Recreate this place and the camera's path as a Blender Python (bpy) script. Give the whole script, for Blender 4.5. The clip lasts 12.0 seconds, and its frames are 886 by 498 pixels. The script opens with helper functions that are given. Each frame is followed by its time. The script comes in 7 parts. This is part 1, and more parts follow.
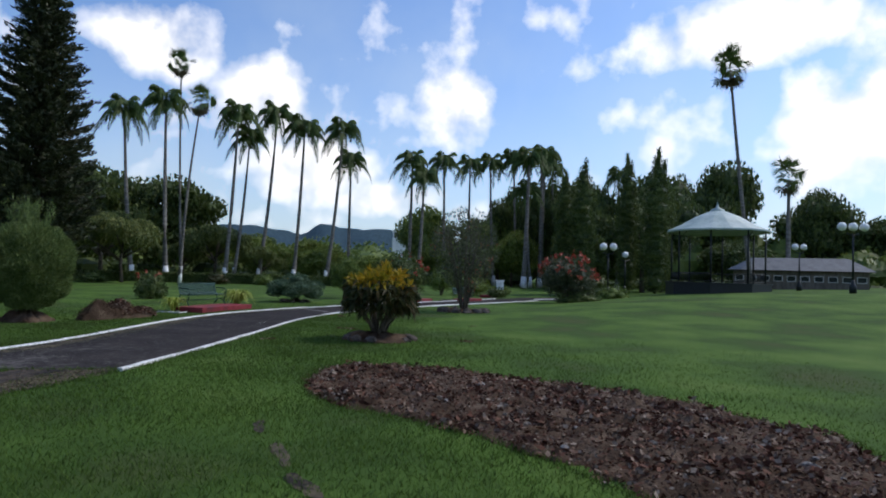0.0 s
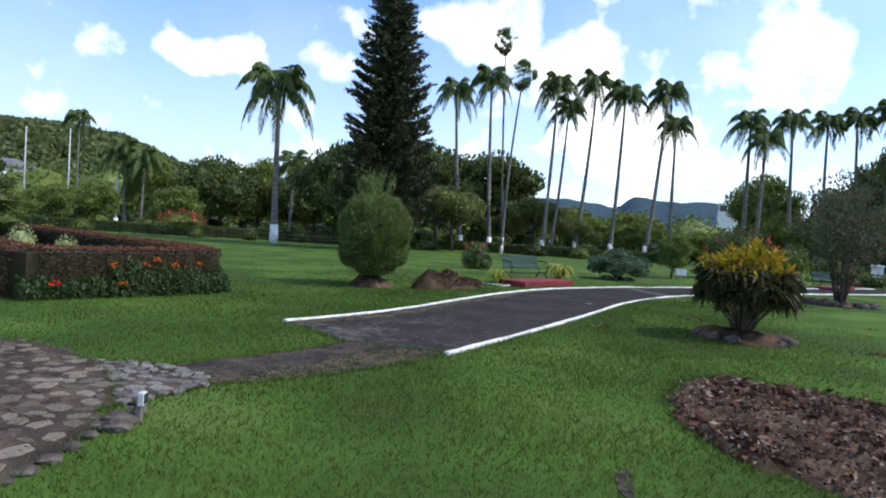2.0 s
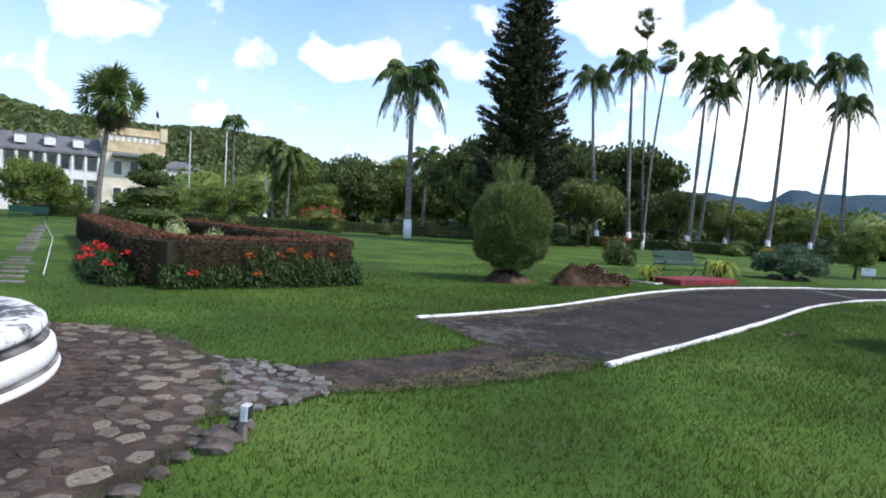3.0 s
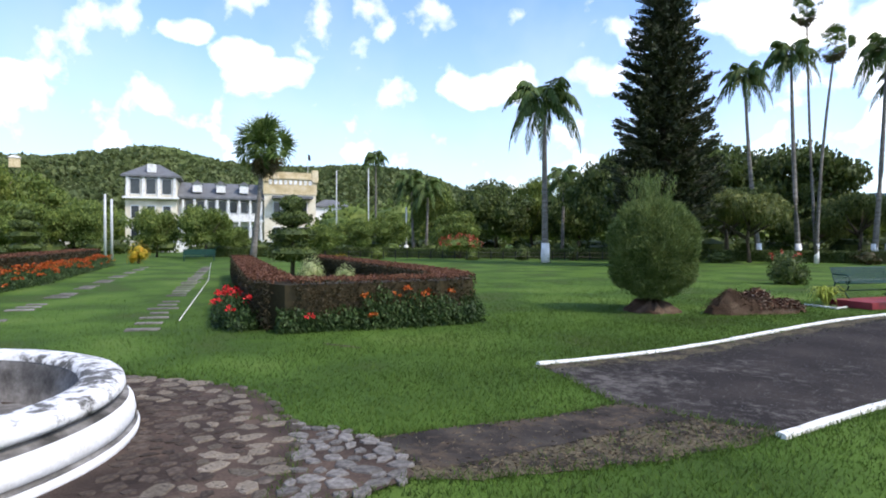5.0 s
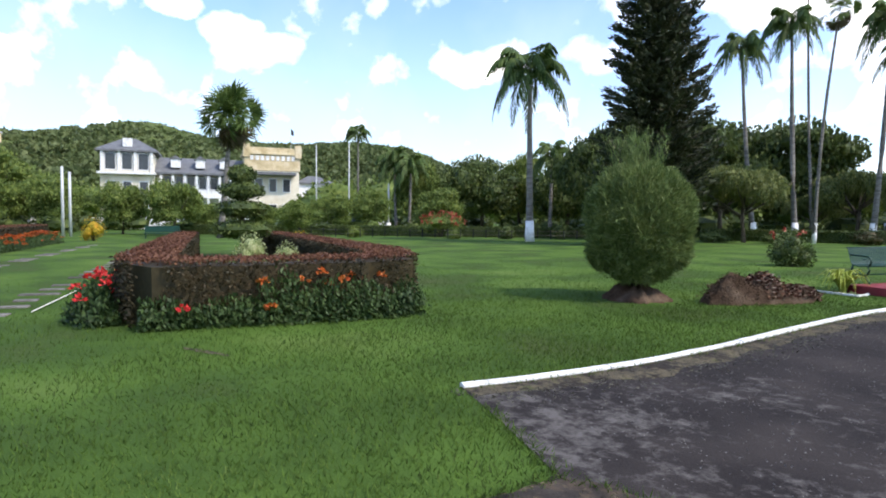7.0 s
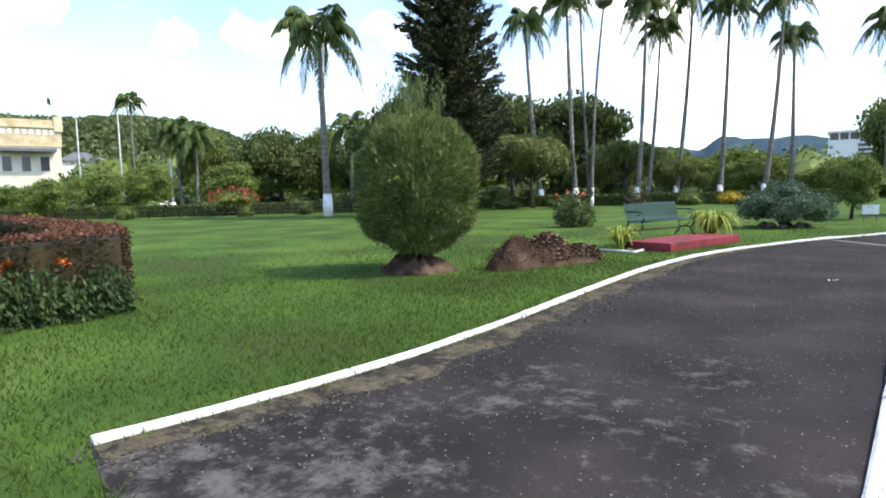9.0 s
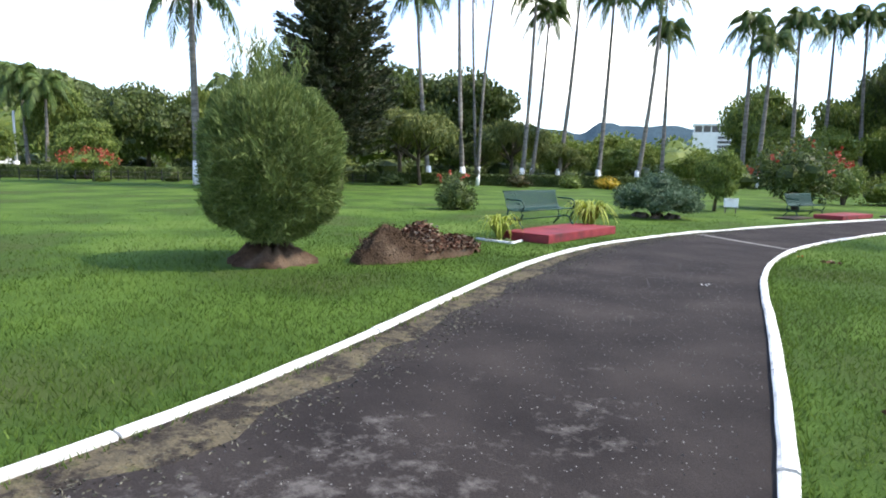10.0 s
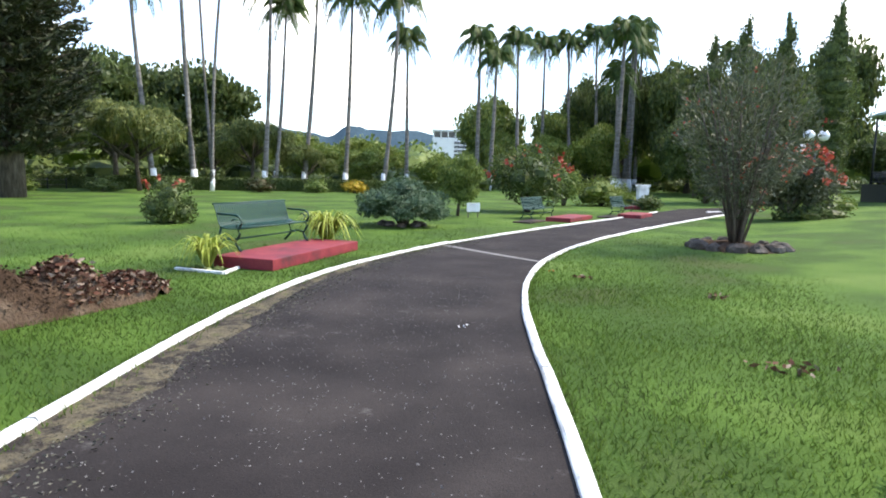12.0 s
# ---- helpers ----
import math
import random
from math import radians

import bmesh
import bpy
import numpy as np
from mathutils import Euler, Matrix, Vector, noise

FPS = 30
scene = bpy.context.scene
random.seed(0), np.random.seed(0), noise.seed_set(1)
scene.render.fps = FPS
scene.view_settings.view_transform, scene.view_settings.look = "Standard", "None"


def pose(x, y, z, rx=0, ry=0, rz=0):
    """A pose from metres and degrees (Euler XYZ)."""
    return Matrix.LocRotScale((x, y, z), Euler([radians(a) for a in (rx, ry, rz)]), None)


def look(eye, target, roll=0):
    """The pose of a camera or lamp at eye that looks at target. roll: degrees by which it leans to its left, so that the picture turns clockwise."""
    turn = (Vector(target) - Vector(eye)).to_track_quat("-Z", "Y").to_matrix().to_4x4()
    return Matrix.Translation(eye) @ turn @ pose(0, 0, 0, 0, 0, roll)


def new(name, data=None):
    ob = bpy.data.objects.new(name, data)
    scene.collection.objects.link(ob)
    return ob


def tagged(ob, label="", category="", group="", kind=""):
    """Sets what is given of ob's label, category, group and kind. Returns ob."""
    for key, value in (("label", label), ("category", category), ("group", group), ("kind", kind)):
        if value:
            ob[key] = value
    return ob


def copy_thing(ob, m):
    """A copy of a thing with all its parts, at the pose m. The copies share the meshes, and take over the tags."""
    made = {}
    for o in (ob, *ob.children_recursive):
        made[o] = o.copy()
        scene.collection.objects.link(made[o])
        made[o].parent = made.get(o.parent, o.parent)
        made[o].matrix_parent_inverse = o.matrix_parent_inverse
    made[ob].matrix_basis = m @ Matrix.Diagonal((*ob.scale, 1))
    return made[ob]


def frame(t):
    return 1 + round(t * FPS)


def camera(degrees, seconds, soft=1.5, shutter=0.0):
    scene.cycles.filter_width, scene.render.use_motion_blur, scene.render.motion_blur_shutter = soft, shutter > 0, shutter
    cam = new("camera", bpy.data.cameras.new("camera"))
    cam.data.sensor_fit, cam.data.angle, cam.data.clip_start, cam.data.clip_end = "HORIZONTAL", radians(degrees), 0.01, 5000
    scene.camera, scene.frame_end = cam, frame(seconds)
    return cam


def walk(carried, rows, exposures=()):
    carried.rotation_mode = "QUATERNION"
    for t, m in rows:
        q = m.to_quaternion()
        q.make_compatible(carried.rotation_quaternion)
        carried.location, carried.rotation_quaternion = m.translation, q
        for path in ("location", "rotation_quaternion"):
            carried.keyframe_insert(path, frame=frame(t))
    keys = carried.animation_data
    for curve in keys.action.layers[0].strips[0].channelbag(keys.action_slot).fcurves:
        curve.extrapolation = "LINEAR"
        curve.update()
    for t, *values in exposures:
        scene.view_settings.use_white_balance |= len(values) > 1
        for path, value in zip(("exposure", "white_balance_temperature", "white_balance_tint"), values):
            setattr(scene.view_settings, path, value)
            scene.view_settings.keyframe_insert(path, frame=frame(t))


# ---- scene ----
cam = camera(72.0, 12.0, soft=1.9)

PATH = [
    (0.0, pose(-0.840, -1.376, 1.785, 92.28, -1.78, -1.88)),
    (0.5, pose(-1.002, -1.023, 1.821, 90.77, -2.47, 6.06)),
    (1.0, pose(-1.204, -0.286, 1.873, 89.22, -3.56, 16.70)),
    (1.5, pose(-1.469, 0.357, 1.782, 88.30, -3.67, 21.91)),
    (2.0, pose(-1.893, 0.891, 1.806, 88.48, -3.38, 26.82)),
    (2.5, pose(-2.362, 1.419, 1.748, 87.89, -2.30, 33.01)),
    (3.0, pose(-2.833, 1.982, 1.633, 87.45, -3.26, 39.03)),
    (3.5, pose(-3.097, 2.294, 1.599, 89.62, -2.51, 44.31)),
    (5.5, pose(-3.475, 3.493, 1.843, 87.87, 0.14, 58.66)),
    (6.0, pose(-4.001, 4.033, 1.739, 87.51, 0.04, 65.63)),
    (6.5, pose(-4.537, 4.793, 1.769, 87.54, -0.02, 56.15)),
    (7.0, pose(-4.880, 5.735, 1.664, 87.30, -0.43, 51.60)),
    (7.5, pose(-5.067, 6.532, 1.482, 87.38, -1.39, 40.42)),
    (9.5, pose(-5.911, 8.383, 1.427, 83.80, 0.97, 31.32)),
    (10.0, pose(-5.983, 9.095, 1.611, 82.33, -1.22, 23.66)),
    (10.5, pose(-5.888, 9.950, 1.648, 81.65, -1.84, 13.30)),
    (11.0, pose(-5.857, 10.682, 1.742, 81.62, -1.78, 10.50)),
    (11.5, pose(-5.980, 11.351, 1.686, 83.12, -2.94, 5.34)),
    (12.0, pose(-6.139, 11.816, 1.695, 83.05, -1.31, 0.70)),
]
walk(cam, PATH, exposures=[(0.0, -1.0, 6450, 13), (1.5, -0.46, 6550, 13), (3.5, -0.14, 6800, 14), (7.5, 0.08, 6900, 15), (9.5, 0.46, 7200, 13), (12.0, 0.68, 7300, 13)])


# world, sun and exposure
SUN_AZ = math.atan2(0.93, 0.37)      # from +y towards +x
SUN_EL = radians(49)


def build_world():
    w = bpy.data.worlds.new("sky_world")
    scene.world = w
    w.use_nodes = True
    nt = w.node_tree
    nt.nodes.clear()
    N, L = nt.nodes.new, nt.links.new

    def math_node(op, a, b=None, clamp=False):
        n = N("ShaderNodeMath")
        n.operation, n.use_clamp = op, clamp
        for i, v in enumerate((a, b)):
            if v is None:
                continue
            if isinstance(v, (int, float)):
                n.inputs[i].default_value = v
            else:
                L(v, n.inputs[i])
        return n.outputs[0]

    sky = N("ShaderNodeTexSky")
    sky.sky_type, sky.sun_disc = "NISHITA", False
    sky.sun_elevation, sky.sun_rotation = SUN_EL, SUN_AZ
    sky.air_density, sky.dust_density, sky.ozone_density = 1.0, 1.2, 1.2
    tc = N("ShaderNodeTexCoord")
    # billowy cumulus: domains of warped noise round a few cloud banks
    warp = N("ShaderNodeTexNoise")
    warp.inputs["Scale"].default_value, warp.inputs["Detail"].default_value = 15.0, 9.0
    L(tc.outputs["Generated"], warp.inputs["Vector"])
    fine = N("ShaderNodeTexNoise")
    fine.inputs["Scale"].default_value, fine.inputs["Detail"].default_value = 4.0, 5.0
    L(tc.outputs["Generated"], fine.inputs["Vector"])
    field = None
    banks = (   # azimuth to the left of +y, elevation, width, height (degrees)
        (-3, 15.2, 4.6, 4.6), (-29, 20.6, 13, 3.4), (-35, 12.7, 6.5, 6.5), (24, 19, 6.2, 4.0), (15, 14.6, 4.8, 5.0),
        (11, 9, 8, 3.6), (3, 6.8, 7, 2.2), (33, 13.8, 2.2, 1.7), (38.3, 14.7, 3.2, 2.1), (48.2, 14.0, 5.2, 2.1), 
        (67, 14.7, 3.4, 1.7), (70.5, 16.2, 3.0, 1.6), (75, 17.6, 2.4, 1.3), (88.2, 11.9, 3.0, 1.9), (102, 12, 4, 3),
        (-60, 16, 12, 6), (-95, 22, 14, 7), (150, 24, 16, 8), (205, 18, 14, 7))
    for az, el, wd, ht in banks:
        a, e = radians(az), radians(el)
        c = Vector((-math.sin(a) * math.cos(e), math.cos(a) * math.cos(e), math.sin(e)))
        right = Vector((math.cos(a), math.sin(a), 0))
        up = right.cross(c) * -1 if right.cross(c).z < 0 else right.cross(c)
        dx, dy = N("ShaderNodeVectorMath"), N("ShaderNodeVectorMath")
        for n, axis, size in ((dx, right, wd), (dy, up, ht)):
            sub = N("ShaderNodeVectorMath")
            sub.operation = "SUBTRACT"
            L(tc.outputs["Generated"], sub.inputs[0])
            sub.inputs[1].default_value = c
            n.operation = "DOT_PRODUCT"
            L(sub.outputs[0], n.inputs[0])
            n.inputs[1].default_value = axis / radians(size)
        front = N("ShaderNodeVectorMath")
        front.operation = "DOT_PRODUCT"
        L(tc.outputs["Generated"], front.inputs[0])
        front.inputs[1].default_value = c
        r = math_node("ADD", math_node("POWER", dx.outputs["Value"], 2), math_node("POWER", dy.outputs["Value"], 2))
        m = math_node("SUBTRACT", 1.0, r)
        m = math_node("MULTIPLY", m, math_node("GREATER_THAN", front.outputs["Value"], 0.3))
        m = math_node("MAXIMUM", m, -3.0)
        field = m if field is None else math_node("MAXIMUM", field, m)
    n1 = math_node("MULTIPLY", math_node("SUBTRACT", warp.outputs["Fac"], 0.5), 2.7)
    n2 = math_node("MULTIPLY", math_node("SUBTRACT", fine.outputs["Fac"], 0.5), 0.8)
    dens = math_node("SUBTRACT", math_node("ADD", math_node("ADD", field, n1), n2), 0.3)
    ramp = N("ShaderNodeValToRGB")
    ramp.color_ramp.elements[0].position, ramp.color_ramp.elements[1].position = 0.0, 0.8
    L(math_node("ADD", math_node("MULTIPLY", dens, 1.0), 0.12, True), ramp.inputs[0])
    # thin veil and pale air near the horizon
    sep = N("ShaderNodeSeparateXYZ")
    L(tc.outputs["Generated"], sep.inputs[0])
    low = math_node("SUBTRACT", 1.0, math_node("MULTIPLY", sep.outputs["Z"], 2.6), True)
    low = math_node("MULTIPLY", math_node("POWER", low, 1.6), 0.82)
    veil = math_node("MULTIPLY", math_node("SUBTRACT", fine.outputs["Fac"], 0.45, True), 0.9)
    shade = N("ShaderNodeValToRGB")
    shade.color_ramp.elements[0].color = (13.0, 13.4, 13.8, 1)
    shade.color_ramp.elements[1].color = (19.5, 19.6, 19.6, 1)
    shade.color_ramp.elements[0].position, shade.color_ramp.elements[1].position = 0.25, 0.6
    L(warp.outputs["Fac"], shade.inputs[0])
    blue = N("ShaderNodeMix")
    blue.data_type, blue.blend_type = "RGBA", "MULTIPLY"
    blue.inputs[0].default_value = 1.0
    L(sky.outputs[0], blue.inputs[6])
    blue.inputs[7].default_value = (1.75, 2.2, 2.75, 1)
    pale, mix = N("ShaderNodeMix"), N("ShaderNodeMix")
    for n in (pale, mix):
        n.data_type = "RGBA"
    L(math_node("ADD", low, veil, True), pale.inputs[0])
    L(blue.outputs[2], pale.inputs[6])
    # the low air is brighter towards the sun
    facing = N("ShaderNodeVectorMath")
    facing.operation = "DOT_PRODUCT"
    L(tc.outputs["Generated"], facing.inputs[0])
    facing.inputs[1].default_value = (math.sin(SUN_AZ), math.cos(SUN_AZ), 0)
    air = N("ShaderNodeMix")
    air.data_type = "RGBA"
    L(math_node("ADD", math_node("MULTIPLY", facing.outputs["Value"], 0.6), 0.5, True), air.inputs[0])
    air.inputs[6].default_value = (7.4, 8.7, 9.4, 1)
    air.inputs[7].default_value = (10.6, 13.0, 14.8, 1)
    L(air.outputs[2], pale.inputs[7])
    L(ramp.outputs[0], mix.inputs[0])
    L(pale.outputs[2], mix.inputs[6])
    L(shade.outputs[0], mix.inputs[7])
    bg = N("ShaderNodeBackground")
    bg.inputs["Strength"].default_value = 0.13
    L(mix.outputs[2], bg.inputs["Color"])
    out = N("ShaderNodeOutputWorld")
    L(bg.outputs[0], out.inputs[0])


build_world()
sun_data = bpy.data.lights.new("sun", "SUN")
sun_data.energy, sun_data.angle, sun_data.color = 3.9, radians(0.5), (1.0, 0.95, 0.86)
sun = new("sun", sun_data)
to_sun = Vector((math.sin(SUN_AZ) * math.cos(SUN_EL), math.cos(SUN_AZ) * math.cos(SUN_EL), math.sin(SUN_EL)))
sun.matrix_world = look(to_sun * 60, (0, 0, 0))


# materials
def surface(name, colours, scale=4.0, rough=0.8, fine=40.0, bump=0.3, depth=0.01, metal=0.0, island=0.0, through_light=0.0, spec=0.4, streak=None, vary=0.0):
    """A procedural surface: colours blended by coarse noise, a finer grain over it, bump, and for leaves a part of light let through."""
    m = bpy.data.materials.new(name)
    m.use_nodes = True
    nt = m.node_tree
    N, L = nt.nodes.new, nt.links.new
    b = nt.nodes["Principled BSDF"]
    tc = N("ShaderNodeTexCoord")
    src = tc.outputs["Object"]
    if streak:
        mp = N("ShaderNodeMapping")
        mp.inputs["Scale"].default_value = streak
        L(src, mp.inputs[0])
        src = mp.outputs[0]
    n1, n2 = N("ShaderNodeTexNoise"), N("ShaderNodeTexNoise")
    n1.inputs["Scale"].default_value, n1.inputs["Detail"].default_value = scale, 6
    n2.inputs["Scale"].default_value, n2.inputs["Detail"].default_value = fine, 4
    L(src, n1.inputs["Vector"])
    L(src, n2.inputs["Vector"])
    ramp = N("ShaderNodeValToRGB")
    k = len(colours)
    while len(ramp.color_ramp.elements) < k:
        ramp.color_ramp.elements.new(0.5)
    for i, c in enumerate(colours):
        e = ramp.color_ramp.elements[i]
        e.position, e.color = 0.3 + 0.4 * i / max(1, k - 1), (*c, 1)
    fac = n1.outputs["Fac"]
    if island:
        geo = N("ShaderNodeNewGeometry")
        mm = N("ShaderNodeMix")
        mm.inputs[0].default_value = island
        L(fac, mm.inputs[2])
        mr = N("ShaderNodeMapRange")
        mr.inputs[3].default_value, mr.inputs[4].default_value = 0.25, 0.75
        L(geo.outputs["Random Per Island"], mr.inputs[0])
        L(mr.outputs[0], mm.inputs[3])
        fac = mm.outputs[0]
    L(fac, ramp.inputs[0])
    grain = N("ShaderNodeMix")
    grain.data_type, grain.blend_type = "RGBA", "OVERLAY"
    grain.inputs[0].default_value = 0.55
    L(ramp.outputs[0], grain.inputs[6])
    L(n2.outputs["Fac"], grain.inputs[7])
    col = grain.outputs[2]
    if vary:
        info, rng, hs = N("ShaderNodeObjectInfo"), N("ShaderNodeMapRange"), N("ShaderNodeHueSaturation")
        rng.inputs[3].default_value, rng.inputs[4].default_value = 1 - vary, 1 + vary
        L(info.outputs["Random"], rng.inputs[0])
        L(rng.outputs[0], hs.inputs["Value"])
        L(col, hs.inputs["Color"])
        col = hs.outputs[0]
    L(col, b.inputs["Base Color"])
    b.inputs["Roughness"].default_value, b.inputs["Metallic"].default_value = rough, metal
    b.inputs["Specular IOR Level"].default_value = spec
    if bump:
        bp = N("ShaderNodeBump")
        bp.inputs["Strength"].default_value, bp.inputs["Distance"].default_value = bump, depth
        L(n2.outputs["Fac"], bp.inputs["Height"])
        L(bp.outputs[0], b.inputs["Normal"])
    if through_light:
        tr = N("ShaderNodeBsdfTranslucent")
        L(col, tr.inputs["Color"])
        ms = N("ShaderNodeMixShader")
        ms.inputs[0].default_value = through_light
        L(b.outputs[0], ms.inputs[1])
        L(tr.outputs[0], ms.inputs[2])
        L(ms.outputs[0], nt.nodes["Material Output"].inputs[0])
    return m


def leaf(name, *colours, gloss=0.55, glow=0.26, scale=0.6, spec=0.25):
    return surface(name, colours, scale=scale, rough=gloss, fine=14, bump=0, island=0.6, through_light=glow, spec=spec)


M_LAWN = surface("lawn_turf", ((0.059, 0.076, 0.023), (0.043, 0.084, 0.015), (0.071, 0.130, 0.021), (0.102, 0.158, 0.034)), scale=0.35, fine=55, rough=0.9, bump=0.6, depth=0.03, spec=0.1)
M_BLADE = leaf("grass_blade", (0.061, 0.079, 0.028), (0.049, 0.090, 0.015), (0.087, 0.152, 0.025), (0.133, 0.193, 0.046), gloss=0.7, glow=0.4, scale=0.5, spec=0.12)
M_ASPHALT = surface("asphalt", ((0.018, 0.015, 0.014), (0.028, 0.0235, 0.0215), (0.043, 0.036, 0.032)), scale=0.9, fine=90, rough=0.95, bump=0.6, depth=0.006, spec=0.12)


def wear_asphalt(m):
    """Pale gravel specks, and scuffed grey areas where the drive meets the lawn."""
    nt = m.node_tree
    N, L = nt.nodes.new, nt.links.new
    b = nt.nodes["Principled BSDF"]
    old = b.inputs["Base Color"].links[0].from_socket
    tc = N("ShaderNodeTexCoord")
    vor = N("ShaderNodeTexVoronoi")
    vor.inputs["Scale"].default_value = 24.0
    L(tc.outputs["Object"], vor.inputs["Vector"])
    speck = N("ShaderNodeMapRange")
    speck.inputs[1].default_value, speck.inputs[2].default_value, speck.inputs[3].default_value, speck.inputs[4].default_value = 0.10, 0.16, 1.0, 0.0
    L(vor.outputs["Distance"], speck.inputs[0])
    rare = N("ShaderNodeMath")
    rare.operation = "GREATER_THAN"
    rare.inputs[1].default_value = 0.72
    L(vor.outputs["Color"], rare.inputs[0])
    dots = N("ShaderNodeMath")
    dots.operation = "MULTIPLY"
    L(speck.outputs[0], dots.inputs[0])
    L(rare.outputs[0], dots.inputs[1])
    big, small = N("ShaderNodeTexNoise"), N("ShaderNodeTexNoise")
    big.inputs["Scale"].default_value, big.inputs["Detail"].default_value = 0.8, 3
    small.inputs["Scale"].default_value, small.inputs["Detail"].default_value, small.inputs["Roughness"].default_value = 4.6, 10, 0.75
    for n in (big, small):
        L(tc.outputs["Object"], n.inputs["Vector"])
    sep = N("ShaderNodeSeparateXYZ")
    L(tc.outputs["Object"], sep.inputs[0])
    near = N("ShaderNodeMapRange")
    near.inputs[1].default_value, near.inputs[2].default_value, near.inputs[3].default_value, near.inputs[4].default_value = 9.6, 14.5, 0.16, 0.0
    L(sep.outputs["Y"], near.inputs[0])
    total = N("ShaderNodeMath")
    total.operation = "MULTIPLY_ADD"
    total.inputs[1].default_value = 0.45
    L(big.outputs["Fac"], total.inputs[0])
    L(small.outputs["Fac"], total.inputs[2])
    tot2 = N("ShaderNodeMath")
    L(total.outputs[0], tot2.inputs[0])
    L(near.outputs[0], tot2.inputs[1])
    edge = N("ShaderNodeMapRange")
    edge.inputs[1].default_value, edge.inputs[2].default_value = 0.86, 1.02
    L(tot2.outputs[0], edge.inputs[0])
    m1, m2 = N("ShaderNodeMix"), N("ShaderNodeMix")
    for n in (m1, m2):
        n.data_type = "RGBA"
    L(edge.outputs[0], m1.inputs[0])
    L(old, m1.inputs[6])
    m1.inputs[7].default_value = (0.110, 0.100, 0.090, 1)
    L(dots.outputs[0], m2.inputs[0])
    L(m1.outputs[2], m2.inputs[6])
    m2.inputs[7].default_value = (0.20, 0.19, 0.175, 1)
    L(m2.outputs[2], b.inputs["Base Color"])


wear_asphalt(M_ASPHALT)
M_CONCRETE = surface("worn_concrete", ((0.020, 0.017, 0.015), (0.039, 0.033, 0.028), (0.071, 0.061, 0.050)), scale=2.6, fine=60, rough=0.9, bump=0.5, depth=0.008, spec=0.1)
M_SCUFF = surface("pale_scuff", ((0.13, 0.12, 0.11), (0.2, 0.19, 0.175)), scale=5, fine=60, rough=0.9, bump=0.4, depth=0.004)
M_KERB = surface("kerb_whitewash", ((0.46, 0.44, 0.39), (0.72, 0.72, 0.69), (0.8, 0.79, 0.77)), scale=5, fine=60, rough=0.85, bump=0.5, depth=0.006)
M_WHITE = surface("white_paint", ((0.5, 0.49, 0.46), (0.76, 0.76, 0.74), (0.82, 0.82, 0.81)), scale=2.5, fine=30, rough=0.7, bump=0.25, depth=0.006)
M_FOUNTAIN = surface("limewashed_masonry", ((0.62, 0.61, 0.58), (0.74, 0.74, 0.73), (0.77, 0.77, 0.77)), scale=3.0, fine=26, rough=0.8, bump=0.5, depth=0.008)
M_RIM = surface("mouldy_limewash", ((0.60, 0.59, 0.56), (0.73, 0.73, 0.72), (0.76, 0.76, 0.76)), scale=3.0, fine=26, rough=0.82, bump=0.5, depth=0.01)
M_DARK_PLASTER = surface("dark_plaster", ((0.05, 0.047, 0.042), (0.15, 0.14, 0.13), (0.27, 0.26, 0.245)), scale=3.5, fine=24, rough=0.9, bump=0.6, depth=0.01)


def add_patches(m, colour, coarse, fine, low, high, mix=0.5):
    """Sharp-edged patches of a second colour, broken up by fine noise."""
    nt = m.node_tree
    N, L = nt.nodes.new, nt.links.new
    b = nt.nodes["Principled BSDF"]
    old = b.inputs["Base Color"].links[0].from_socket
    tc, n1, n2 = N("ShaderNodeTexCoord"), N("ShaderNodeTexNoise"), N("ShaderNodeTexNoise")
    n1.inputs["Scale"].default_value, n1.inputs["Detail"].default_value = coarse, 3
    n2.inputs["Scale"].default_value, n2.inputs["Detail"].default_value, n2.inputs["Roughness"].default_value = fine, 9, 0.7
    blend, edge, out = N("ShaderNodeMix"), N("ShaderNodeMapRange"), N("ShaderNodeMix")
    blend.inputs[0].default_value = mix
    for n, k in ((n1, 2), (n2, 3)):
        L(tc.outputs["Object"], n.inputs["Vector"])
        L(n.outputs["Fac"], blend.inputs[k])
    edge.inputs[1].default_value, edge.inputs[2].default_value = low, high
    L(blend.outputs[0], edge.inputs[0])
    out.data_type = "RGBA"
    L(edge.outputs[0], out.inputs[0])
    L(old, out.inputs[6])
    out.inputs[7].default_value = (*colour, 1)
    L(out.outputs[2], b.inputs["Base Color"])


add_patches(M_RIM, (0.10, 0.095, 0.085), 0.75, 7.0, 0.505, 0.57)
add_patches(M_FOUNTAIN, (0.36, 0.34, 0.30), 0.9, 12.0, 0.55, 0.66)
add_patches(M_CONCRETE, (0.085, 0.062, 0.043), 1.3, 9.0, 0.50, 0.60)
M_URN = surface("dark_iron", ((0.008, 0.008, 0.008), (0.02, 0.019, 0.018)), scale=4, fine=30, rough=0.5, bump=0.3)
M_MORTAR = surface("paving_mortar", ((0.030, 0.022, 0.018), (0.060, 0.043, 0.034), (0.115, 0.080, 0.060)), scale=1.6, fine=35, rough=0.92, bump=0.8, depth=0.012, spec=0.1)
M_STONE = surface("flagstone", ((0.090, 0.082, 0.074), (0.165, 0.152, 0.138), (0.245, 0.228, 0.205)), scale=2.2, fine=30, rough=0.85, bump=0.6, depth=0.01, vary=0.35, spec=0.1)
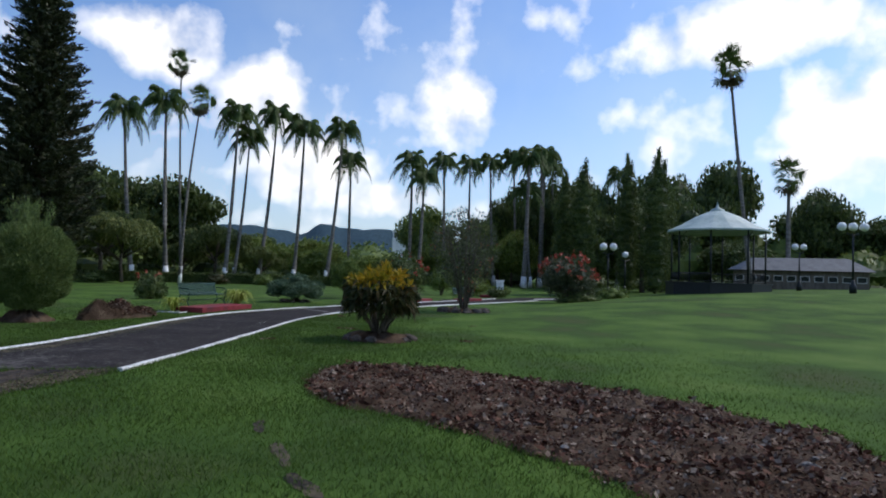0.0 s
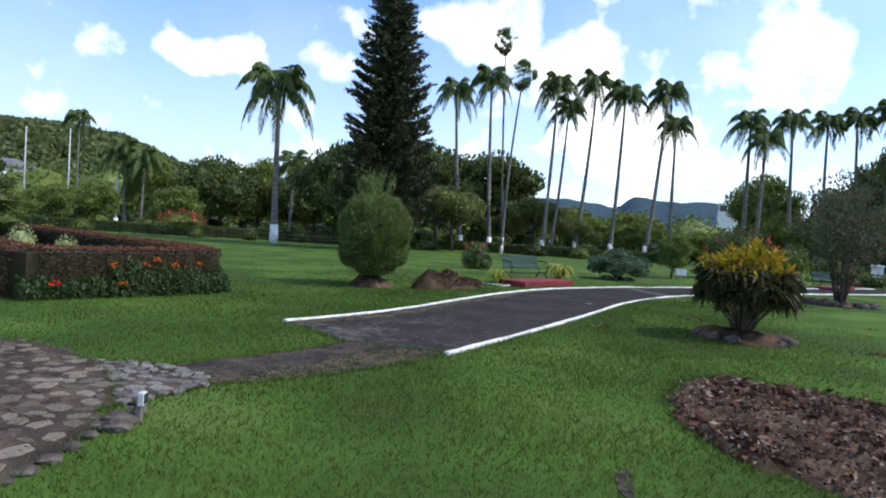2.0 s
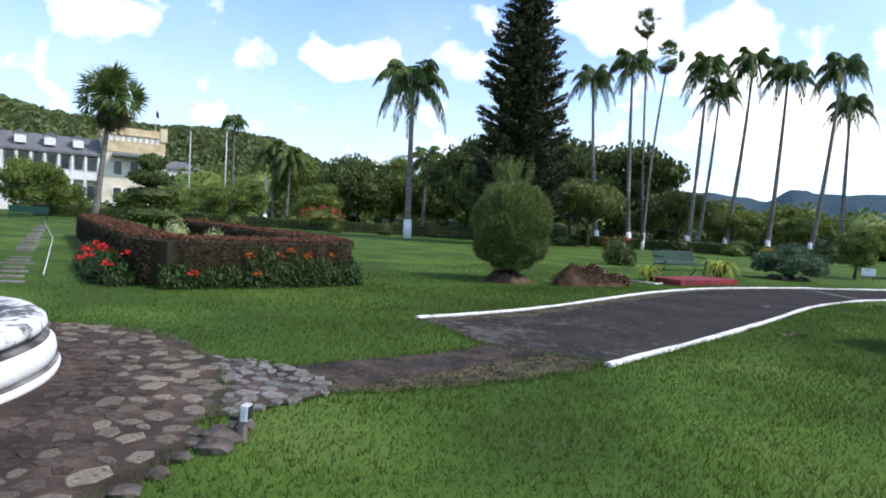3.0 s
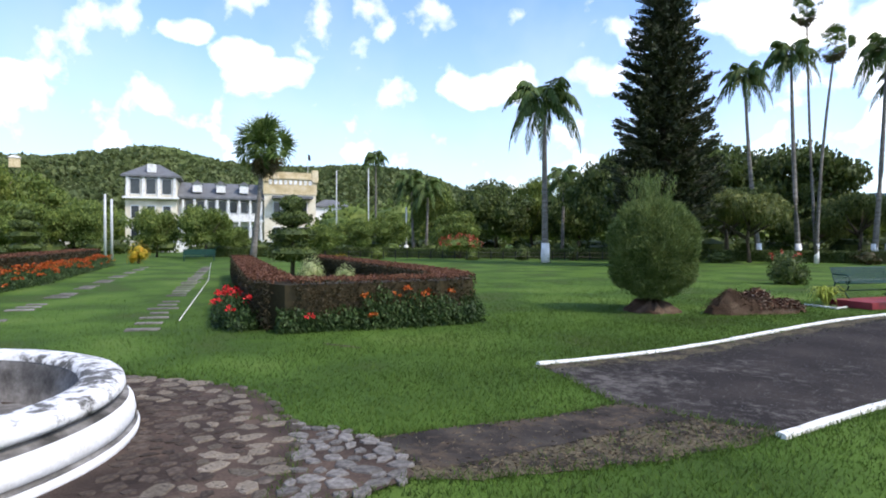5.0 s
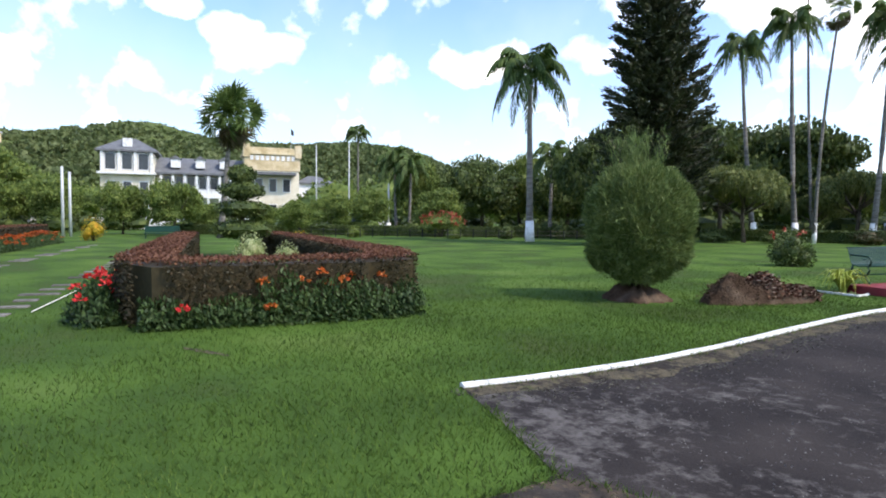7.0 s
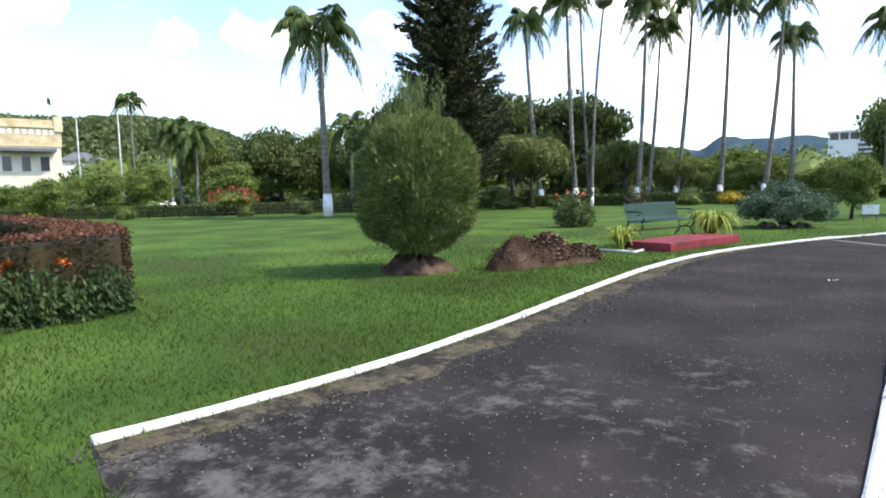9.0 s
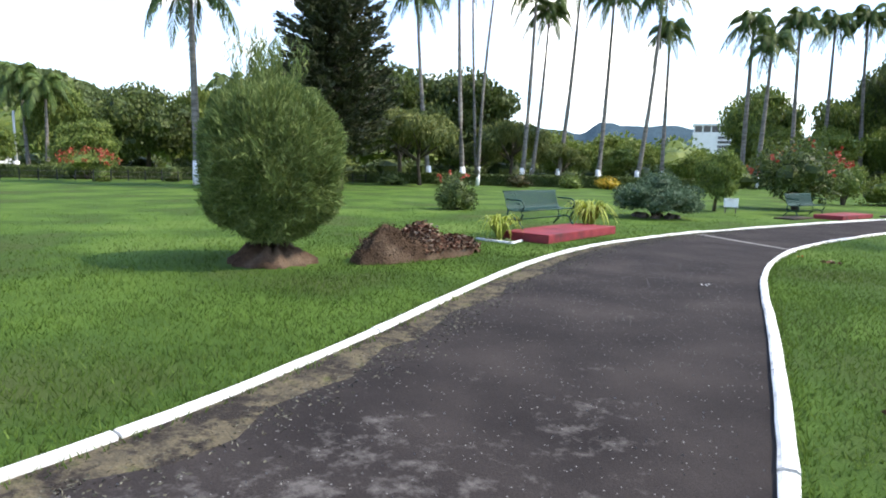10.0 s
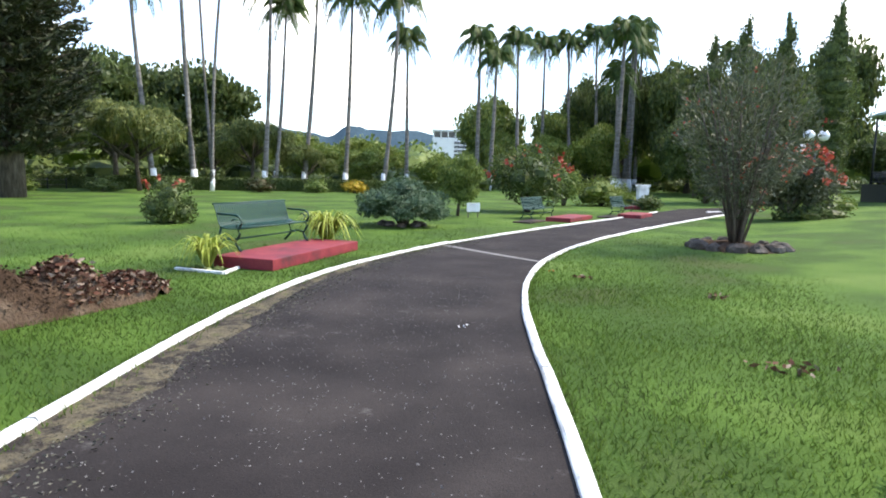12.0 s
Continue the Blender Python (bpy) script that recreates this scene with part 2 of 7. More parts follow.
M_STONE_BROWN = surface("worn_flagstone", ((0.040, 0.031, 0.026), (0.070, 0.053, 0.042), (0.11, 0.085, 0.065)), scale=2.2, fine=30, rough=0.85, bump=0.7, depth=0.01, vary=0.4, spec=0.1)
M_STONE_BUFF = surface("buff_flagstone", ((0.10, 0.082, 0.06), (0.175, 0.145, 0.11), (0.26, 0.22, 0.17)), scale=2.2, fine=30, rough=0.85, bump=0.6, depth=0.01, vary=0.4, spec=0.1)
M_VERGE = surface("grit_and_dead_grass", ((0.038, 0.032, 0.026), (0.085, 0.072, 0.048), (0.120, 0.100, 0.062), (0.080, 0.082, 0.035)), scale=4.5, fine=45, rough=0.95, bump=0.9, depth=0.015, spec=0.1)
add_patches(M_VERGE, (0.030, 0.025, 0.021), 2.2, 10.0, 0.48, 0.56)
add_patches(M_STONE_BUFF, (0.05, 0.04, 0.033), 2.5, 14.0, 0.52, 0.60)
M_ROCK = surface("dark_rock", ((0.035, 0.028, 0.022), (0.085, 0.07, 0.058), (0.16, 0.14, 0.12)), scale=3, fine=18, rough=0.9, bump=0.8, depth=0.02, spec=0.2)
M_SOIL = surface("bare_soil", ((0.038, 0.023, 0.014), (0.076, 0.048, 0.031), (0.134, 0.095, 0.065)), scale=2.4, fine=26, rough=0.95, bump=1.0, depth=0.03, spec=0.1)
M_CHIP = surface("mulch_chip", ((0.036, 0.016, 0.010), (0.096, 0.040, 0.025), (0.150, 0.078, 0.052), (0.270, 0.215, 0.165)), scale=8, fine=40, rough=0.9, bump=0.4, island=0.85, spec=0.1)
M_RED = surface("red_paint", ((0.08, 0.016, 0.018), (0.20, 0.018, 0.026), (0.25, 0.034, 0.038)), scale=2.5, fine=40, rough=0.7, bump=0.3, depth=0.004)
M_BENCH = surface("bench_green_enamel", ((0.005, 0.034, 0.024), (0.008, 0.052, 0.036)), scale=5, fine=60, rough=0.45, bump=0.1, spec=0.32)
M_BLACK = surface("black_iron", ((0.007, 0.009, 0.009), (0.015, 0.018, 0.018)), scale=5, fine=50, rough=0.5, bump=0.1)
M_BARK = surface("bark", ((0.04, 0.03, 0.022), (0.09, 0.072, 0.055), (0.15, 0.13, 0.10)), scale=2.5, fine=16, rough=0.95, bump=0.9, depth=0.03, streak=(3, 3, 0.7))
M_PALM = surface("palm_trunk", ((0.10, 0.09, 0.078), (0.17, 0.155, 0.135), (0.24, 0.22, 0.20)), scale=1.5, fine=8, rough=0.9, bump=0.6, depth=0.02, streak=(1, 1, 4))
M_SHAFT = leaf("crownshaft", (0.04, 0.09, 0.02), (0.08, 0.15, 0.035), glow=0.0)
M_FROND = leaf("palm_frond", (0.039, 0.073, 0.021), (0.083, 0.139, 0.032), (0.166, 0.224, 0.057), glow=0.22)
M_FROND_DRY = leaf("old_frond", (0.06, 0.045, 0.02), (0.10, 0.085, 0.035))
M_CONIFER = leaf("conifer_needles", (0.020, 0.028, 0.014), (0.038, 0.048, 0.020), (0.065, 0.073, 0.029), glow=0.08)
M_LEAF_DARK = leaf("dark_foliage", (0.031, 0.052, 0.021), (0.076, 0.109, 0.028), (0.143, 0.178, 0.048))
M_LEAF_MID = leaf("green_foliage", (0.056, 0.093, 0.021), (0.125, 0.178, 0.038), (0.235, 0.281, 0.064))
M_LEAF_BRIGHT = leaf("bright_foliage", (0.068, 0.111, 0.018), (0.135, 0.183, 0.032), (0.227, 0.255, 0.058))
M_WILLOW = leaf("weeping_foliage", (0.070, 0.096, 0.031), (0.157, 0.184, 0.053), (0.260, 0.266, 0.078))
M_BALL = leaf("clipped_casuarina", (0.060, 0.097, 0.029), (0.136, 0.194, 0.055), (0.242, 0.291, 0.097), scale=1.2)
M_JUNIPER = leaf("blue_green_foliage", (0.029, 0.064, 0.032), (0.073, 0.122, 0.064), (0.139, 0.194, 0.114))
M_OLEANDER = leaf("dusty_foliage", (0.040, 0.053, 0.028), (0.082, 0.098, 0.054), (0.150, 0.156, 0.092))
M_CROTON_TOP = leaf("croton_yellow", (0.120, 0.144, 0.015), (0.408, 0.300, 0.022), (0.600, 0.312, 0.033))
M_CROTON_LOW = leaf("croton_green", (0.018, 0.032, 0.011), (0.050, 0.056, 0.016), (0.105, 0.060, 0.022))
# copper top growth; lighter top and darker sides also hold sun and shade
M_HEDGE_TOP = leaf("copper_hedge_sunlit_top", (0.074, 0.030, 0.018), (0.142, 0.057, 0.031), (0.203, 0.098, 0.050))
M_HEDGE_SIDE = leaf("hedge_shaded_side", (0.020, 0.021, 0.011), (0.046, 0.039, 0.018), (0.092, 0.062, 0.030))
M_BORDER = leaf("border_foliage", (0.014, 0.032, 0.010), (0.036, 0.070, 0.018), (0.070, 0.110, 0.032))
M_FLOWER_RED = leaf("red_petals", (0.40, 0.012, 0.014), (0.62, 0.03, 0.03), (0.7, 0.08, 0.06), glow=0.2)
M_FLOWER_ORANGE = leaf("orange_petals", (0.285, 0.035, 0.010), (0.413, 0.084, 0.016), (0.450, 0.140, 0.024), glow=0.2)
M_FLOWER_FAR = leaf("flame_petals", (0.25, 0.035, 0.02), (0.38, 0.07, 0.04), (0.42, 0.14, 0.08), glow=0.2)
M_VARIEGATED = leaf("cream_variegated", (0.16, 0.22, 0.06), (0.34, 0.38, 0.16), (0.50, 0.50, 0.28))
M_STRAP = leaf("striped_strap_leaf", (0.144, 0.204, 0.024), (0.336, 0.384, 0.060), (0.540, 0.552, 0.168))
# haze over the hill woods is put into the leaf colour: paler, less contrast
M_HILL_LEAF_HAZE = leaf("hazed_hill_foliage", (0.085, 0.115, 0.045), (0.125, 0.160, 0.055), (0.165, 0.195, 0.075), scale=0.02, glow=0.3)
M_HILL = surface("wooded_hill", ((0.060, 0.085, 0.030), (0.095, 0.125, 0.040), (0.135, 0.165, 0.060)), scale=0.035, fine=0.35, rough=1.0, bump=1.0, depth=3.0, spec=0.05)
# bluish base colour stands in for the haze over the far ridge
M_HAZE_RIDGE = surface("haze_blue_ridge", ((0.045, 0.075, 0.095), (0.055, 0.088, 0.105)), scale=0.01, fine=0.1, rough=1.0, bump=0.3, depth=3.0, spec=0.0)
M_WALL = surface("white_render", ((0.70, 0.69, 0.66), (0.80, 0.79, 0.77), (0.82, 0.81, 0.79)), scale=0.5, fine=8, rough=0.85, bump=0.15)
M_IVORY = surface("ivory_render", ((0.56, 0.50, 0.36), (0.70, 0.64, 0.50), (0.76, 0.71, 0.59)), scale=0.5, fine=8, rough=0.85, bump=0.15)
M_CREAM = surface("cream_stone", ((0.42, 0.32, 0.17), (0.58, 0.47, 0.28), (0.64, 0.55, 0.38)), scale=0.6, fine=6, rough=0.85, bump=0.2)
M_SLATE = surface("grey_slate", ((0.10, 0.105, 0.11), (0.16, 0.165, 0.17)), scale=1.0, fine=9, rough=0.7, bump=0.4, depth=0.02)
M_TILE = surface("brown_roof", ((0.12, 0.045, 0.03), (0.19, 0.075, 0.05)), scale=1.0, fine=9, rough=0.8, bump=0.4, depth=0.02)
M_VERDIGRIS = surface("pale_green_roof", ((0.26, 0.34, 0.31), (0.38, 0.46, 0.42), (0.48, 0.54, 0.5)), scale=0.8, fine=10, rough=0.5, bump=0.2)
M_GLASS = surface("dark_glazing", ((0.018, 0.022, 0.026), (0.035, 0.042, 0.048)), scale=1, fine=5, rough=0.12, bump=0, spec=0.6)
M_GLOBE = surface("opal_glass", ((0.72, 0.72, 0.70), (0.8, 0.8, 0.79)), scale=3, fine=10, rough=0.25, bump=0)
M_STEEL = surface("pale_metal_pole", ((0.45, 0.46, 0.47), (0.6, 0.61, 0.62)), scale=2, fine=20, rough=0.45, bump=0.05)
M_WOOD = surface("grey_wood", ((0.10, 0.085, 0.07), (0.2, 0.175, 0.145)), scale=3, fine=30, rough=0.85, bump=0.3, streak=(1, 1, 0.2))


# mesh helpers
def mesh_of(name, verts, faces, material, smooth=False):
    me = bpy.data.meshes.new(name)
    me.from_pydata([tuple(v) for v in verts], [], [tuple(f) for f in faces])
    me.materials.append(material)
    if smooth:
        me.polygons.foreach_set("use_smooth", [True] * len(me.polygons))
    me.update()
    return me


def poly_mesh(name, corners, material):
    """Loose polygons: corners has shape (count, sides, 3)."""
    n, k = corners.shape[:2]
    me = bpy.data.meshes.new(name)
    me.vertices.add(n * k)
    me.vertices.foreach_set("co", np.ascontiguousarray(corners, dtype=np.float32).ravel())
    me.loops.add(n * k)
    me.loops.foreach_set("vertex_index", np.arange(n * k, dtype=np.int32))
    me.polygons.add(n)
    me.polygons.foreach_set("loop_start", np.arange(0, n * k, k, dtype=np.int32))
    me.update(calc_edges=True)
    me.materials.append(material)
    return me


def part(name, me, parent, label="", at=None):
    """Links a mesh (or bmesh-made mesh) as one object under a thing or a part."""
    ob = new(name, me)
    ob.parent = parent
    if at is not None:
        ob.matrix_basis = at
    if label:
        ob["label"] = label
    return ob


def thing(name, label, category, m=None, group="", kind="", me=None):
    ob = new(name, me)
    if m is not None:
        ob.matrix_basis = m
    return tagged(ob, label, category, group, kind)


def box(name, size, material, bevel=0.01, centre=(0, 0, 0)):
    bm = bmesh.new()
    bmesh.ops.create_cube(bm, size=1.0, matrix=Matrix.Translation(centre) @ Matrix.Diagonal((*size, 1)))
    if bevel:
        bmesh.ops.bevel(bm, geom=list(bm.edges), offset=bevel, segments=2, affect="EDGES", profile=0.6)
    return finish(bm, name, material)


def finish(bm, name, material, smooth=False):
    bmesh.ops.recalc_face_normals(bm, faces=list(bm.faces))
    me = bpy.data.meshes.new(name)
    bm.to_mesh(me)
    bm.free()
    me.materials.append(material)
    if smooth:
        me.polygons.foreach_set("use_smooth", [True] * len(me.polygons))
    return me


def tube_data(points, radii, sides=8):
    """Rings round a bent line, capped: vertices and faces."""
    pts = [Vector(p) for p in points]
    verts, faces = [], []
    for i, p in enumerate(pts):
        d = (pts[min(i + 1, len(pts) - 1)] - pts[max(i - 1, 0)]).normalized()
        a = d.cross(Vector((0, 0, 1)))
        a = a.normalized() if a.length > 0.05 else Vector((1, 0, 0))
        b = d.cross(a).normalized()
        for j in range(sides):
            t = 2 * math.pi * j / sides
            verts.append(p + (a * math.cos(t) + b * math.sin(t)) * radii[i])
    for i in range(len(pts) - 1):
        for j in range(sides):
            k = (j + 1) % sides
            faces.append((i * sides + j, i * sides + k, (i + 1) * sides + k, (i + 1) * sides + j))
    faces.append(tuple(range(sides))[::-1])
    faces.append(tuple((len(pts) - 1) * sides + j for j in range(sides)))
    return verts, faces


def tube(name, points, radii, material, sides=8):
    v, f = tube_data(points, radii, sides)
    return mesh_of(name, v, f, material, True)


def tubes(name, lines, material, sides=6):
    V, F = [], []
    for points, radii in lines:
        v, f = tube_data(points, radii, sides)
        o = len(V)
        V += v
        F += [tuple(i + o for i in g) for g in f]
    return mesh_of(name, V, F, material, True)


def lathe(name, profile, material, sides=64, wobble=0.0):
    V, F = [], []
    for r, z in profile:
        for j in range(sides):
            a = 2 * math.pi * j / sides
            q = r * (1 + wobble * (noise.noise((3 * math.cos(a), 3 * math.sin(a), z * 4)))) if r > 0 else 0
            V.append((q * math.cos(a), q * math.sin(a), z + wobble * noise.noise((5 * math.cos(a), 5 * math.sin(a), 7 + r))))
    for i in range(len(profile) - 1):
        for j in range(sides):
            k = (j + 1) % sides
            F.append((i * sides + j, i * sides + k, (i + 1) * sides + k, (i + 1) * sides + j))
    return mesh_of(name, V, F, material, True)


def unit(a):
    return a / np.maximum(np.linalg.norm(a, axis=1, keepdims=True), 1e-9)


def leaves(rng, centres, along, length, width, fold=0.0):
    """Pointed four-cornered leaves at centres, lying along the given directions."""
    n = len(centres)
    along = unit(along)
    side = unit(np.cross(along, rng.normal(size=(n, 3))))
    ln = length * rng.uniform(0.65, 1.25, (n, 1))
    wd = width * rng.uniform(0.7, 1.2, (n, 1))
    drop = np.array([[0, 0, 1.0]]) * ln * fold
    base = centres - along * ln * 0.5
    tip = centres + along * ln * 0.5 - drop
    return np.stack([base, centres + side * wd * 0.5, tip, centres - side * wd * 0.5], axis=1)


def ball_points(rng, n):
    return unit(rng.normal(size=(n, 3)))


def lump_quads(rng, centre, radius, sides=10, rings=6, rough=0.25):
    """A rough closed lump, as loose quads, to fill the dark inside of a crown."""
    th = np.linspace(0, 2 * np.pi, sides + 1)
    ph = np.linspace(0, np.pi, rings + 1)
    r = 1 + rough * (rng.random((rings + 1, sides + 1)) - 0.5)
    r[:, -1] = r[:, 0]
    r[0], r[-1] = r[0, 0], r[-1, 0]
    x = np.sin(ph)[:, None] * np.cos(th)[None] * r
    y = np.sin(ph)[:, None] * np.sin(th)[None] * r
    z = np.cos(ph)[:, None] * r
    g = np.stack([x, y, z], -1) * np.array(radius) + np.array(centre)
    return np.stack([g[:-1, :-1], g[1:, :-1], g[1:, 1:], g[:-1, 1:]], 2).reshape(-1, 4, 3)


# the ground
def inside(px, py, poly):
    hit = np.zeros(len(px), bool)
    for (x1, y1), (x2, y2) in zip(poly, poly[1:] + poly[:1]):
        c = ((y1 > py) != (y2 > py)) & (px < (x2 - x1) * (py - y1) / ((y2 - y1) or 1e-9) + x1)
        hit ^= c
    return hit


LEFT_EDGE = [(-9.45, 9.6), (-9.2, 10.6), (-8.97, 12.0), (-8.87, 13.8), (-8.84, 15.6), (-8.8, 17.5), (-8.68, 19.3), (-8.38, 21.2), (-7.8, 23.2), (-6.3, 26.5), (-4.3, 29.8), (-2.0, 33.4), (1.2, 38.2), (4.6, 43.6)]
RIGHT_EDGE = [(-5.8, 8.95), (-5.7, 10.2), (-5.58, 11.6), (-5.46, 13.1), (-5.36, 14.8), (-5.28, 16.5), (-5.22, 18.2), (-5.1, 19.9), (-4.78, 21.9), (-4.05, 24.4), (-2.6, 27.5), (0.3, 32.2), (4.2, 37.8), (7.6, 42.4)]
FOUNTAIN = Vector((-10.25, 2.0, 0))
APRON = Vector((-9.8, 1.75, 0))
TONGUE = [(-9.3, 5.2), (-8.95, 5.5), (-8.5, 5.8), (-8.0, 5.95), (-7.5, 5.9), (-7.05, 5.75), (-7.0, 5.3), (-7.1, 4.5), (-8.2, 5.0)]
PATCH = [(-8.05, 5.95), (-7.95, 6.5), (-7.7, 7.2), (-7.5, 8.0), (-7.45, 8.75), (-5.85, 9.1), (-5.95, 8.3), (-6.2, 7.3), (-6.6, 6.4), (-7.0, 5.75), (-7.5, 5.9)]
BED = [(-2.7, 8.4), (-2.6, 9.5), (-2.1, 10.3), (-1.2, 10.3), (0.05, 9.6), (1.4, 8.8), (2.5, 7.8), (3.4, 6.8), (4.1, 5.5), (4.0, 3.9), (3.0, 2.7), (1.8, 2.7), (0.95, 3.7), (0.45, 4.6), (-0.1, 5.3), (-0.9, 6.0), (-1.7, 6.6), (-2.35, 7.4)]


def smooth_line(points, step):
    """Evenly spaced points on a smooth curve through the given ones."""
    p = [Vector((*q, 0)) for q in points]
    p = [p[0] * 2 - p[1]] + p + [p[-1] * 2 - p[-2]]
    dense = []
    for i in range(1, len(p) - 2):
        for k in range(24):
            t = k / 24
            a, b, c, d = p[i - 1], p[i], p[i + 1], p[i + 2]
            dense.append(0.5 * ((2 * b) + (c - a) * t + (2 * a - 5 * b + 4 * c - d) * t * t + (3 * b - a - 3 * c + d) * t ** 3))
    dense.append(p[-2])
    out, run = [dense[0]], 0.0
    for a, b in zip(dense, dense[1:]):
        run += (b - a).length
        if run >= step:
            out.append(b)
            run = 0.0
    return out


def rise(x, y):
    """The lawn lifts gently to the east of the drive's far stretch."""
    edge = -5.6 if y < 21 else -5.6 + (y - 21) * 0.5
    u = max(0.0, x - edge - 4.5)
    k = min(1.0, max(0.0, (y - 12.0) / 26.0))
    return 1.9 * (1 - math.exp(-u / 18.0)) * k * k * (3 - 2 * k)


left_line, right_line = smooth_line(LEFT_EDGE, 0.35), smooth_line(RIGHT_EDGE, 0.35)


def flat(name, outline, z, material):
    bm = bmesh.new()
    f = bm.faces.new([bm.verts.new((x, y, z)) for x, y in outline])
    bmesh.ops.triangulate(bm, faces=[f])
    bmesh.ops.recalc_face_normals(bm, faces=list(bm.faces))
    for g in bm.faces:
        if g.normal.z < 0:
            g.normal_flip()
    me = bpy.data.meshes.new(name)
    bm.to_mesh(me)
    bm.free()
    me.materials.append(material)
    return me


def ragged(outline, step, amount, seed):
    """The outline again, with many corners and a broken edge."""
    out = []
    for (x0, y0), (x1, y1) in zip(outline, outline[1:] + outline[:1]):
        n = max(1, int(math.hypot(x1 - x0, y1 - y0) / step))
        for k in range(n):
            x, y = x0 + (x1 - x0) * k / n, y0 + (y1 - y0) * k / n
            out.append((x + amount * (noise.noise((x * 2.3, y * 2.3, seed)) + 0.7 * noise.noise((x * 9, y * 9, seed))), y + amount * (noise.noise((x * 2.3, y * 2.3, seed + 9)) + 0.7 * noise.noise((x * 9, y * 9, seed + 9)))))
    return out


CONCRETE = [(-8.0, 6.0), (-7.9, 6.6), (-7.65, 7.3), (-7.47, 8.1), (-7.4, 8.8), (-6.6, 8.9), (-6.75, 8.3), (-6.85, 7.6), (-6.95, 6.8), (-7.1, 5.95)]
WORN = [(-12.6, 8.1, 0.45, 0.06, 20), (-2.15, 4.6, 0.4, 0.07, 112), (-1.75, 3.75, 0.36, 0.08, 122), (-2.6, 5.6, 0.3, 0.06, 105)]


def build_ground():
    ax = [-3500, -1200, -400, -150, -60, -20] + [float(v) for v in range(-10, 80, 3)] + [90, 120, 200, 500, 1500, 3500]
    ay = [-3500, -1200, -300, -60, 0] + [float(v) for v in range(12, 90, 3)] + [100, 130, 200, 500, 1500, 3500]
    V = [(x, y, rise(x, y)) for y in ay for x in ax]
    n = len(ax)
    F = [(j * n + i, j * n + i + 1, (j + 1) * n + i + 1, (j + 1) * n + i) for j in range(len(ay) - 1) for i in range(n - 1)]
    g = mesh_of("ground", V, F, M_LAWN, True)
    thing("ground", "mown green lawn spreading over the whole park", "lawn", kind="structure", me=g)
    outline = [(v.x, v.y) for v in left_line] + [(7.5, 48.0), (12.0, 51.5), (25.0, 55.0), (25.0, 51.5), (13.5, 48.0)] + [(v.x, v.y) for v in reversed(right_line)] + [(-7.45, 8.75), (-8.0, 9.0), (-8.8, 9.35)]
    thing("road", "dark worn asphalt garden drive curving through lawn", "drive", kind="structure", me=flat("road", outline, 0.008, M_ASPHALT))
    thing("pavement", "worn grey-brown concrete strip between paving and drive", "concrete path", kind="structure", me=flat("pavement", ragged(CONCRETE, 0.12, 0.07, 4.0), 0.016, M_CONCRETE))
    thing("verge", "bare earth and dead grass beside a concrete strip", "bare earth", kind="structure", me=flat("verge", ragged(PATCH, 0.12, 0.09, 2.0), 0.011, M_VERGE))
    for x, y, rx, ry, turn in WORN:
        ring = [(x + rx * math.cos(i * 0.35) * math.cos(radians(turn)) - ry * math.sin(i * 0.35) * math.sin(radians(turn)), y + rx * math.cos(i * 0.35) * math.sin(radians(turn)) + ry * math.sin(i * 0.35) * math.cos(radians(turn))) for i in range(18)]
        thing("worn_patch", "small patch of bare brown earth worn through the lawn", "bare earth", kind="structure", me=flat("worn_patch", ragged(ring, 0.04, 0.05, x), 0.009, M_VERGE))
    # grit and dead grass gathered along the outer kerb
    edge = [v for v in left_line if v.y < 27]
    V, F = [], []
    for i, p in enumerate(edge):
        d = (edge[min(i + 1, len(edge) - 1)] - edge[max(i - 1, 0)]).normalized()
        nrm = Vector((d.y, -d.x, 0))
        wide = (0.42 + 0.30 * noise.noise((p.x * 0.9, p.y * 0.9, 3.0)) + 0.22 * noise.noise((p.x * 3.7, p.y * 3.7, 6.0))) * (1.0 if p.y < 18 else max(0.25, 1 - (p.y - 18) / 9))
        V += [p + Vector((0, 0, 0.013)), p + nrm * wide * 0.6 + Vector((0, 0, 0.016)), p + nrm * wide + Vector((0, 0, 0.009))]
        if i:
            F += [(3 * i - 3, 3 * i, 3 * i + 1, 3 * i - 2), (3 * i - 2, 3 * i + 1, 3 * i + 2, 3 * i - 1)]
    thing("verge", "strip of grit and dead grass along whitewashed kerb", "gutter grit", kind="structure", me=mesh_of("verge", V, F, M_VERGE))


build_ground()


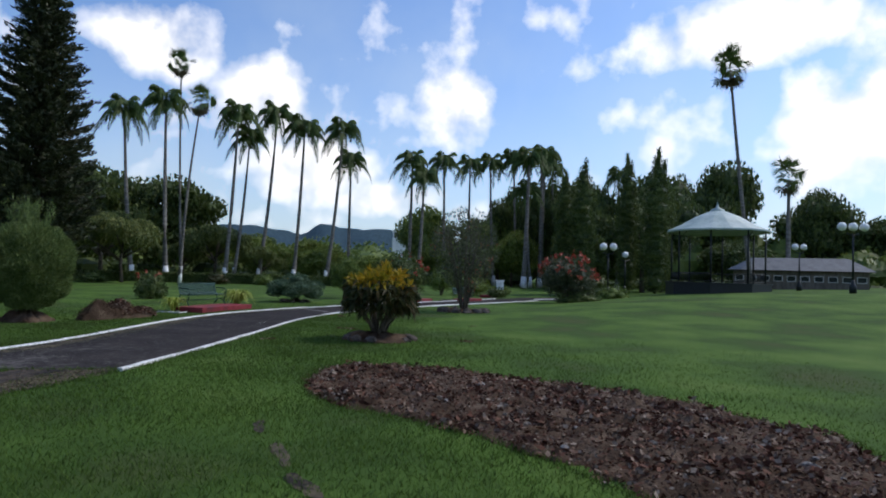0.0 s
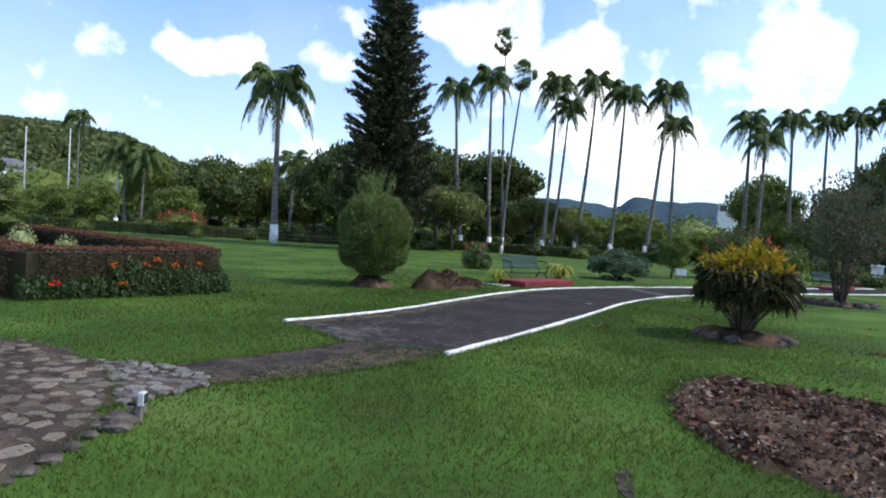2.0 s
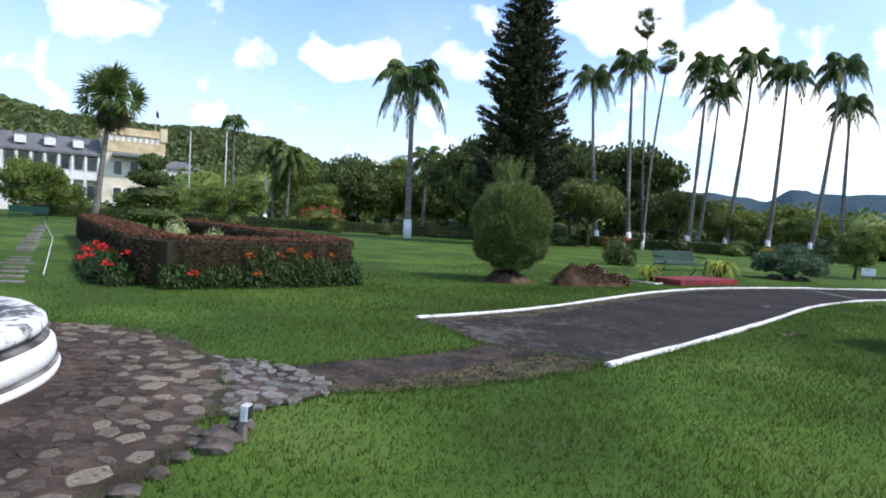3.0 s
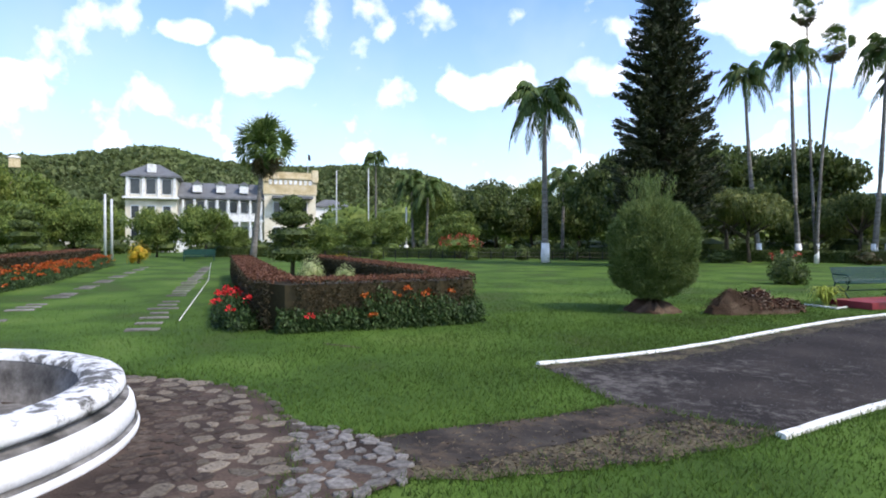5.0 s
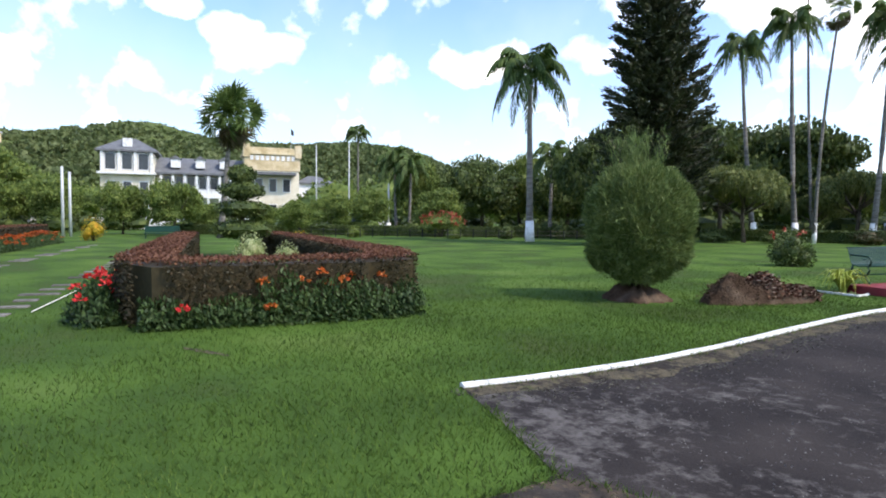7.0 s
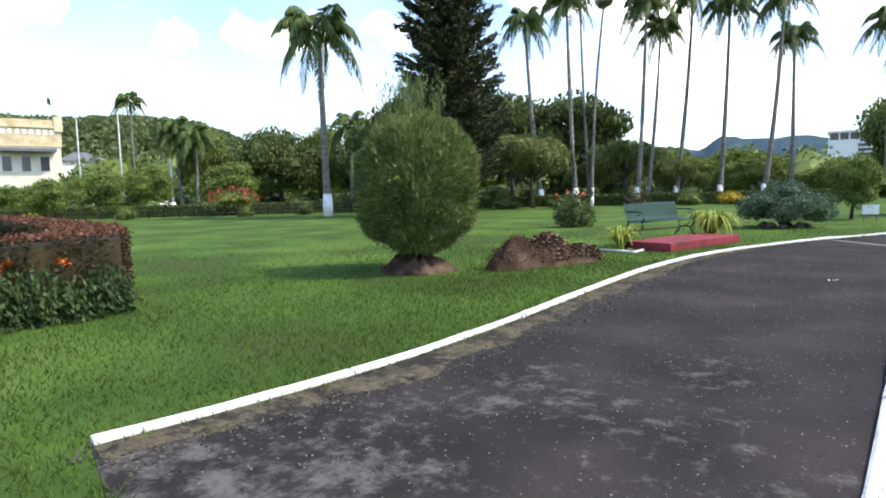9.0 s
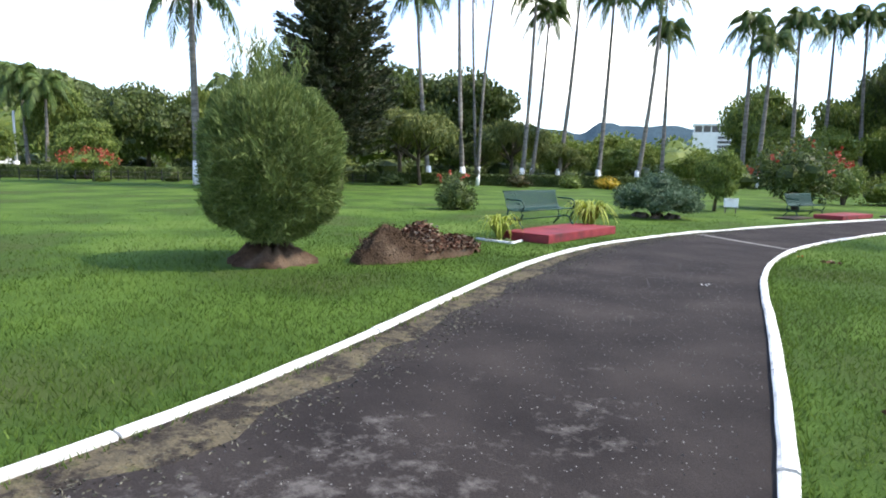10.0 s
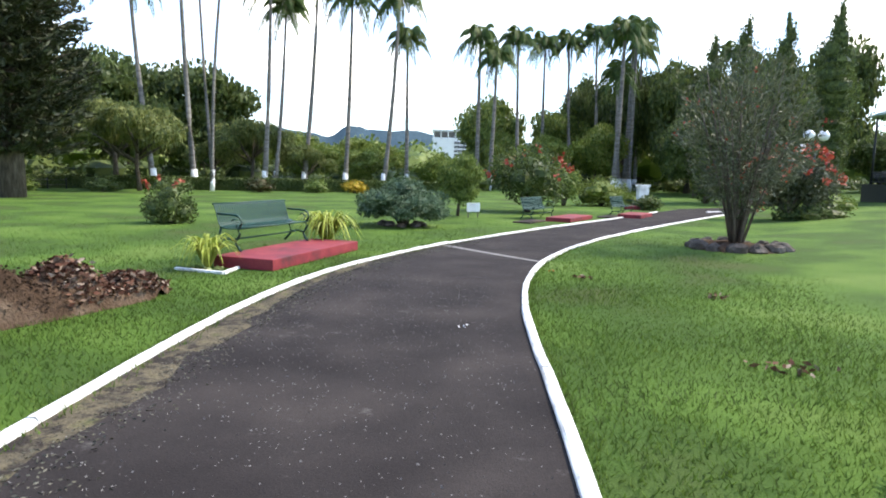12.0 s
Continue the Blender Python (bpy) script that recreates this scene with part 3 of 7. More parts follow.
def kerb_line(line, label, first):
    """A kerb of whitewashed blocks, each with its own joint."""
    base = thing("kerb", label, "kerb", kind="structure")
    rng = random.Random(first)
    i = 0
    while i < len(line) - 1:
        n = min(len(line) - 1 - i, rng.choice((4, 5, 6, 7)) if i < 70 else 9)
        seg = line[i:i + n + 1]
        w, h = 0.049 + rng.uniform(-0.007, 0.007), 0.055 + rng.uniform(-0.011, 0.011)
        V, F = [], []
        prof = [(-w, -0.03), (-w, h * 0.72), (-w * 0.62, h), (w * 0.62, h), (w, h * 0.72), (w, -0.03)]
        for k, p in enumerate(seg):
            a, b = line[max(0, i + k - 1)], line[min(len(line) - 1, i + k + 1)]
            t = (b - a).normalized()
            nrm = Vector((-t.y, t.x, 0))
            q = p.copy()
            if k == 0:
                q += t * 0.012
            if k == n:
                q -= t * 0.012
            for s, z in prof:
                V.append(q + nrm * (s + 0.008 * noise.noise((q.x * 3, q.y * 3, s * 30))) + Vector((0, 0, z + 0.012 * noise.noise((q.x * 2.2, q.y * 2.2, 5 + s * 9)))))
        for k in range(n):
            for j in range(5):
                F.append((k * 6 + j, k * 6 + j + 1, (k + 1) * 6 + j + 1, (k + 1) * 6 + j))
        F.append(tuple(range(6)))
        F.append(tuple(n * 6 + j for j in range(6))[::-1])
        part("kerb_block", mesh_of("kerb_block", V, F, M_KERB), base)
        i += n
    return base


kerb_line(left_line, "whitewashed concrete kerb along the outer drive edge", 3)
kerb_line(right_line, "whitewashed concrete kerb along the inner lawn edge", 8)
kerb_line(smooth_line([(7.6, 44.6), (11.0, 46.8), (17.0, 48.0)], 0.6), "whitewashed kerb at the far bend of drive", 5)


# stone apron, fountain and the small garden lamp
taken = []


def paving_stones(base, where, count, size, seed, material=None):
    """Irregular flat stones, scattered so that they do not overlap, set a little proud of the mortar."""
    rng = random.Random(seed)
    kinds = []
    for k in range(14):
        n = rng.choice((5, 6, 7))
        ring = [(a + rng.uniform(-0.25, 0.25), rng.uniform(0.72, 1.1)) for a in [2 * math.pi * i / n for i in range(n)]]
        sx, sy = rng.uniform(0.8, 1.25), rng.uniform(0.55, 0.85)
        V = [(0.92 * r * math.cos(a) * sx, 0.92 * r * math.sin(a) * sy, 0.024 + rng.uniform(-0.004, 0.004)) for a, r in ring]
        V += [(r * math.cos(a) * sx, r * math.sin(a) * sy, 0.012) for a, r in ring]
        V += [(r * math.cos(a) * sx, r * math.sin(a) * sy, -0.02) for a, r in ring]
        F = [tuple(range(n))] + [(j, n + j, n + (j + 1) % n, (j + 1) % n) for j in range(n)] + [(n + j, 2 * n + j, 2 * n + (j + 1) % n, n + (j + 1) % n) for j in range(n)]
        kinds.append(mesh_of("paving_stone", V, F, material or M_STONE))
    tries, placed = 0, taken
    start = len(placed)
    while len(placed) - start < count and tries < 60000:
        tries += 1
        x, y, r = where(rng, size)
        if x is None or any((x - a) ** 2 + (y - b) ** 2 < (0.73 * (r + c)) ** 2 for a, b, c in placed):
            continue
        placed.append((x, y, r))
        ob = part("paving_stone", rng.choice(kinds), base, at=pose(x, y, 0.014, rng.uniform(-2, 2), rng.uniform(-2, 2), rng.uniform(0, 360)) @ Matrix.Diagonal((r, r, 1, 1)))


def build_fountain_court():
    base = thing("pavement", "round apron of dark mortar set with flat stones", "stone paving", pose(APRON.x, APRON.y, 0.0), kind="structure")
    ring = [(3.84 + 0.10 * math.sin(5 * a) + 0.06 * math.sin(11 * a + 1), a) for a in [2 * math.pi * i / 90 for i in range(90)]]
    V = [(r * math.cos(a), r * math.sin(a), 0.03) for r, a in ring] + [((r + 0.05) * math.cos(a), (r + 0.05) * math.sin(a), -0.03) for r, a in ring]
    F = [tuple(range(90))] + [(i, 90 + i, 90 + (i + 1) % 90, (i + 1) % 90) for i in range(90)]
    part("mortar_bed", mesh_of("mortar_bed", V, F, M_MORTAR), base)

    def zone(r0, r1):
        def pick(rng, size):
            a = rng.uniform(-0.55, 2.2)
            r = math.sqrt(rng.uniform(r0 ** 2, r1 ** 2))
            return r * math.cos(a), r * math.sin(a), rng.uniform(*size)
        return pick
    paving_stones(base, zone(3.48, 3.78), 64, (0.085, 0.17), 11, M_STONE_BUFF)
    paving_stones(base, zone(3.0, 3.5), 58, (0.075, 0.14), 13, M_STONE_BUFF)
    paving_stones(base, zone(2.55, 3.45), 270, (0.07, 0.16), 14, M_STONE_BROWN)
    taken.clear()
    rough = random.Random(31)
    for k in range(46):
        a = -0.7 + k * 0.062 + rough.uniform(-0.015, 0.015)
        r = 3.88 + 0.10 * math.sin(5 * a) + 0.06 * math.sin(11 * a + 1)
        rock("", r * math.cos(a), r * math.sin(a), rough.uniform(0.045, 0.085), rough, 0.5, "edging_stone", base)

    tongue = thing("pavement", "small apron of grey flat stones beside the round court", "stone paving", kind="structure", me=flat("pavement", TONGUE, 0.022, M_MORTAR))

    def tongue_zone(rng, size):
        x, y = rng.uniform(-9.3, -6.9), rng.uniform(4.4, 6.0)
        ok = inside(np.array([x]), np.array([y]), TONGUE)[0] and math.hypot(x - APRON.x, y - APRON.y) > 3.92
        return (x, y, rng.uniform(*size)) if ok else (None, None, None)
    paving_stones(tongue, tongue_zone, 110, (0.075, 0.15), 12)

    f = thing("fountain", "round whitewashed masonry fountain basin with weathered rim and dark urn", "fountain", pose(FOUNTAIN.x, FOUNTAIN.y, 0.0))
    part("plinth_ring", lathe("plinth_ring", [(2.256, 0.0), (2.415, 0.0), (2.423, 0.07), (2.397, 0.10), (2.362, 0.105)], M_FOUNTAIN, 96, 0.004), f)
    part("lower_groove", lathe("lower_groove", [(2.407, 0.104), (2.372, 0.112), (2.387, 0.14)], M_DARK_PLASTER, 96, 0.003), f, "dark groove above the plinth")
    part("basin_wall", lathe("basin_wall", [(2.326, 0.10), (2.379, 0.13), (2.392, 0.2), (2.379, 0.28), (2.326, 0.335), (2.256, 0.35), (2.230, 0.355)], M_FOUNTAIN, 96, 0.004), f)
    part("groove", lathe("groove", [(2.334, 0.334), (2.274, 0.354), (2.255, 0.372), (2.274, 0.392), (2.299, 0.405)], M_DARK_PLASTER, 96, 0.003), f, "dark groove under the rim")
    part("rim", lathe("rim", [(2.222, 0.385), (2.282, 0.395), (2.309, 0.44), (2.296, 0.5), (2.248, 0.535), (2.117, 0.55), (1.994, 0.545), (1.933, 0.52), (1.906, 0.47)], M_RIM, 96, 0.005), f)
    part("inner_wall", lathe("inner_wall", [(1.916, 0.48), (1.854, 0.3), (1.837, 0.03), (1.200, 0.035), (0.000, 0.04)], M_DARK_PLASTER, 72, 0.005), f, "dark grey inside of basin")
    part("urn", lathe("urn", [(0.000, 0.03), (0.483, 0.04), (0.494, 0.12), (0.322, 0.2), (0.230, 0.32), (0.230, 0.45), (0.460, 0.56), (0.782, 0.72), (0.966, 0.9), (1.069, 0.96), (1.092, 1.0), (1.035, 1.02), (0.920, 0.96), (0.460, 0.74), (0.000, 0.68)], M_URN, 48, 0.0), f, "dark cast-iron bowl on a foot")

    g = thing("garden_spotlight", "small weathered white spotlight box on rocky kerb", "garden light", pose(-6.55, 4.45, 0.0, 0, 0, 30))
    part("post", box("post", (0.05, 0.06, 0.20), M_WOOD, 0.006, (0, 0, 0.09)), g, "dark weathered wooden post")
    part("lamp_box", box("lamp_box", (0.055, 0.085, 0.12), M_STEEL, 0.012, (0.02, 0, 0.21)), g)
    part("lens", box("lens", (0.008, 0.065, 0.09), M_GLASS, 0.003, (0.052, 0, 0.212)), g)
    part("bracket", box("bracket", (0.1, 0.03, 0.03), M_BLACK, 0.006, (-0.05, 0, 0.16)), g)
    part("cable", tube("cable", [(-0.02, 0, 0.16), (-0.10, 0.03, 0.05), (-0.16, 0.10, 0.012), (-0.3, 0.2, 0.012)], [0.007] * 4, M_BLACK, 6), g)
    rng = random.Random(4)
    for x, y, s in ((-6.68, 4.36, 0.13), (-6.52, 4.22, 0.11), (-6.78, 4.58, 0.1)):
        rock("rough brown stone edging the paved court", x, y, s, rng, 0.6)


def rock(label, x, y, size, rng, squash=0.65, name="rock", parent=None):
    bm = bmesh.new()
    bmesh.ops.create_icosphere(bm, subdivisions=2, radius=1.0)
    o = rng.uniform(0, 50)
    for v in bm.verts:
        v.co *= 1 + 0.45 * noise.noise(v.co * 1.3 + Vector((o, o, o)))
        v.co = Vector((v.co.x * size * 1.2, v.co.y * size, max(v.co.z, -0.5) * size * squash + 0.3 * size * squash))
    me = finish(bm, name, M_ROCK)
    if parent is not None:
        return part(name, me, parent, at=pose(x, y, 0, 0, 0, rng.uniform(0, 360)))
    return thing(name, label, "rock", pose(x, y, 0.0, 0, 0, rng.uniform(0, 360)), me=me)


build_fountain_court()


# mulch bed and soil heap
def heap(name, label, category, outline, height, material, seed, grid=0.09, lumps=1.0, fray=0.0):
    xs = [p[0] for p in outline]
    ys = [p[1] for p in outline]
    gx, gy = np.arange(min(xs), max(xs), grid), np.arange(min(ys), max(ys), grid)
    X, Y = np.meshgrid(gx, gy)
    px, py = X.ravel(), Y.ravel()
    # distance to the outline
    dist = np.full(len(px), 1e9)
    for (x1, y1), (x2, y2) in zip(outline, outline[1:] + outline[:1]):
        dx, dy = x2 - x1, y2 - y1
        t = np.clip(((px - x1) * dx + (py - y1) * dy) / (dx * dx + dy * dy), 0, 1)
        dist = np.minimum(dist, np.hypot(px - x1 - t * dx, py - y1 - t * dy))
    dist = np.where(inside(px, py, outline), dist, -dist)
    if fray:
        dist = dist + fray * np.array([noise.noise((x * 1.3, y * 1.3, seed)) + 0.6 * noise.noise((x * 4.5, y * 4.5, seed)) for x, y in zip(px, py)])
    z = np.array([height(x, y, max(q, 0)) + lumps * (0.05 * noise.noise((x * 2.2, y * 2.2, seed)) + 0.035 * noise.noise((x * 6, y * 6, seed)) + 0.02 * noise.noise((x * 15, y * 15, seed))) for x, y, q in zip(px, py, dist)])
    z = np.where(dist < 0, -0.06, np.minimum(z, 0.012 + dist * 3.2))
    z = np.where((dist >= 0) & (z < 0.01), 0.01, z)
    n, m = len(gx), len(gy)
    keep = (dist > -grid * 1.6).reshape(m, n)
    F = [(j * n + i, j * n + i + 1, (j + 1) * n + i + 1, (j + 1) * n + i) for j in range(m - 1) for i in range(n - 1) if keep[j, i] and keep[j + 1, i] and keep[j, i + 1] and keep[j + 1, i + 1]]
    used = sorted({v for f in F for v in f})
    index = {v: k for k, v in enumerate(used)}
    me = mesh_of(name, [(px[v], py[v], z[v]) for v in used], [tuple(index[v] for v in f) for f in F], material, True)
    ob = thing(name, label, category, me=me)
    return ob, px[dist > 0.03], py[dist > 0.03], z[dist > 0.03]


def chips(name, label, parent, rng, x, y, z, count, size, material, lift=0.012):
    i = rng.integers(0, len(x), count)
    c = np.stack([x[i], y[i], z[i] + lift * rng.random(count)], 1) + rng.normal(size=(count, 3)) * [0.05, 0.05, 0.006]
    d = rng.normal(size=(count, 3)) * [1, 1, 0.45]
    ob = part(name, poly_mesh(name, leaves(rng, c, d, size, size * 0.55), material), parent, label)
    return tagged(ob, kind="stuff")


def build_beds():
    rng = np.random.default_rng(5)
    ob, x, y, z = heap("mulch_bed", "long planting bed of reddish-brown bark mulch in lawn", "flower bed", BED, lambda x, y, q: 0.015 + 0.09 * min(q, 0.8), M_SOIL, 3.0, 0.07, 1.7, 0.22)
    chips("bark_litter", "reddish-brown bark chips and dead leaves", ob, rng, x, y, z, 15000, 0.05, M_CHIP, 0.02)
    clump = np.array([noise.noise((p * 1.8, q * 1.8, 12.0)) for p, q in zip(x, y)]) > 0.02
    chips("dead_leaf_litter", "larger curled dead leaves and bark", ob, rng, x[clump], y[clump], z[clump], 3800, 0.10, M_CHIP, 0.05)
    r = random.Random(9)
    for k in range(44):
        i = r.randrange(len(x))
        me_rock = rock("pale grey stone lying in the mulch bed", x[i], y[i], r.uniform(0.02, 0.06), r, 0.6, "stone")
        me_rock.location.z = z[i] - 0.005
        me_rock.data.materials[0] = M_STONE
    out = [(-11.40, 17.65), (-11.50, 18.20), (-11.20, 18.80), (-10.70, 19.40), (-10.35, 20.00), (-10.00, 20.15), (-9.90, 19.70), (-10.15, 19.00), (-10.45, 18.30), (-10.75, 17.80), (-11.10, 17.50)]
    hill = lambda x, y, q: 0.46 * math.exp(-((x + 11.00) ** 2 + (y - 18.15) ** 2) / 0.22) + 0.30 * math.exp(-((x + 10.75) ** 2 + (y - 17.85) ** 2) / 0.06) + 0.44 * math.exp(-((x + 10.65) ** 2 + (y - 18.85) ** 2) / 0.16) + 0.26 * math.exp(-((x + 10.30) ** 2 + (y - 19.55) ** 2) / 0.14) + 0.05
    ob, x, y, z = heap("earth_mound", "heap of dug brown soil and dead leaves on lawn", "soil heap", out, hill, M_SOIL, 8.0, 0.04, 2.2)
    sel = (y > 18.5)
    chips("dead_leaves", "dry reddish-brown leaf litter", ob, rng, x[sel], y[sel], z[sel], 2600, 0.085, M_CHIP, 0.05)
    sel = ~sel
    chips("loose_soil", "", ob, rng, x[sel], y[sel], z[sel], 1500, 0.05, M_SOIL, 0.02)


build_beds()


def soil_ring(parent, radius, height, seed):
    pr = [(0.0, height), (radius * 0.3, height * 1.05), (radius * 0.5, height * 0.8), (radius * 0.65, height * 0.75), (radius * 0.8, height * 0.45), (radius * 0.92, height * 0.25), (radius * 1.06, 0.006), (radius * 1.08, -0.05)]
    return part("soil_mound", lathe("soil_mound", pr, M_SOIL, 40, 0.2), parent, "bare brown earth round the stem")


def stems(rng, count, spread, height, thick, lean=0.6):
    lines = []
    for k in range(count):
        a = 2 * math.pi * k / count + rng.uniform(-0.4, 0.4)
        r = spread * rng.uniform(0.5, 1.0)
        x, y = math.cos(a) * r, math.sin(a) * r
        h = height * rng.uniform(0.8, 1.05)
        lines.append(([(x * 0.08, y * 0.08, 0), (x * 0.3, y * 0.3, h * 0.3), (x * 0.65, y * 0.65, h * 0.65), (x, y, h)], [thick, thick * 0.8, thick * 0.55, thick * 0.25]))
    return lines


# shrubs that the walk passes
def build_shrubs():
    rng = np.random.default_rng(21)
    r2 = random.Random(21)
    # clipped egg-shaped shrub
    b = thing("clipped_shrub", "large clipped egg-shaped green casuarina shrub on bare earth", "shrub", pose(-12.5, 17.1, 0) @ Matrix.Diagonal((0.93, 0.93, 0.97, 1)))
    soil_ring(b, 0.72, 0.30, 1)
    part("stem", tubes("stem", stems(r2, 7, 0.45, 1.0, 0.07), M_BARK), b)
    def egg(u):
        z = u[:, 2]
        wide = np.where(z > 0, 1.14 * np.sqrt(np.clip(1 - np.abs(z) ** 2.6, 0, 1)) / np.maximum(np.sqrt(1 - z ** 2), 1e-6), 1.14 * np.sqrt(np.clip(1 - np.abs(z) ** 2.4, 0, 1)) / np.maximum(np.sqrt(1 - z ** 2), 1e-6))
        return np.stack([u[:, 0] * wide, u[:, 1] * wide, 1.62 + z * np.where(z > 0, 1.38, 1.22)], 1)
    u = ball_points(rng, 34000)
    p = egg(u)
    p = p + unit(p - [0, 0, 1.6]) * (rng.normal(size=(len(p), 1)) * 0.05 - 0.02)
    lump = np.array([noise.noise((q[0] * 2.6, q[1] * 2.6, q[2] * 2.6)) for q in p])[:, None]
    p = p + unit(p - [0, 0, 1.6]) * lump * 0.16
    d = u * 0.9 + np.array([0, 0, 0.7]) + rng.normal(size=u.shape) * 0.55
    quads = leaves(rng, p, d, 0.20, 0.022, 0.10)
    part("crown", poly_mesh("crown", np.concatenate([quads, lump_quads(rng, (0, 0, 1.62), (0.98, 0.98, 1.12), 24, 16, 0.06)]), M_BALL), b)
    n = 1500
    a, h = rng.uniform(0, 2 * np.pi, n), rng.random(n) ** 1.4
    tuft = np.stack([np.cos(a) * 0.62 * (1 - 0.55 * h) * rng.random(n) ** 0.5, np.sin(a) * 0.62 * (1 - 0.55 * h) * rng.random(n) ** 0.5, 2.72 + 0.85 * h + 0.25 * rng.random(n) ** 3], 1)
    shoot = rng.integers(0, 26, n)
    hub = rng.normal(size=(26, 2)) * 0.27
    tuft[:, :2] = hub[shoot] * (0.8 + 0.5 * h[:, None]) + rng.normal(size=(n, 2)) * 0.05
    part("top_tuft", poly_mesh("top_tuft", leaves(rng, tuft, np.array([0, 0, 1.2]) + rng.normal(size=(n, 3)) * 0.5, 0.22, 0.02), M_BALL), b, "wispy unclipped shoots")

    # croton in a ring of stones
    c = thing("croton_bush", "croton bush with yellow upper leaves and dark stems", "shrub", pose(-1.95, 14.75, 0) @ Matrix.Scale(0.9, 4))
    soil_ring(c, 1.0, 0.16, 2)
    for k in range(11):
        a = 2 * math.pi * k / 11
        rock("", math.cos(a) * 0.95, math.sin(a) * 0.8, r2.uniform(0.1, 0.19), r2, 0.75, "edging_stone", c)
    tips, branches = [], []
    for k in range(74):
        f = (k + 0.5) / 74
        el, az = -0.42 + 1.95 * (1 - math.sqrt(1 - f)) if f < 0.999 else 1.5, k * 2.399
        el = max(-0.42, min(1.45, el + rng.uniform(-0.12, 0.12)))
        s = rng.uniform(0.78, 1.08)
        tips.append((math.cos(az) * math.cos(el) * 1.0 * s, math.sin(az) * math.cos(el) * 1.0 * s, 1.22 + 0.88 * math.sin(el) * s))
        if k % 2 == 0:
            x, y, z = tips[-1]
            branches.append(([(x * 0.12, y * 0.12, 0.05), (x * 0.28, y * 0.28, 0.42), (x * 0.62, y * 0.62, 0.5 + 0.45 * (z - 0.3)), (x, y, z)], [0.03, 0.025, 0.016, 0.007]))
    part("stem", tubes("stem", branches, M_BARK, 5), c, "dark bare stems")
    yellow, green = [], []
    for x, y, z in tips:
        m = 34
        out = unit(np.array([[x, y, (z - 1.15) * 1.2]]))
        d = unit(out * 0.75 + ball_points(rng, m) * 0.95 + [0, 0, 0.25])
        p = np.array([x, y, z]) + d * 0.15 - out * rng.uniform(0, 0.22, (m, 1))
        sunny = z + rng.normal(size=m) * 0.10 + 0.28 * d[:, 2] > 1.74
        yellow.append(leaves(rng, p[sunny], d[sunny] + [0, 0, 0.3], 0.30, 0.075, 0.12))
        green.append(leaves(rng, p[~sunny], d[~sunny] - [0, 0, 0.35], 0.32, 0.085, 0.32))
    part("yellow_leaves", poly_mesh("yellow_leaves", np.concatenate(yellow), M_CROTON_TOP), c, "yellow and orange sunlit leaves")
    part("green_leaves", poly_mesh("green_leaves", np.concatenate(green), M_CROTON_LOW), c, "dark green and bronze leaves")

    # tall dusty shrub in a stone ring
    s = thing("oleander_shrub", "tall grey-green multi-stemmed shrub ringed with stones", "shrub", pose(1.1, 27.2, 0) @ Matrix.Scale(1.0, 4))
    soil_ring(s, 1.0, 0.12, 3)
    for k in range(13):
        a = 2 * math.pi * k / 13
        rock("", math.cos(a) * 1.05, math.sin(a) * 0.9, r2.uniform(0.14, 0.22), r2, 0.9, "edging_stone", s)
    st = stems(r2, 18, 1.35, 4.2, 0.04)
    part("stem", tubes("stem", st, M_BARK), s)
    n = 9500
    u = ball_points(rng, n)
    p = u * (rng.random((n, 1)) ** 0.42) * [1.7, 1.7, 2.15] + [0, 0, 2.85]
    keep = np.array([noise.noise((q[0] * 1.5, q[1] * 1.5, q[2] * 1.5)) for q in p]) > -0.2
    p = p[keep]
    p[:, :2] *= (0.62 + 0.38 * np.clip((p[:, 2:] - 0.8) / 1.8, 0, 1))
    part("crown", poly_mesh("crown", leaves(rng, p, u[keep] * 0.6 + [0, 0, 0.6] + rng.normal(size=p.shape) * 0.4, 0.18, 0.04, 0.1), M_OLEANDER), s)
    q = p[rng.integers(0, len(p), 40)]
    fl = np.repeat(q, 5, 0) + rng.normal(size=(200, 3)) * 0.05
    part("blossom", poly_mesh("blossom", leaves(rng, fl, rng.normal(size=fl.shape), 0.08, 0.06), M_FLOWER_FAR), s, "scattered small red blossoms")

    # spreading blue-green shrub
    j = thing("spreading_shrub", "low spreading blue-green shrub with dark rocks beneath", "shrub", pose(-7.67, 31.77, 0) @ Matrix.Scale(0.84, 4))
    part("stem", tubes("stem", stems(r2, 9, 1.1, 1.1, 0.06), M_BARK), j)
    for k in range(8):
        a = 2 * math.pi * k / 8
        rock("", math.cos(a) * 0.75, math.sin(a) * 0.6, r2.uniform(0.15, 0.25), r2, 0.8, "edging_stone", j)
    crown_clumps(j, rng, [((1.25 * r * math.cos(a), 1.25 * r * math.sin(a), z), (s, s, s * 0.5)) for r, a, z, s in ((0, 0, 1.45, 0.85), (0.85, 0.3, 1.0, 0.8), (0.9, 1.6, 1.05, 0.8), (0.85, 2.9, 0.95, 0.85), (0.9, 4.1, 1.05, 0.75), (0.85, 5.3, 0.95, 0.8), (1.0, 2.2, 0.6, 0.6), (1.05, 5.9, 0.6, 0.65), (1.0, 0.9, 0.62, 0.6), (1.0, 3.6, 0.62, 0.6), (1.0, 4.8, 0.6, 0.6))], 8500, 0.15, 0.06, M_JUNIPER, core=0.6)


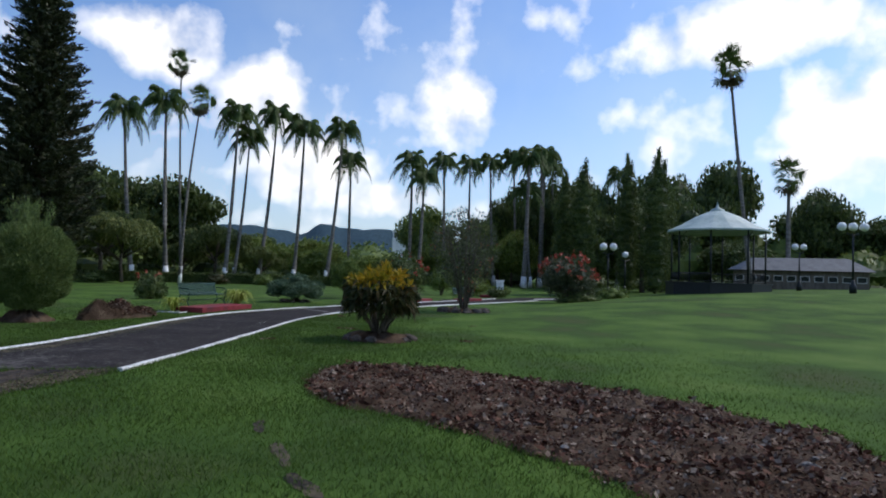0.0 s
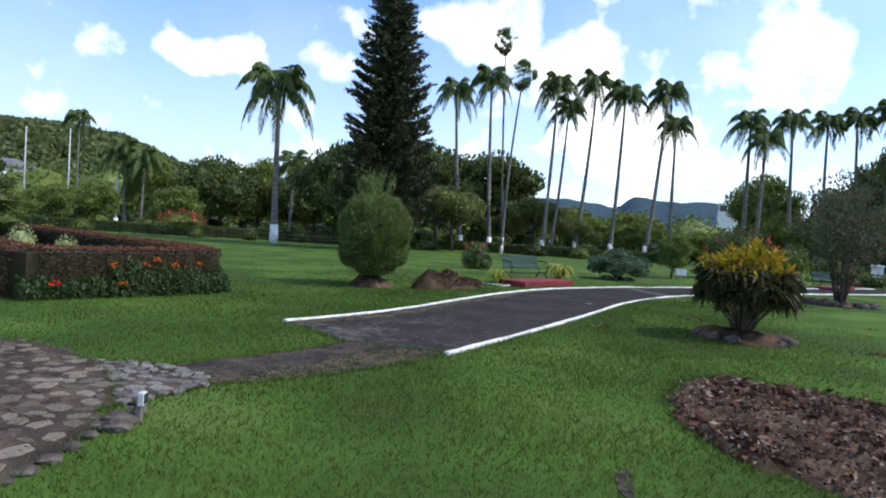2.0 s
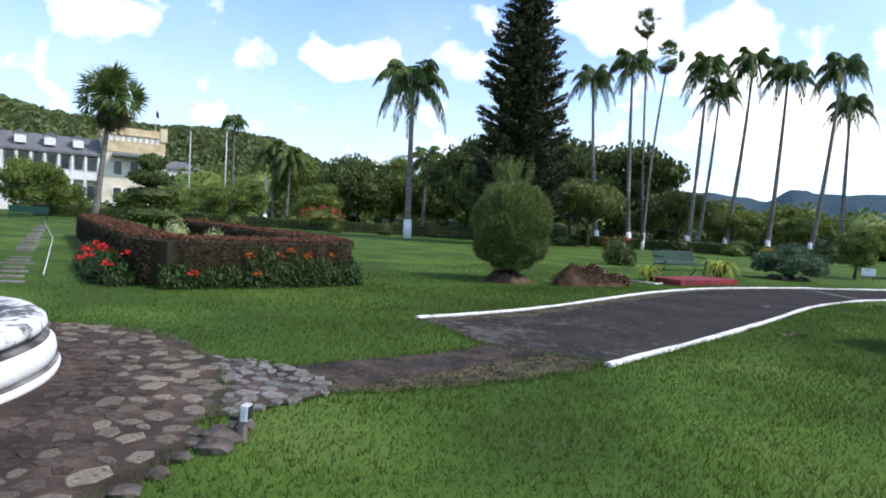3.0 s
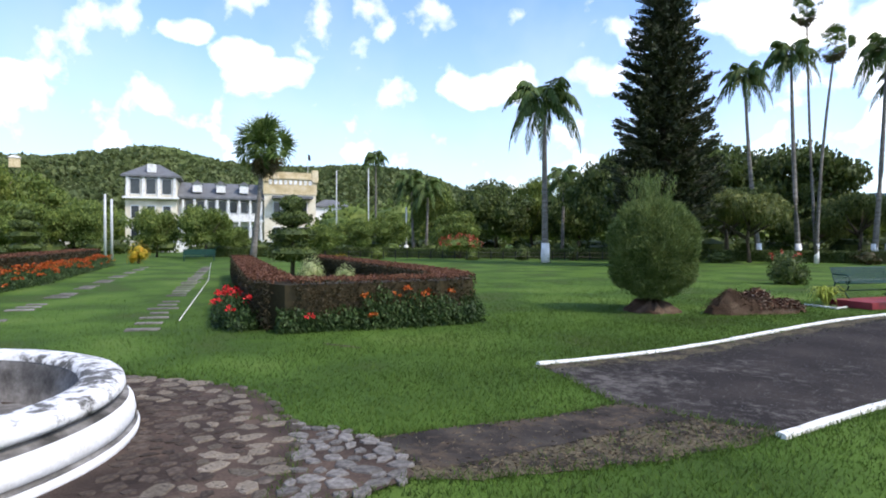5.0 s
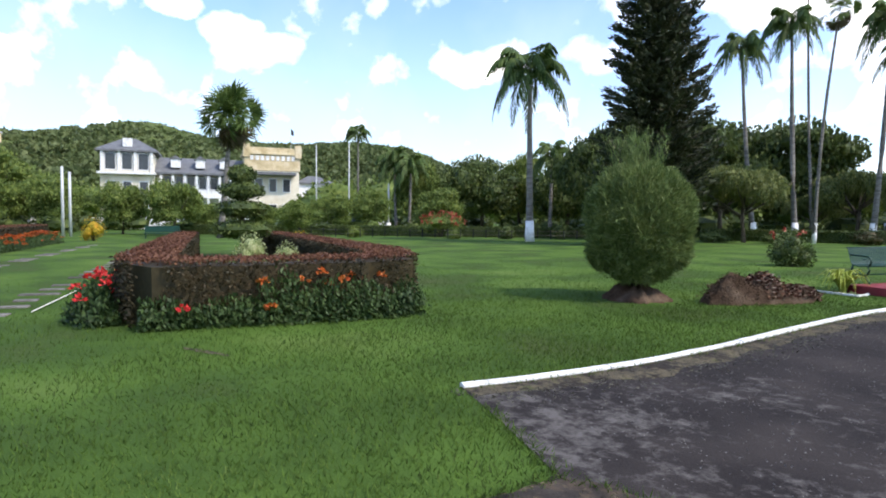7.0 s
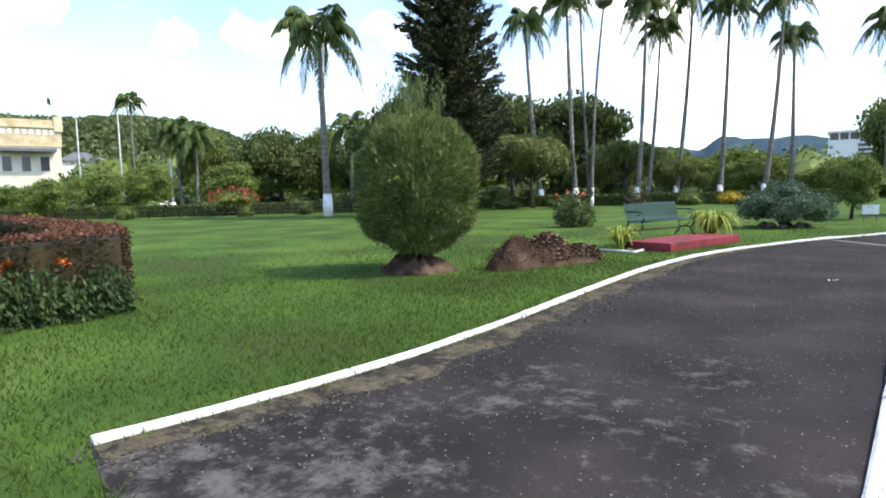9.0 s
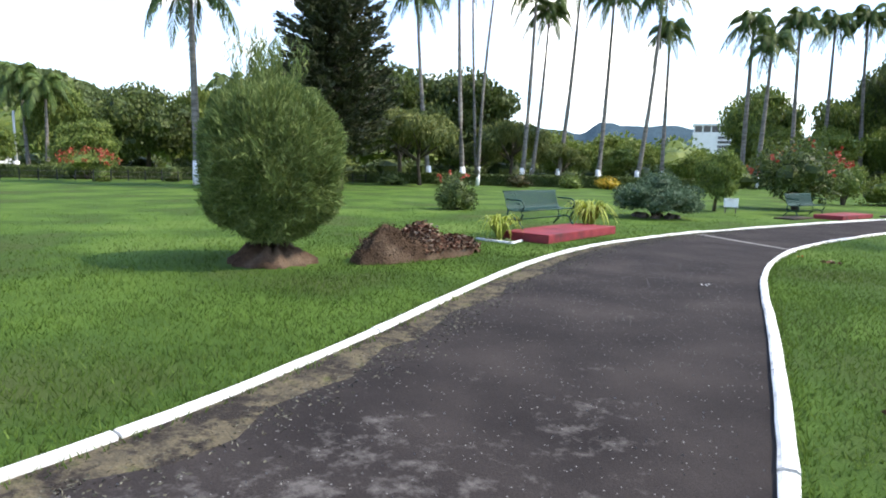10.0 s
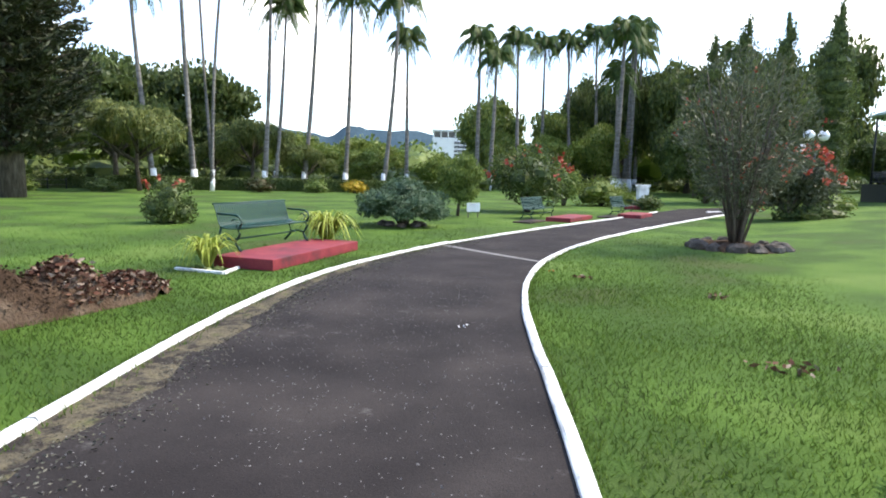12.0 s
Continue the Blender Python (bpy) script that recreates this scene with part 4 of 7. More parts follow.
def crown_clumps(parent, rng, clumps, count, length, width, material, name="crown", core=0.72, up=0.35, droop=0.1, label=""):
    """A crown of leaf clumps: leaves over every clump, and a dark rough inside."""
    area = np.array([r[0] * r[2] for _, r in clumps])
    share = np.maximum((count * area / area.sum()).astype(int), 8)
    out = []
    for (c, r), n in zip(clumps, share):
        u = ball_points(rng, n)
        p = u * np.array(r) * (0.72 + 0.34 * rng.random((n, 1))) + np.array(c)
        out.append(leaves(rng, p, u * 0.7 + [0, 0, up] + rng.normal(size=u.shape) * 0.6, length, width, droop))
        if core:
            out.append(lump_quads(rng, c, np.array(r) * core, 9, 6, 0.35))
    return part(name, poly_mesh(name, np.concatenate(out), material), parent, label)


build_shrubs()


def strap_plant(x, y, radius, height, count, seed, name="strap_leaf_plant"):
    """Arching striped strap leaves from one crown."""
    rng = random.Random(seed)
    t = thing(name, "clump of arching yellow-green striped strap leaves", "plant", pose(x, y, 0.0), "strap plants beside benches")
    V, F = [], []
    for k in range(count):
        a = rng.uniform(0, 2 * math.pi)
        reach, top = radius * rng.uniform(0.35, 1.0), height * rng.uniform(0.65, 1.05)
        w = rng.uniform(0.018, 0.032)
        bend = rng.uniform(0.6, 0.97)
        o = len(V)
        for i in range(7):
            s = i / 6
            r = 0.04 + reach * (s ** 1.12)
            z = max(top * math.sin(math.pi * min(1.0, s * bend)), 0.015)
            ww = w * (1 - s ** 3) + 0.002
            cx, cy = r * math.cos(a), r * math.sin(a)
            V += [(cx - ww * math.sin(a), cy + ww * math.cos(a), z), (cx + ww * math.sin(a), cy - ww * math.cos(a), z + 0.004)]
        F += [(o + 2 * i, o + 2 * i + 1, o + 2 * i + 3, o + 2 * i + 2) for i in range(6)]
    part("foliage", mesh_of("foliage", V, F, M_STRAP), t)
    return t


# benches
def bench_parts(length):
    """A slatted steel bench: ribbon back and seat, looped arms, curved cast legs."""
    b = thing("garden_bench", "dark green metal slatted bench with curled arms", "bench", group="park benches")
    prof = [(0.02, 0.42), (0.12, 0.405), (0.24, 0.40), (0.36, 0.41), (0.43, 0.44), (0.47, 0.50), (0.50, 0.60), (0.53, 0.70), (0.56, 0.80), (0.585, 0.835)]
    n = int(length / 0.065)
    slat = None
    for k in range(n):
        if slat is None:
            V, F = [], []
            w, th = 0.022, 0.008
            for y, z in prof:
                V += [(-w, y, z + th), (w, y, z + th), (w, y + 0.004, z - th), (-w, y + 0.004, z - th)]
            for i in range(len(prof) - 1):
                for j in range(4):
                    F.append((4 * i + j, 4 * i + (j + 1) % 4, 4 * i + 4 + (j + 1) % 4, 4 * i + 4 + j))
            F += [(3, 2, 1, 0), tuple(4 * (len(prof) - 1) + j for j in range(4))]
            slat = mesh_of("slat", V, F, M_BENCH)
        part("slat", slat, b, at=pose(-length / 2 + 0.065 * (k + 0.5), 0, 0))
    for name, y, z in (("front_rail", 0.015, 0.415), ("top_rail", 0.59, 0.84), ("seat_rail", 0.42, 0.425)):
        part(name, tube(name, [(-length / 2, y, z), (0, y, z), (length / 2, y, z)], [0.018] * 3, M_BENCH), b)
    part("stretcher", tube("stretcher", [(-length / 2 + 0.1, 0.26, 0.2), (length / 2 - 0.1, 0.26, 0.2)], [0.016] * 2, M_BENCH), b)
    leg = tubes("leg", [([(0, 0.05, 0.40), (0, 0.0, 0.32), (0, 0.06, 0.22), (0, 0.1, 0.16), (0, 0.05, 0.07), (0, -0.02, 0.0)], [0.024] * 6), ([(0, 0.42, 0.42), (0, 0.46, 0.32), (0, 0.42, 0.22), (0, 0.44, 0.14), (0, 0.52, 0.06), (0, 0.58, 0.0)], [0.024] * 6), ([(0, 0.09, 0.19), (0, 0.26, 0.22), (0, 0.43, 0.19)], [0.02] * 3)], M_BENCH)
    arm = tubes("armrest", [([(0, 0.02, 0.42), (0, -0.03, 0.5), (0, -0.02, 0.6), (0, 0.06, 0.65), (0, 0.2, 0.66), (0, 0.36, 0.66), (0, 0.5, 0.67)], [0.022] * 7), ([(0, 0.08, 0.44), (0, 0.05, 0.52), (0, 0.1, 0.58), (0, 0.18, 0.56)], [0.014] * 4)], M_BENCH)
    for x in (-length / 2 + 0.03, length / 2 - 0.03):
        part("leg", leg, b, at=pose(x, 0, 0))
        part("armrest", arm, b, at=pose(x, 0, 0))
    return b


def plinth(label, m, size):
    p = thing("bench_plinth", label, "plinth", m, "bench plinths")
    part("slab", box("slab", size, M_RED, 0.015, (0, 0, size[2] / 2)), p)
    return p


def build_benches():
    turn = 70.0          # along the kerb
    plinth("low red painted concrete plinth under a bench", pose(-9.2, 23.75, 0, 0, 0, turn + 3), (3.3, 1.2, 0.2))
    first = bench_parts(2.45)
    first.matrix_basis = pose(-9.6, 23.95, 0.2, 0, 0, turn) @ Matrix.Diagonal((0.92, 1.0, 1.02, 1))
    strap_plant(-10.3, 22.2, 0.62, 0.56, 80, 1)
    strap_plant(-8.95, 25.75, 0.9, 0.78, 190, 2)
    e = thing("bed_edging", "low whitewashed edging round a strap-leaf plant", "edging")
    for (x0, y0), (x1, y1) in zip(((-10.75, 21.95), (-9.8, 21.6)), ((-9.8, 21.6), (-9.75, 22.5))):
        ln = math.hypot(x1 - x0, y1 - y0)
        part("edging_bar", box("edging_bar", (ln, 0.06, 0.05), M_KERB, 0.01), e, at=pose((x0 + x1) / 2, (y0 + y1) / 2, 0.02, 0, 0, math.degrees(math.atan2(y1 - y0, x1 - x0))))
    far = math.degrees(math.atan2(3.1, 1.8))
    for x, y, px, py, ln in ((-2.30, 36.73, -1.30, 36.35, 2.2), (2.20, 40.54, 2.22, 39.35, 1.8)):
        copy_thing(first, pose(x, y, 0.0, 0, 0, far))
        plinth("low red painted concrete plinth before a distant bench", pose(px, py, 0, 0, 0, far), (ln * 1.25, 1.0, 0.16))
    slabs = thing("paving_slab", "grey mossy slab lying in grass beside a bench", "slab", pose(-3.12, 34.67, 0, 0, 0, far), me=box("paving_slab", (1.6, 0.7, 0.06), M_CONCRETE, 0.02, (0, 0, 0.03)))
    copy_thing(slabs, pose(0.93, 38.72, 0, 0, 0, far))
    plinth("low red painted plinth edging a flower bed", pose(4.45, 46.85, 0, 0, 0, far), (1.5, 0.9, 0.18))
    sgn = thing("plant_sign", "small white sign board on short legs in lawn", "sign", pose(-5.19, 36.39, 0, 0, 0, 15))
    part("board", box("board", (0.55, 0.05, 0.36), M_WHITE, 0.01, (0, 0, 0.42)), sgn)
    for x in (-0.2, 0.2):
        part("leg", box("leg", (0.04, 0.04, 0.28), M_WOOD, 0.004, (x, 0.02, 0.13)), sgn)
    post = thing("gate_pillar", "squat white painted pillar at the drive end", "pillar", pose(5.56, 49.18, 0))
    part("shaft", box("shaft", (0.6, 0.6, 1.25), M_WHITE, 0.04, (0, 0, 0.62)), post)
    part("cap", box("cap", (0.72, 0.72, 0.12), M_WHITE, 0.03, (0, 0, 1.3)), post)


build_benches()


# hedged beds
def hedge_run(points, width, height, label, top_mat, side_mat, seed, dens=210, leafsize=0.07):
    """A clipped hedge along a bent line: solid heart, leaves on the top and on the sides."""
    rng = np.random.default_rng(seed)
    h = thing("hedge", label, "hedge")
    V, F = [], []
    pts = [Vector((*p, 0)) for p in points]
    sides, tops = [], []
    for i, p in enumerate(pts):
        t = (pts[min(i + 1, len(pts) - 1)] - pts[max(i - 1, 0)]).normalized()
        nrm = Vector((-t.y, t.x, 0))
        for s, z in ((-0.40, 0.0), (-0.42, height - 0.09), (0.42, height - 0.09), (0.40, 0.0)):
            V.append(p + nrm * width * s + Vector((0, 0, z)))
    for i in range(len(pts) - 1):
        for j in range(3):
            F.append((4 * i + j, 4 * i + j + 1, 4 * i + 5 + j, 4 * i + 4 + j))
    F += [(0, 1, 2, 3), tuple(4 * (len(pts) - 1) + j for j in (3, 2, 1, 0))]
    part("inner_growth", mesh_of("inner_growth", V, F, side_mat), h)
    for a, b in zip(pts, pts[1:]):
        t = b - a
        ln = t.length
        nrm = np.array((-t.y / ln, t.x / ln, 0))
        av, tv = np.array(a), np.array(t)
        n = int(ln * width * dens * 3.4)
        q = av + rng.random((n, 1)) * tv + nrm * (rng.random((n, 1)) - 0.5) * width
        q[:, 2] = height + rng.normal(size=n) * 0.025
        tops.append(leaves(rng, q, rng.normal(size=(n, 3)) * [1, 1, 0.6] + [0, 0, 0.4], leafsize, leafsize * 0.5))
        for s in (-0.5, 0.5):
            n = int(ln * height * dens * 3.6)
            q = av + rng.random((n, 1)) * tv + nrm * (s * width + rng.normal(size=(n, 1)) * 0.035 - np.sign(s) * 0.02)
            q[:, 2] = rng.random(n) * height
            sides.append(leaves(rng, q, rng.normal(size=(n, 3)) + nrm * np.sign(s) + [0, 0, 0.3], leafsize, leafsize * 0.5))
    for a in (pts[0], pts[-1]):
        n = int(width * height * dens)
        e = pts[1] - pts[0] if a is pts[0] else pts[-1] - pts[-2]
        nrm = np.array((-e.y, e.x, 0)) / e.length
        q = np.array(a) + nrm * (rng.random((n, 1)) - 0.5) * width
        q[:, 2] = rng.random(n) * height
        sides.append(leaves(rng, q + rng.normal(size=q.shape) * 0.03, rng.normal(size=q.shape), leafsize, leafsize * 0.5))
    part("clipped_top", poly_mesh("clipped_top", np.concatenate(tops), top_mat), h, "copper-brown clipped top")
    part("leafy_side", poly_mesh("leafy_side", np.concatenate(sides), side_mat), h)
    return h


def flower_border(points, width, height, label, seed, petals, dens=330, clusters=9):
    """A low looser row of dark leaves with round flower heads on top."""
    rng = np.random.default_rng(seed)
    h = thing("flower_border", label, "flower border")
    leafs, heads = [], []
    for a, b in zip(points, points[1:]):
        a, b = np.array((*a, 0.0)), np.array((*b, 0.0))
        t = b - a
        ln = np.linalg.norm(t)
        nrm = np.array((-t[1], t[0], 0)) / ln
        n = int(ln * dens * 6.0)
        u = ball_points(rng, n)
        u[:, 2] = np.abs(u[:, 2])
        q = a + rng.random((n, 1)) * t
        bumpy = np.array([0.84 + 0.5 * noise.noise((p[0] * 1.6, p[1] * 1.6, seed)) for p in q])
        deep = rng.uniform(0.35, 1.08, n)
        q = q + nrm * (u[:, :1] * width * 0.5 * deep[:, None])
        q[:, 2] = np.maximum(0.03, u[:, 2] * height * bumpy * deep)
        leafs.append(leaves(rng, q, u + [0, 0, 0.4] + rng.normal(size=u.shape) * 0.5, 0.10, 0.045))
        m = int(ln * clusters)
        for k in range(m):
            side = rng.uniform(-1, 1)
            c = a + rng.random() * t + nrm * side * width * 0.5
            if noise.noise((c[0] * 0.8, c[1] * 0.8, seed + 3.0)) < -0.28:
                continue
            c[2] = height * (0.45 + 0.5 * math.sqrt(max(0, 1 - side * side))) + rng.uniform(-0.16, 0.06)
            u = ball_points(rng, 16)
            u[:, 2] = np.abs(u[:, 2])
            heads.append(leaves(rng, c + u * 0.085, u + rng.normal(size=u.shape) * 0.4, 0.085, 0.065))
    part("foliage", poly_mesh("foliage", np.concatenate(leafs), M_BORDER), h)
    if heads:
        part("blossom", poly_mesh("blossom", np.concatenate(heads), petals), h, "clustered bright flower heads")["kind"] = "stuff"
    return h


def round_bush(label, x, y, r, h, material, seed, leafsize=0.09, count=900, base_z=0.0, name="bush", category="shrub", flowers=None, group="", stem=True, heads=40):
    rng = np.random.default_rng(seed)
    t = thing(name, label, category, pose(x, y, base_z), group)
    if stem:
        part("stem", tubes("stem", stems(random.Random(seed), 5, r * 0.4, h * 0.5, 0.03 + 0.02 * h), M_BARK), t)
    foot = 0.16 if h < 2.2 else 0.0
    cl = [((0, 0, h * (0.55 - foot * 0.5)), (r * 0.8, r * 0.8, h * (0.43 + foot * 0.4)))]
    for k in range(6):
        a = k * 1.05 + rng.uniform(-0.3, 0.3)
        cl.append(((math.cos(a) * r * 0.5, math.sin(a) * r * 0.5, h * (rng.uniform(0.36, 0.62) - foot)), (r * 0.5, r * 0.5, h * rng.uniform(0.26, 0.34))))
    crown_clumps(t, rng, cl, int(count * 1.5), leafsize, leafsize * 0.5, material, core=0.55)
    if flowers:
        u = ball_points(rng, heads)
        u[:, 2] = np.abs(u[:, 2])
        c = np.repeat(u * [r * 0.98, r * 0.98, h * 0.47] + [0, 0, h * 0.52], 9, 0)
        c = c + rng.normal(size=c.shape) * 0.05 * r
        part("blossom", poly_mesh("blossom", leaves(rng, c, rng.normal(size=c.shape), leafsize * 1.1, leafsize * 0.8), flowers), t, "red and orange blossoms")
    return t


def build_hedges():
    near = "clipped hedge with copper-brown top bordering a planted bed"
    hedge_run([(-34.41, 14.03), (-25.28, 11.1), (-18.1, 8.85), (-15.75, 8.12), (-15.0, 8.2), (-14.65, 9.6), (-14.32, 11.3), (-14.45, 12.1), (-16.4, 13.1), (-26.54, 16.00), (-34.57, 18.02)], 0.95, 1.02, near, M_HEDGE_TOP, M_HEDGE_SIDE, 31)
    flower_border([(-20.0, 8.6), (-17.2, 7.7), (-15.9, 7.3), (-15.2, 7.45)], 0.75, 0.66, "leafy border with red flower heads before a hedge", 41, M_FLOWER_RED, 330, 4)
    flower_border([(-14.62, 7.75), (-14.42, 8.6), (-14.2, 9.4)], 0.5, 0.46, "low dark leaves with few red flowers against hedge", 44, M_FLOWER_RED, 330, 3)
    flower_border([(-14.2, 9.4), (-13.95, 10.3), (-13.72, 11.3), (-13.75, 12.15)], 0.8, 0.78, "leafy border with orange-red flower heads before hedge", 42, M_FLOWER_ORANGE, 330, 5)
    hedge_run([(-20.00, -2.20), (-23.06, -0.24), (-33.18, 4.02), (-52.66, 9.72)], 1.3, 1.15, "long clipped hedge with copper-brown top", M_HEDGE_TOP, M_HEDGE_SIDE, 32, 120, 0.09)
    hedge_run([(-34.00, -4.00), (-54.34, 3.81)], 1.2, 1.2, "clipped copper-brown hedge at the back of a bed", M_HEDGE_TOP, M_HEDGE_SIDE, 33, 60, 0.14)
    flower_border([(-19.00, -0.90), (-22.67, 0.99), (-32.62, 5.08), (-51.76, 10.68)], 1.0, 0.8, "long border of orange flower heads beside stepping stones", 43, M_FLOWER_ORANGE, 150, 12)
    # clipped cream balls and other plants in the beds
    for k, (x, y, r, h, m, lab) in enumerate((
            (-24.7, 13.3, 0.55, 1.35, M_VARIEGATED, "clipped cream-variegated shrub inside a hedged bed"), (-22.9, 13.8, 0.50, 1.04, M_VARIEGATED, "low cream-variegated shrub inside a hedged bed"),
            (-43.9, -1.5, 0.93, 1.87, M_VARIEGATED, "pale variegated shrub above a copper hedge"),
            (-48.9, 2.9, 0.93, 1.78, M_VARIEGATED, "pale variegated shrub above a copper hedge"), (-55.0, 13.3, 0.93, 1.91, M_CROTON_TOP, "bright yellow-leaved shrub ending a flower border"),
            (-32.3, 18.6, 0.68, 1.16, M_CROTON_TOP, "yellow-orange shrub behind a hedged bed"))):
        round_bush(lab, x, y, r, h, m, 60 + k, 0.09, 900)
    # tiered topiary
    t = thing("topiary_tree", "dark clipped topiary tree with stacked tiers", "topiary", pose(-31.22, 15.42, 0))
    part("trunk", tube("trunk", [(0, 0, 0), (0.08, 0, 1.5), (0, 0.05, 3.6)], [0.12, 0.1, 0.05], M_BARK), t)
    for z, r in ((1.20, 1.35), (2.10, 1.15), (2.90, 1.00), (3.6, 0.6)):
        crown_clumps(t, np.random.default_rng(int(z * 10)), [((0, 0, z), (r, r, 0.42))], 900, 0.16, 0.08, M_LEAF_DARK, name="tier", core=0.88)
    for x, y in ((-56.61, 6.11), (-59.5, 3.0)):
        copy_thing(t, pose(x, y, 0, 0, 0, 40 + x))


build_hedges()


def build_stepping_stones():
    rng = random.Random(17)
    slab = [box("stepping_stone", (0.52 + 0.1 * k, 0.26, 0.05), M_STONE, 0.02, (0, 0, 0.005)) for k in range(3)]
    ang = math.degrees(math.atan2(0.327, -0.945))
    for (x0, y0, x1, y1, n) in ((-16.68, 5.79, -47.34, 16.22, 33), (-19.32, 3.15, -47.30, 12.18, 40)):
        path = thing("stepping_stones", "row of grey stepping slabs sunk into lawn", "stepping stones", pose(0, 0, 0), "stepping stone rows")
        for k in range(n):
            f = k / n
            if (n == 40 and k % 5 in (2, 3)) or rng.random() < 0.12:
                continue
            part("stepping_stone", rng.choice(slab), path, at=pose(x0 + (x1 - x0) * f + rng.uniform(-0.06, 0.06), y0 + (y1 - y0) * f, 0.002, 0, 0, ang + 90 + rng.uniform(-6, 6)) @ Matrix.Diagonal((rng.uniform(0.75, 1.1), rng.uniform(0.7, 1.1), 1, 1)))
    ln = thing("marker_line", "thin pale string line stretched over the lawn", "string", me=tube("marker_line", [(-17.35, 6.67, 0.05), (-30.85, 11.33, 0.05), (-54.55, 18.62, 0.05)], [0.012] * 3, M_KERB, 5))


build_stepping_stones()


# palms
def frond_mesh(name, length, rise, droop, leaflets, leaf_len, hang, material, seed, width=0.05):
    """A feather frond: an arched midrib with two ranks of hanging leaflets."""
    rng = np.random.default_rng(seed)
    def rib(s):
        return np.stack([0 * s, length * (s * math.cos(rise)) * (1 - 0.22 * droop * s * s), length * (math.sin(rise) * s - droop * s ** 2.3)], -1)
    s = np.linspace(0.14, 1.0, leaflets)
    quads = []
    for side in (-1, 1):
        p = rib(s)
        t = unit(rib(s + 0.01) - rib(s - 0.01))
        ln = leaf_len * np.sin(np.pi * np.clip(0.18 + 0.80 * s, 0, 1)) ** 0.7 * rng.uniform(0.8, 1.1, len(s))
        d = unit(np.array([side * 1.0, 0, -hang]) + t * 0.55 + rng.normal(size=p.shape) * 0.14)
        tip = p + d * ln[:, None] + np.array([0, 0, -0.22]) * ln[:, None]
        mid = p + d * ln[:, None] * 0.5
        w = t * width
        quads.append(np.stack([p - w * 0.4, mid - w, tip, mid + w], 1))
    ss = np.linspace(0, 1, 11)
    c = rib(ss)
    r = (0.045 * (1 - 0.8 * ss))[:, None]
    a, b = c + r * np.array([1, 0, 0]), c - r * np.array([1, 0, 0])
    quads.append(np.stack([a[:-1], a[1:], b[1:], b[:-1]], 1))
    up = c + r * np.array([0, 0, 0.9])
    quads.append(np.stack([a[:-1], a[1:], up[1:], up[:-1]], 1))
    return poly_mesh(name, np.concatenate(quads), material)


def fan_mesh(name, stalk, size, material, seed):
    """A fan leaf: a stalk and a folded fan of pointed segments."""
    rng = np.random.default_rng(seed)
    q = []
    end = np.array([0, stalk, stalk * 0.15])
    q.append(np.array([[[-0.03, 0, 0], [0.03, 0, 0], end + [0.02, 0, 0], end - [0.02, 0, 0]]]))
    for k in range(22):
        a = math.radians(-82 + 164 * k / 21)
        d = np.array([math.sin(a), math.cos(a), rng.uniform(-0.3, 0.3)])
        s = np.array([math.cos(a), -math.sin(a), 0]) * size * 0.06
        tip = end + d * size * rng.uniform(0.9, 1.3) + [0, 0, -0.42 * size * rng.uniform(0.4, 1.3)]
        mid = end + d * size * 0.6 - [0, 0, 0.05 * size]
        q.append(np.array([[end, mid - s, tip, mid + s]]))
    return poly_mesh(name, np.concatenate(q), material)


FRONDS = [frond_mesh("frond", 3.3, radians(58), 0.62, 36, 0.85, 0.7, M_FROND, 1, 0.075),
          frond_mesh("frond", 3.6, radians(38), 0.86, 36, 0.95, 1.1, M_FROND, 2, 0.08),
          frond_mesh("frond", 3.3, radians(8), 1.02, 36, 0.95, 1.3, M_FROND, 3, 0.08)]
FANS = [fan_mesh("fan_leaf", 0.75, 0.95, M_FROND, 4), fan_mesh("fan_leaf", 1.25, 0.95, M_FROND, 5), fan_mesh("fan_leaf", 0.8, 1.05, M_FROND_DRY, 6), fan_mesh("fan_leaf", 0.35, 0.9, M_FROND, 7)]


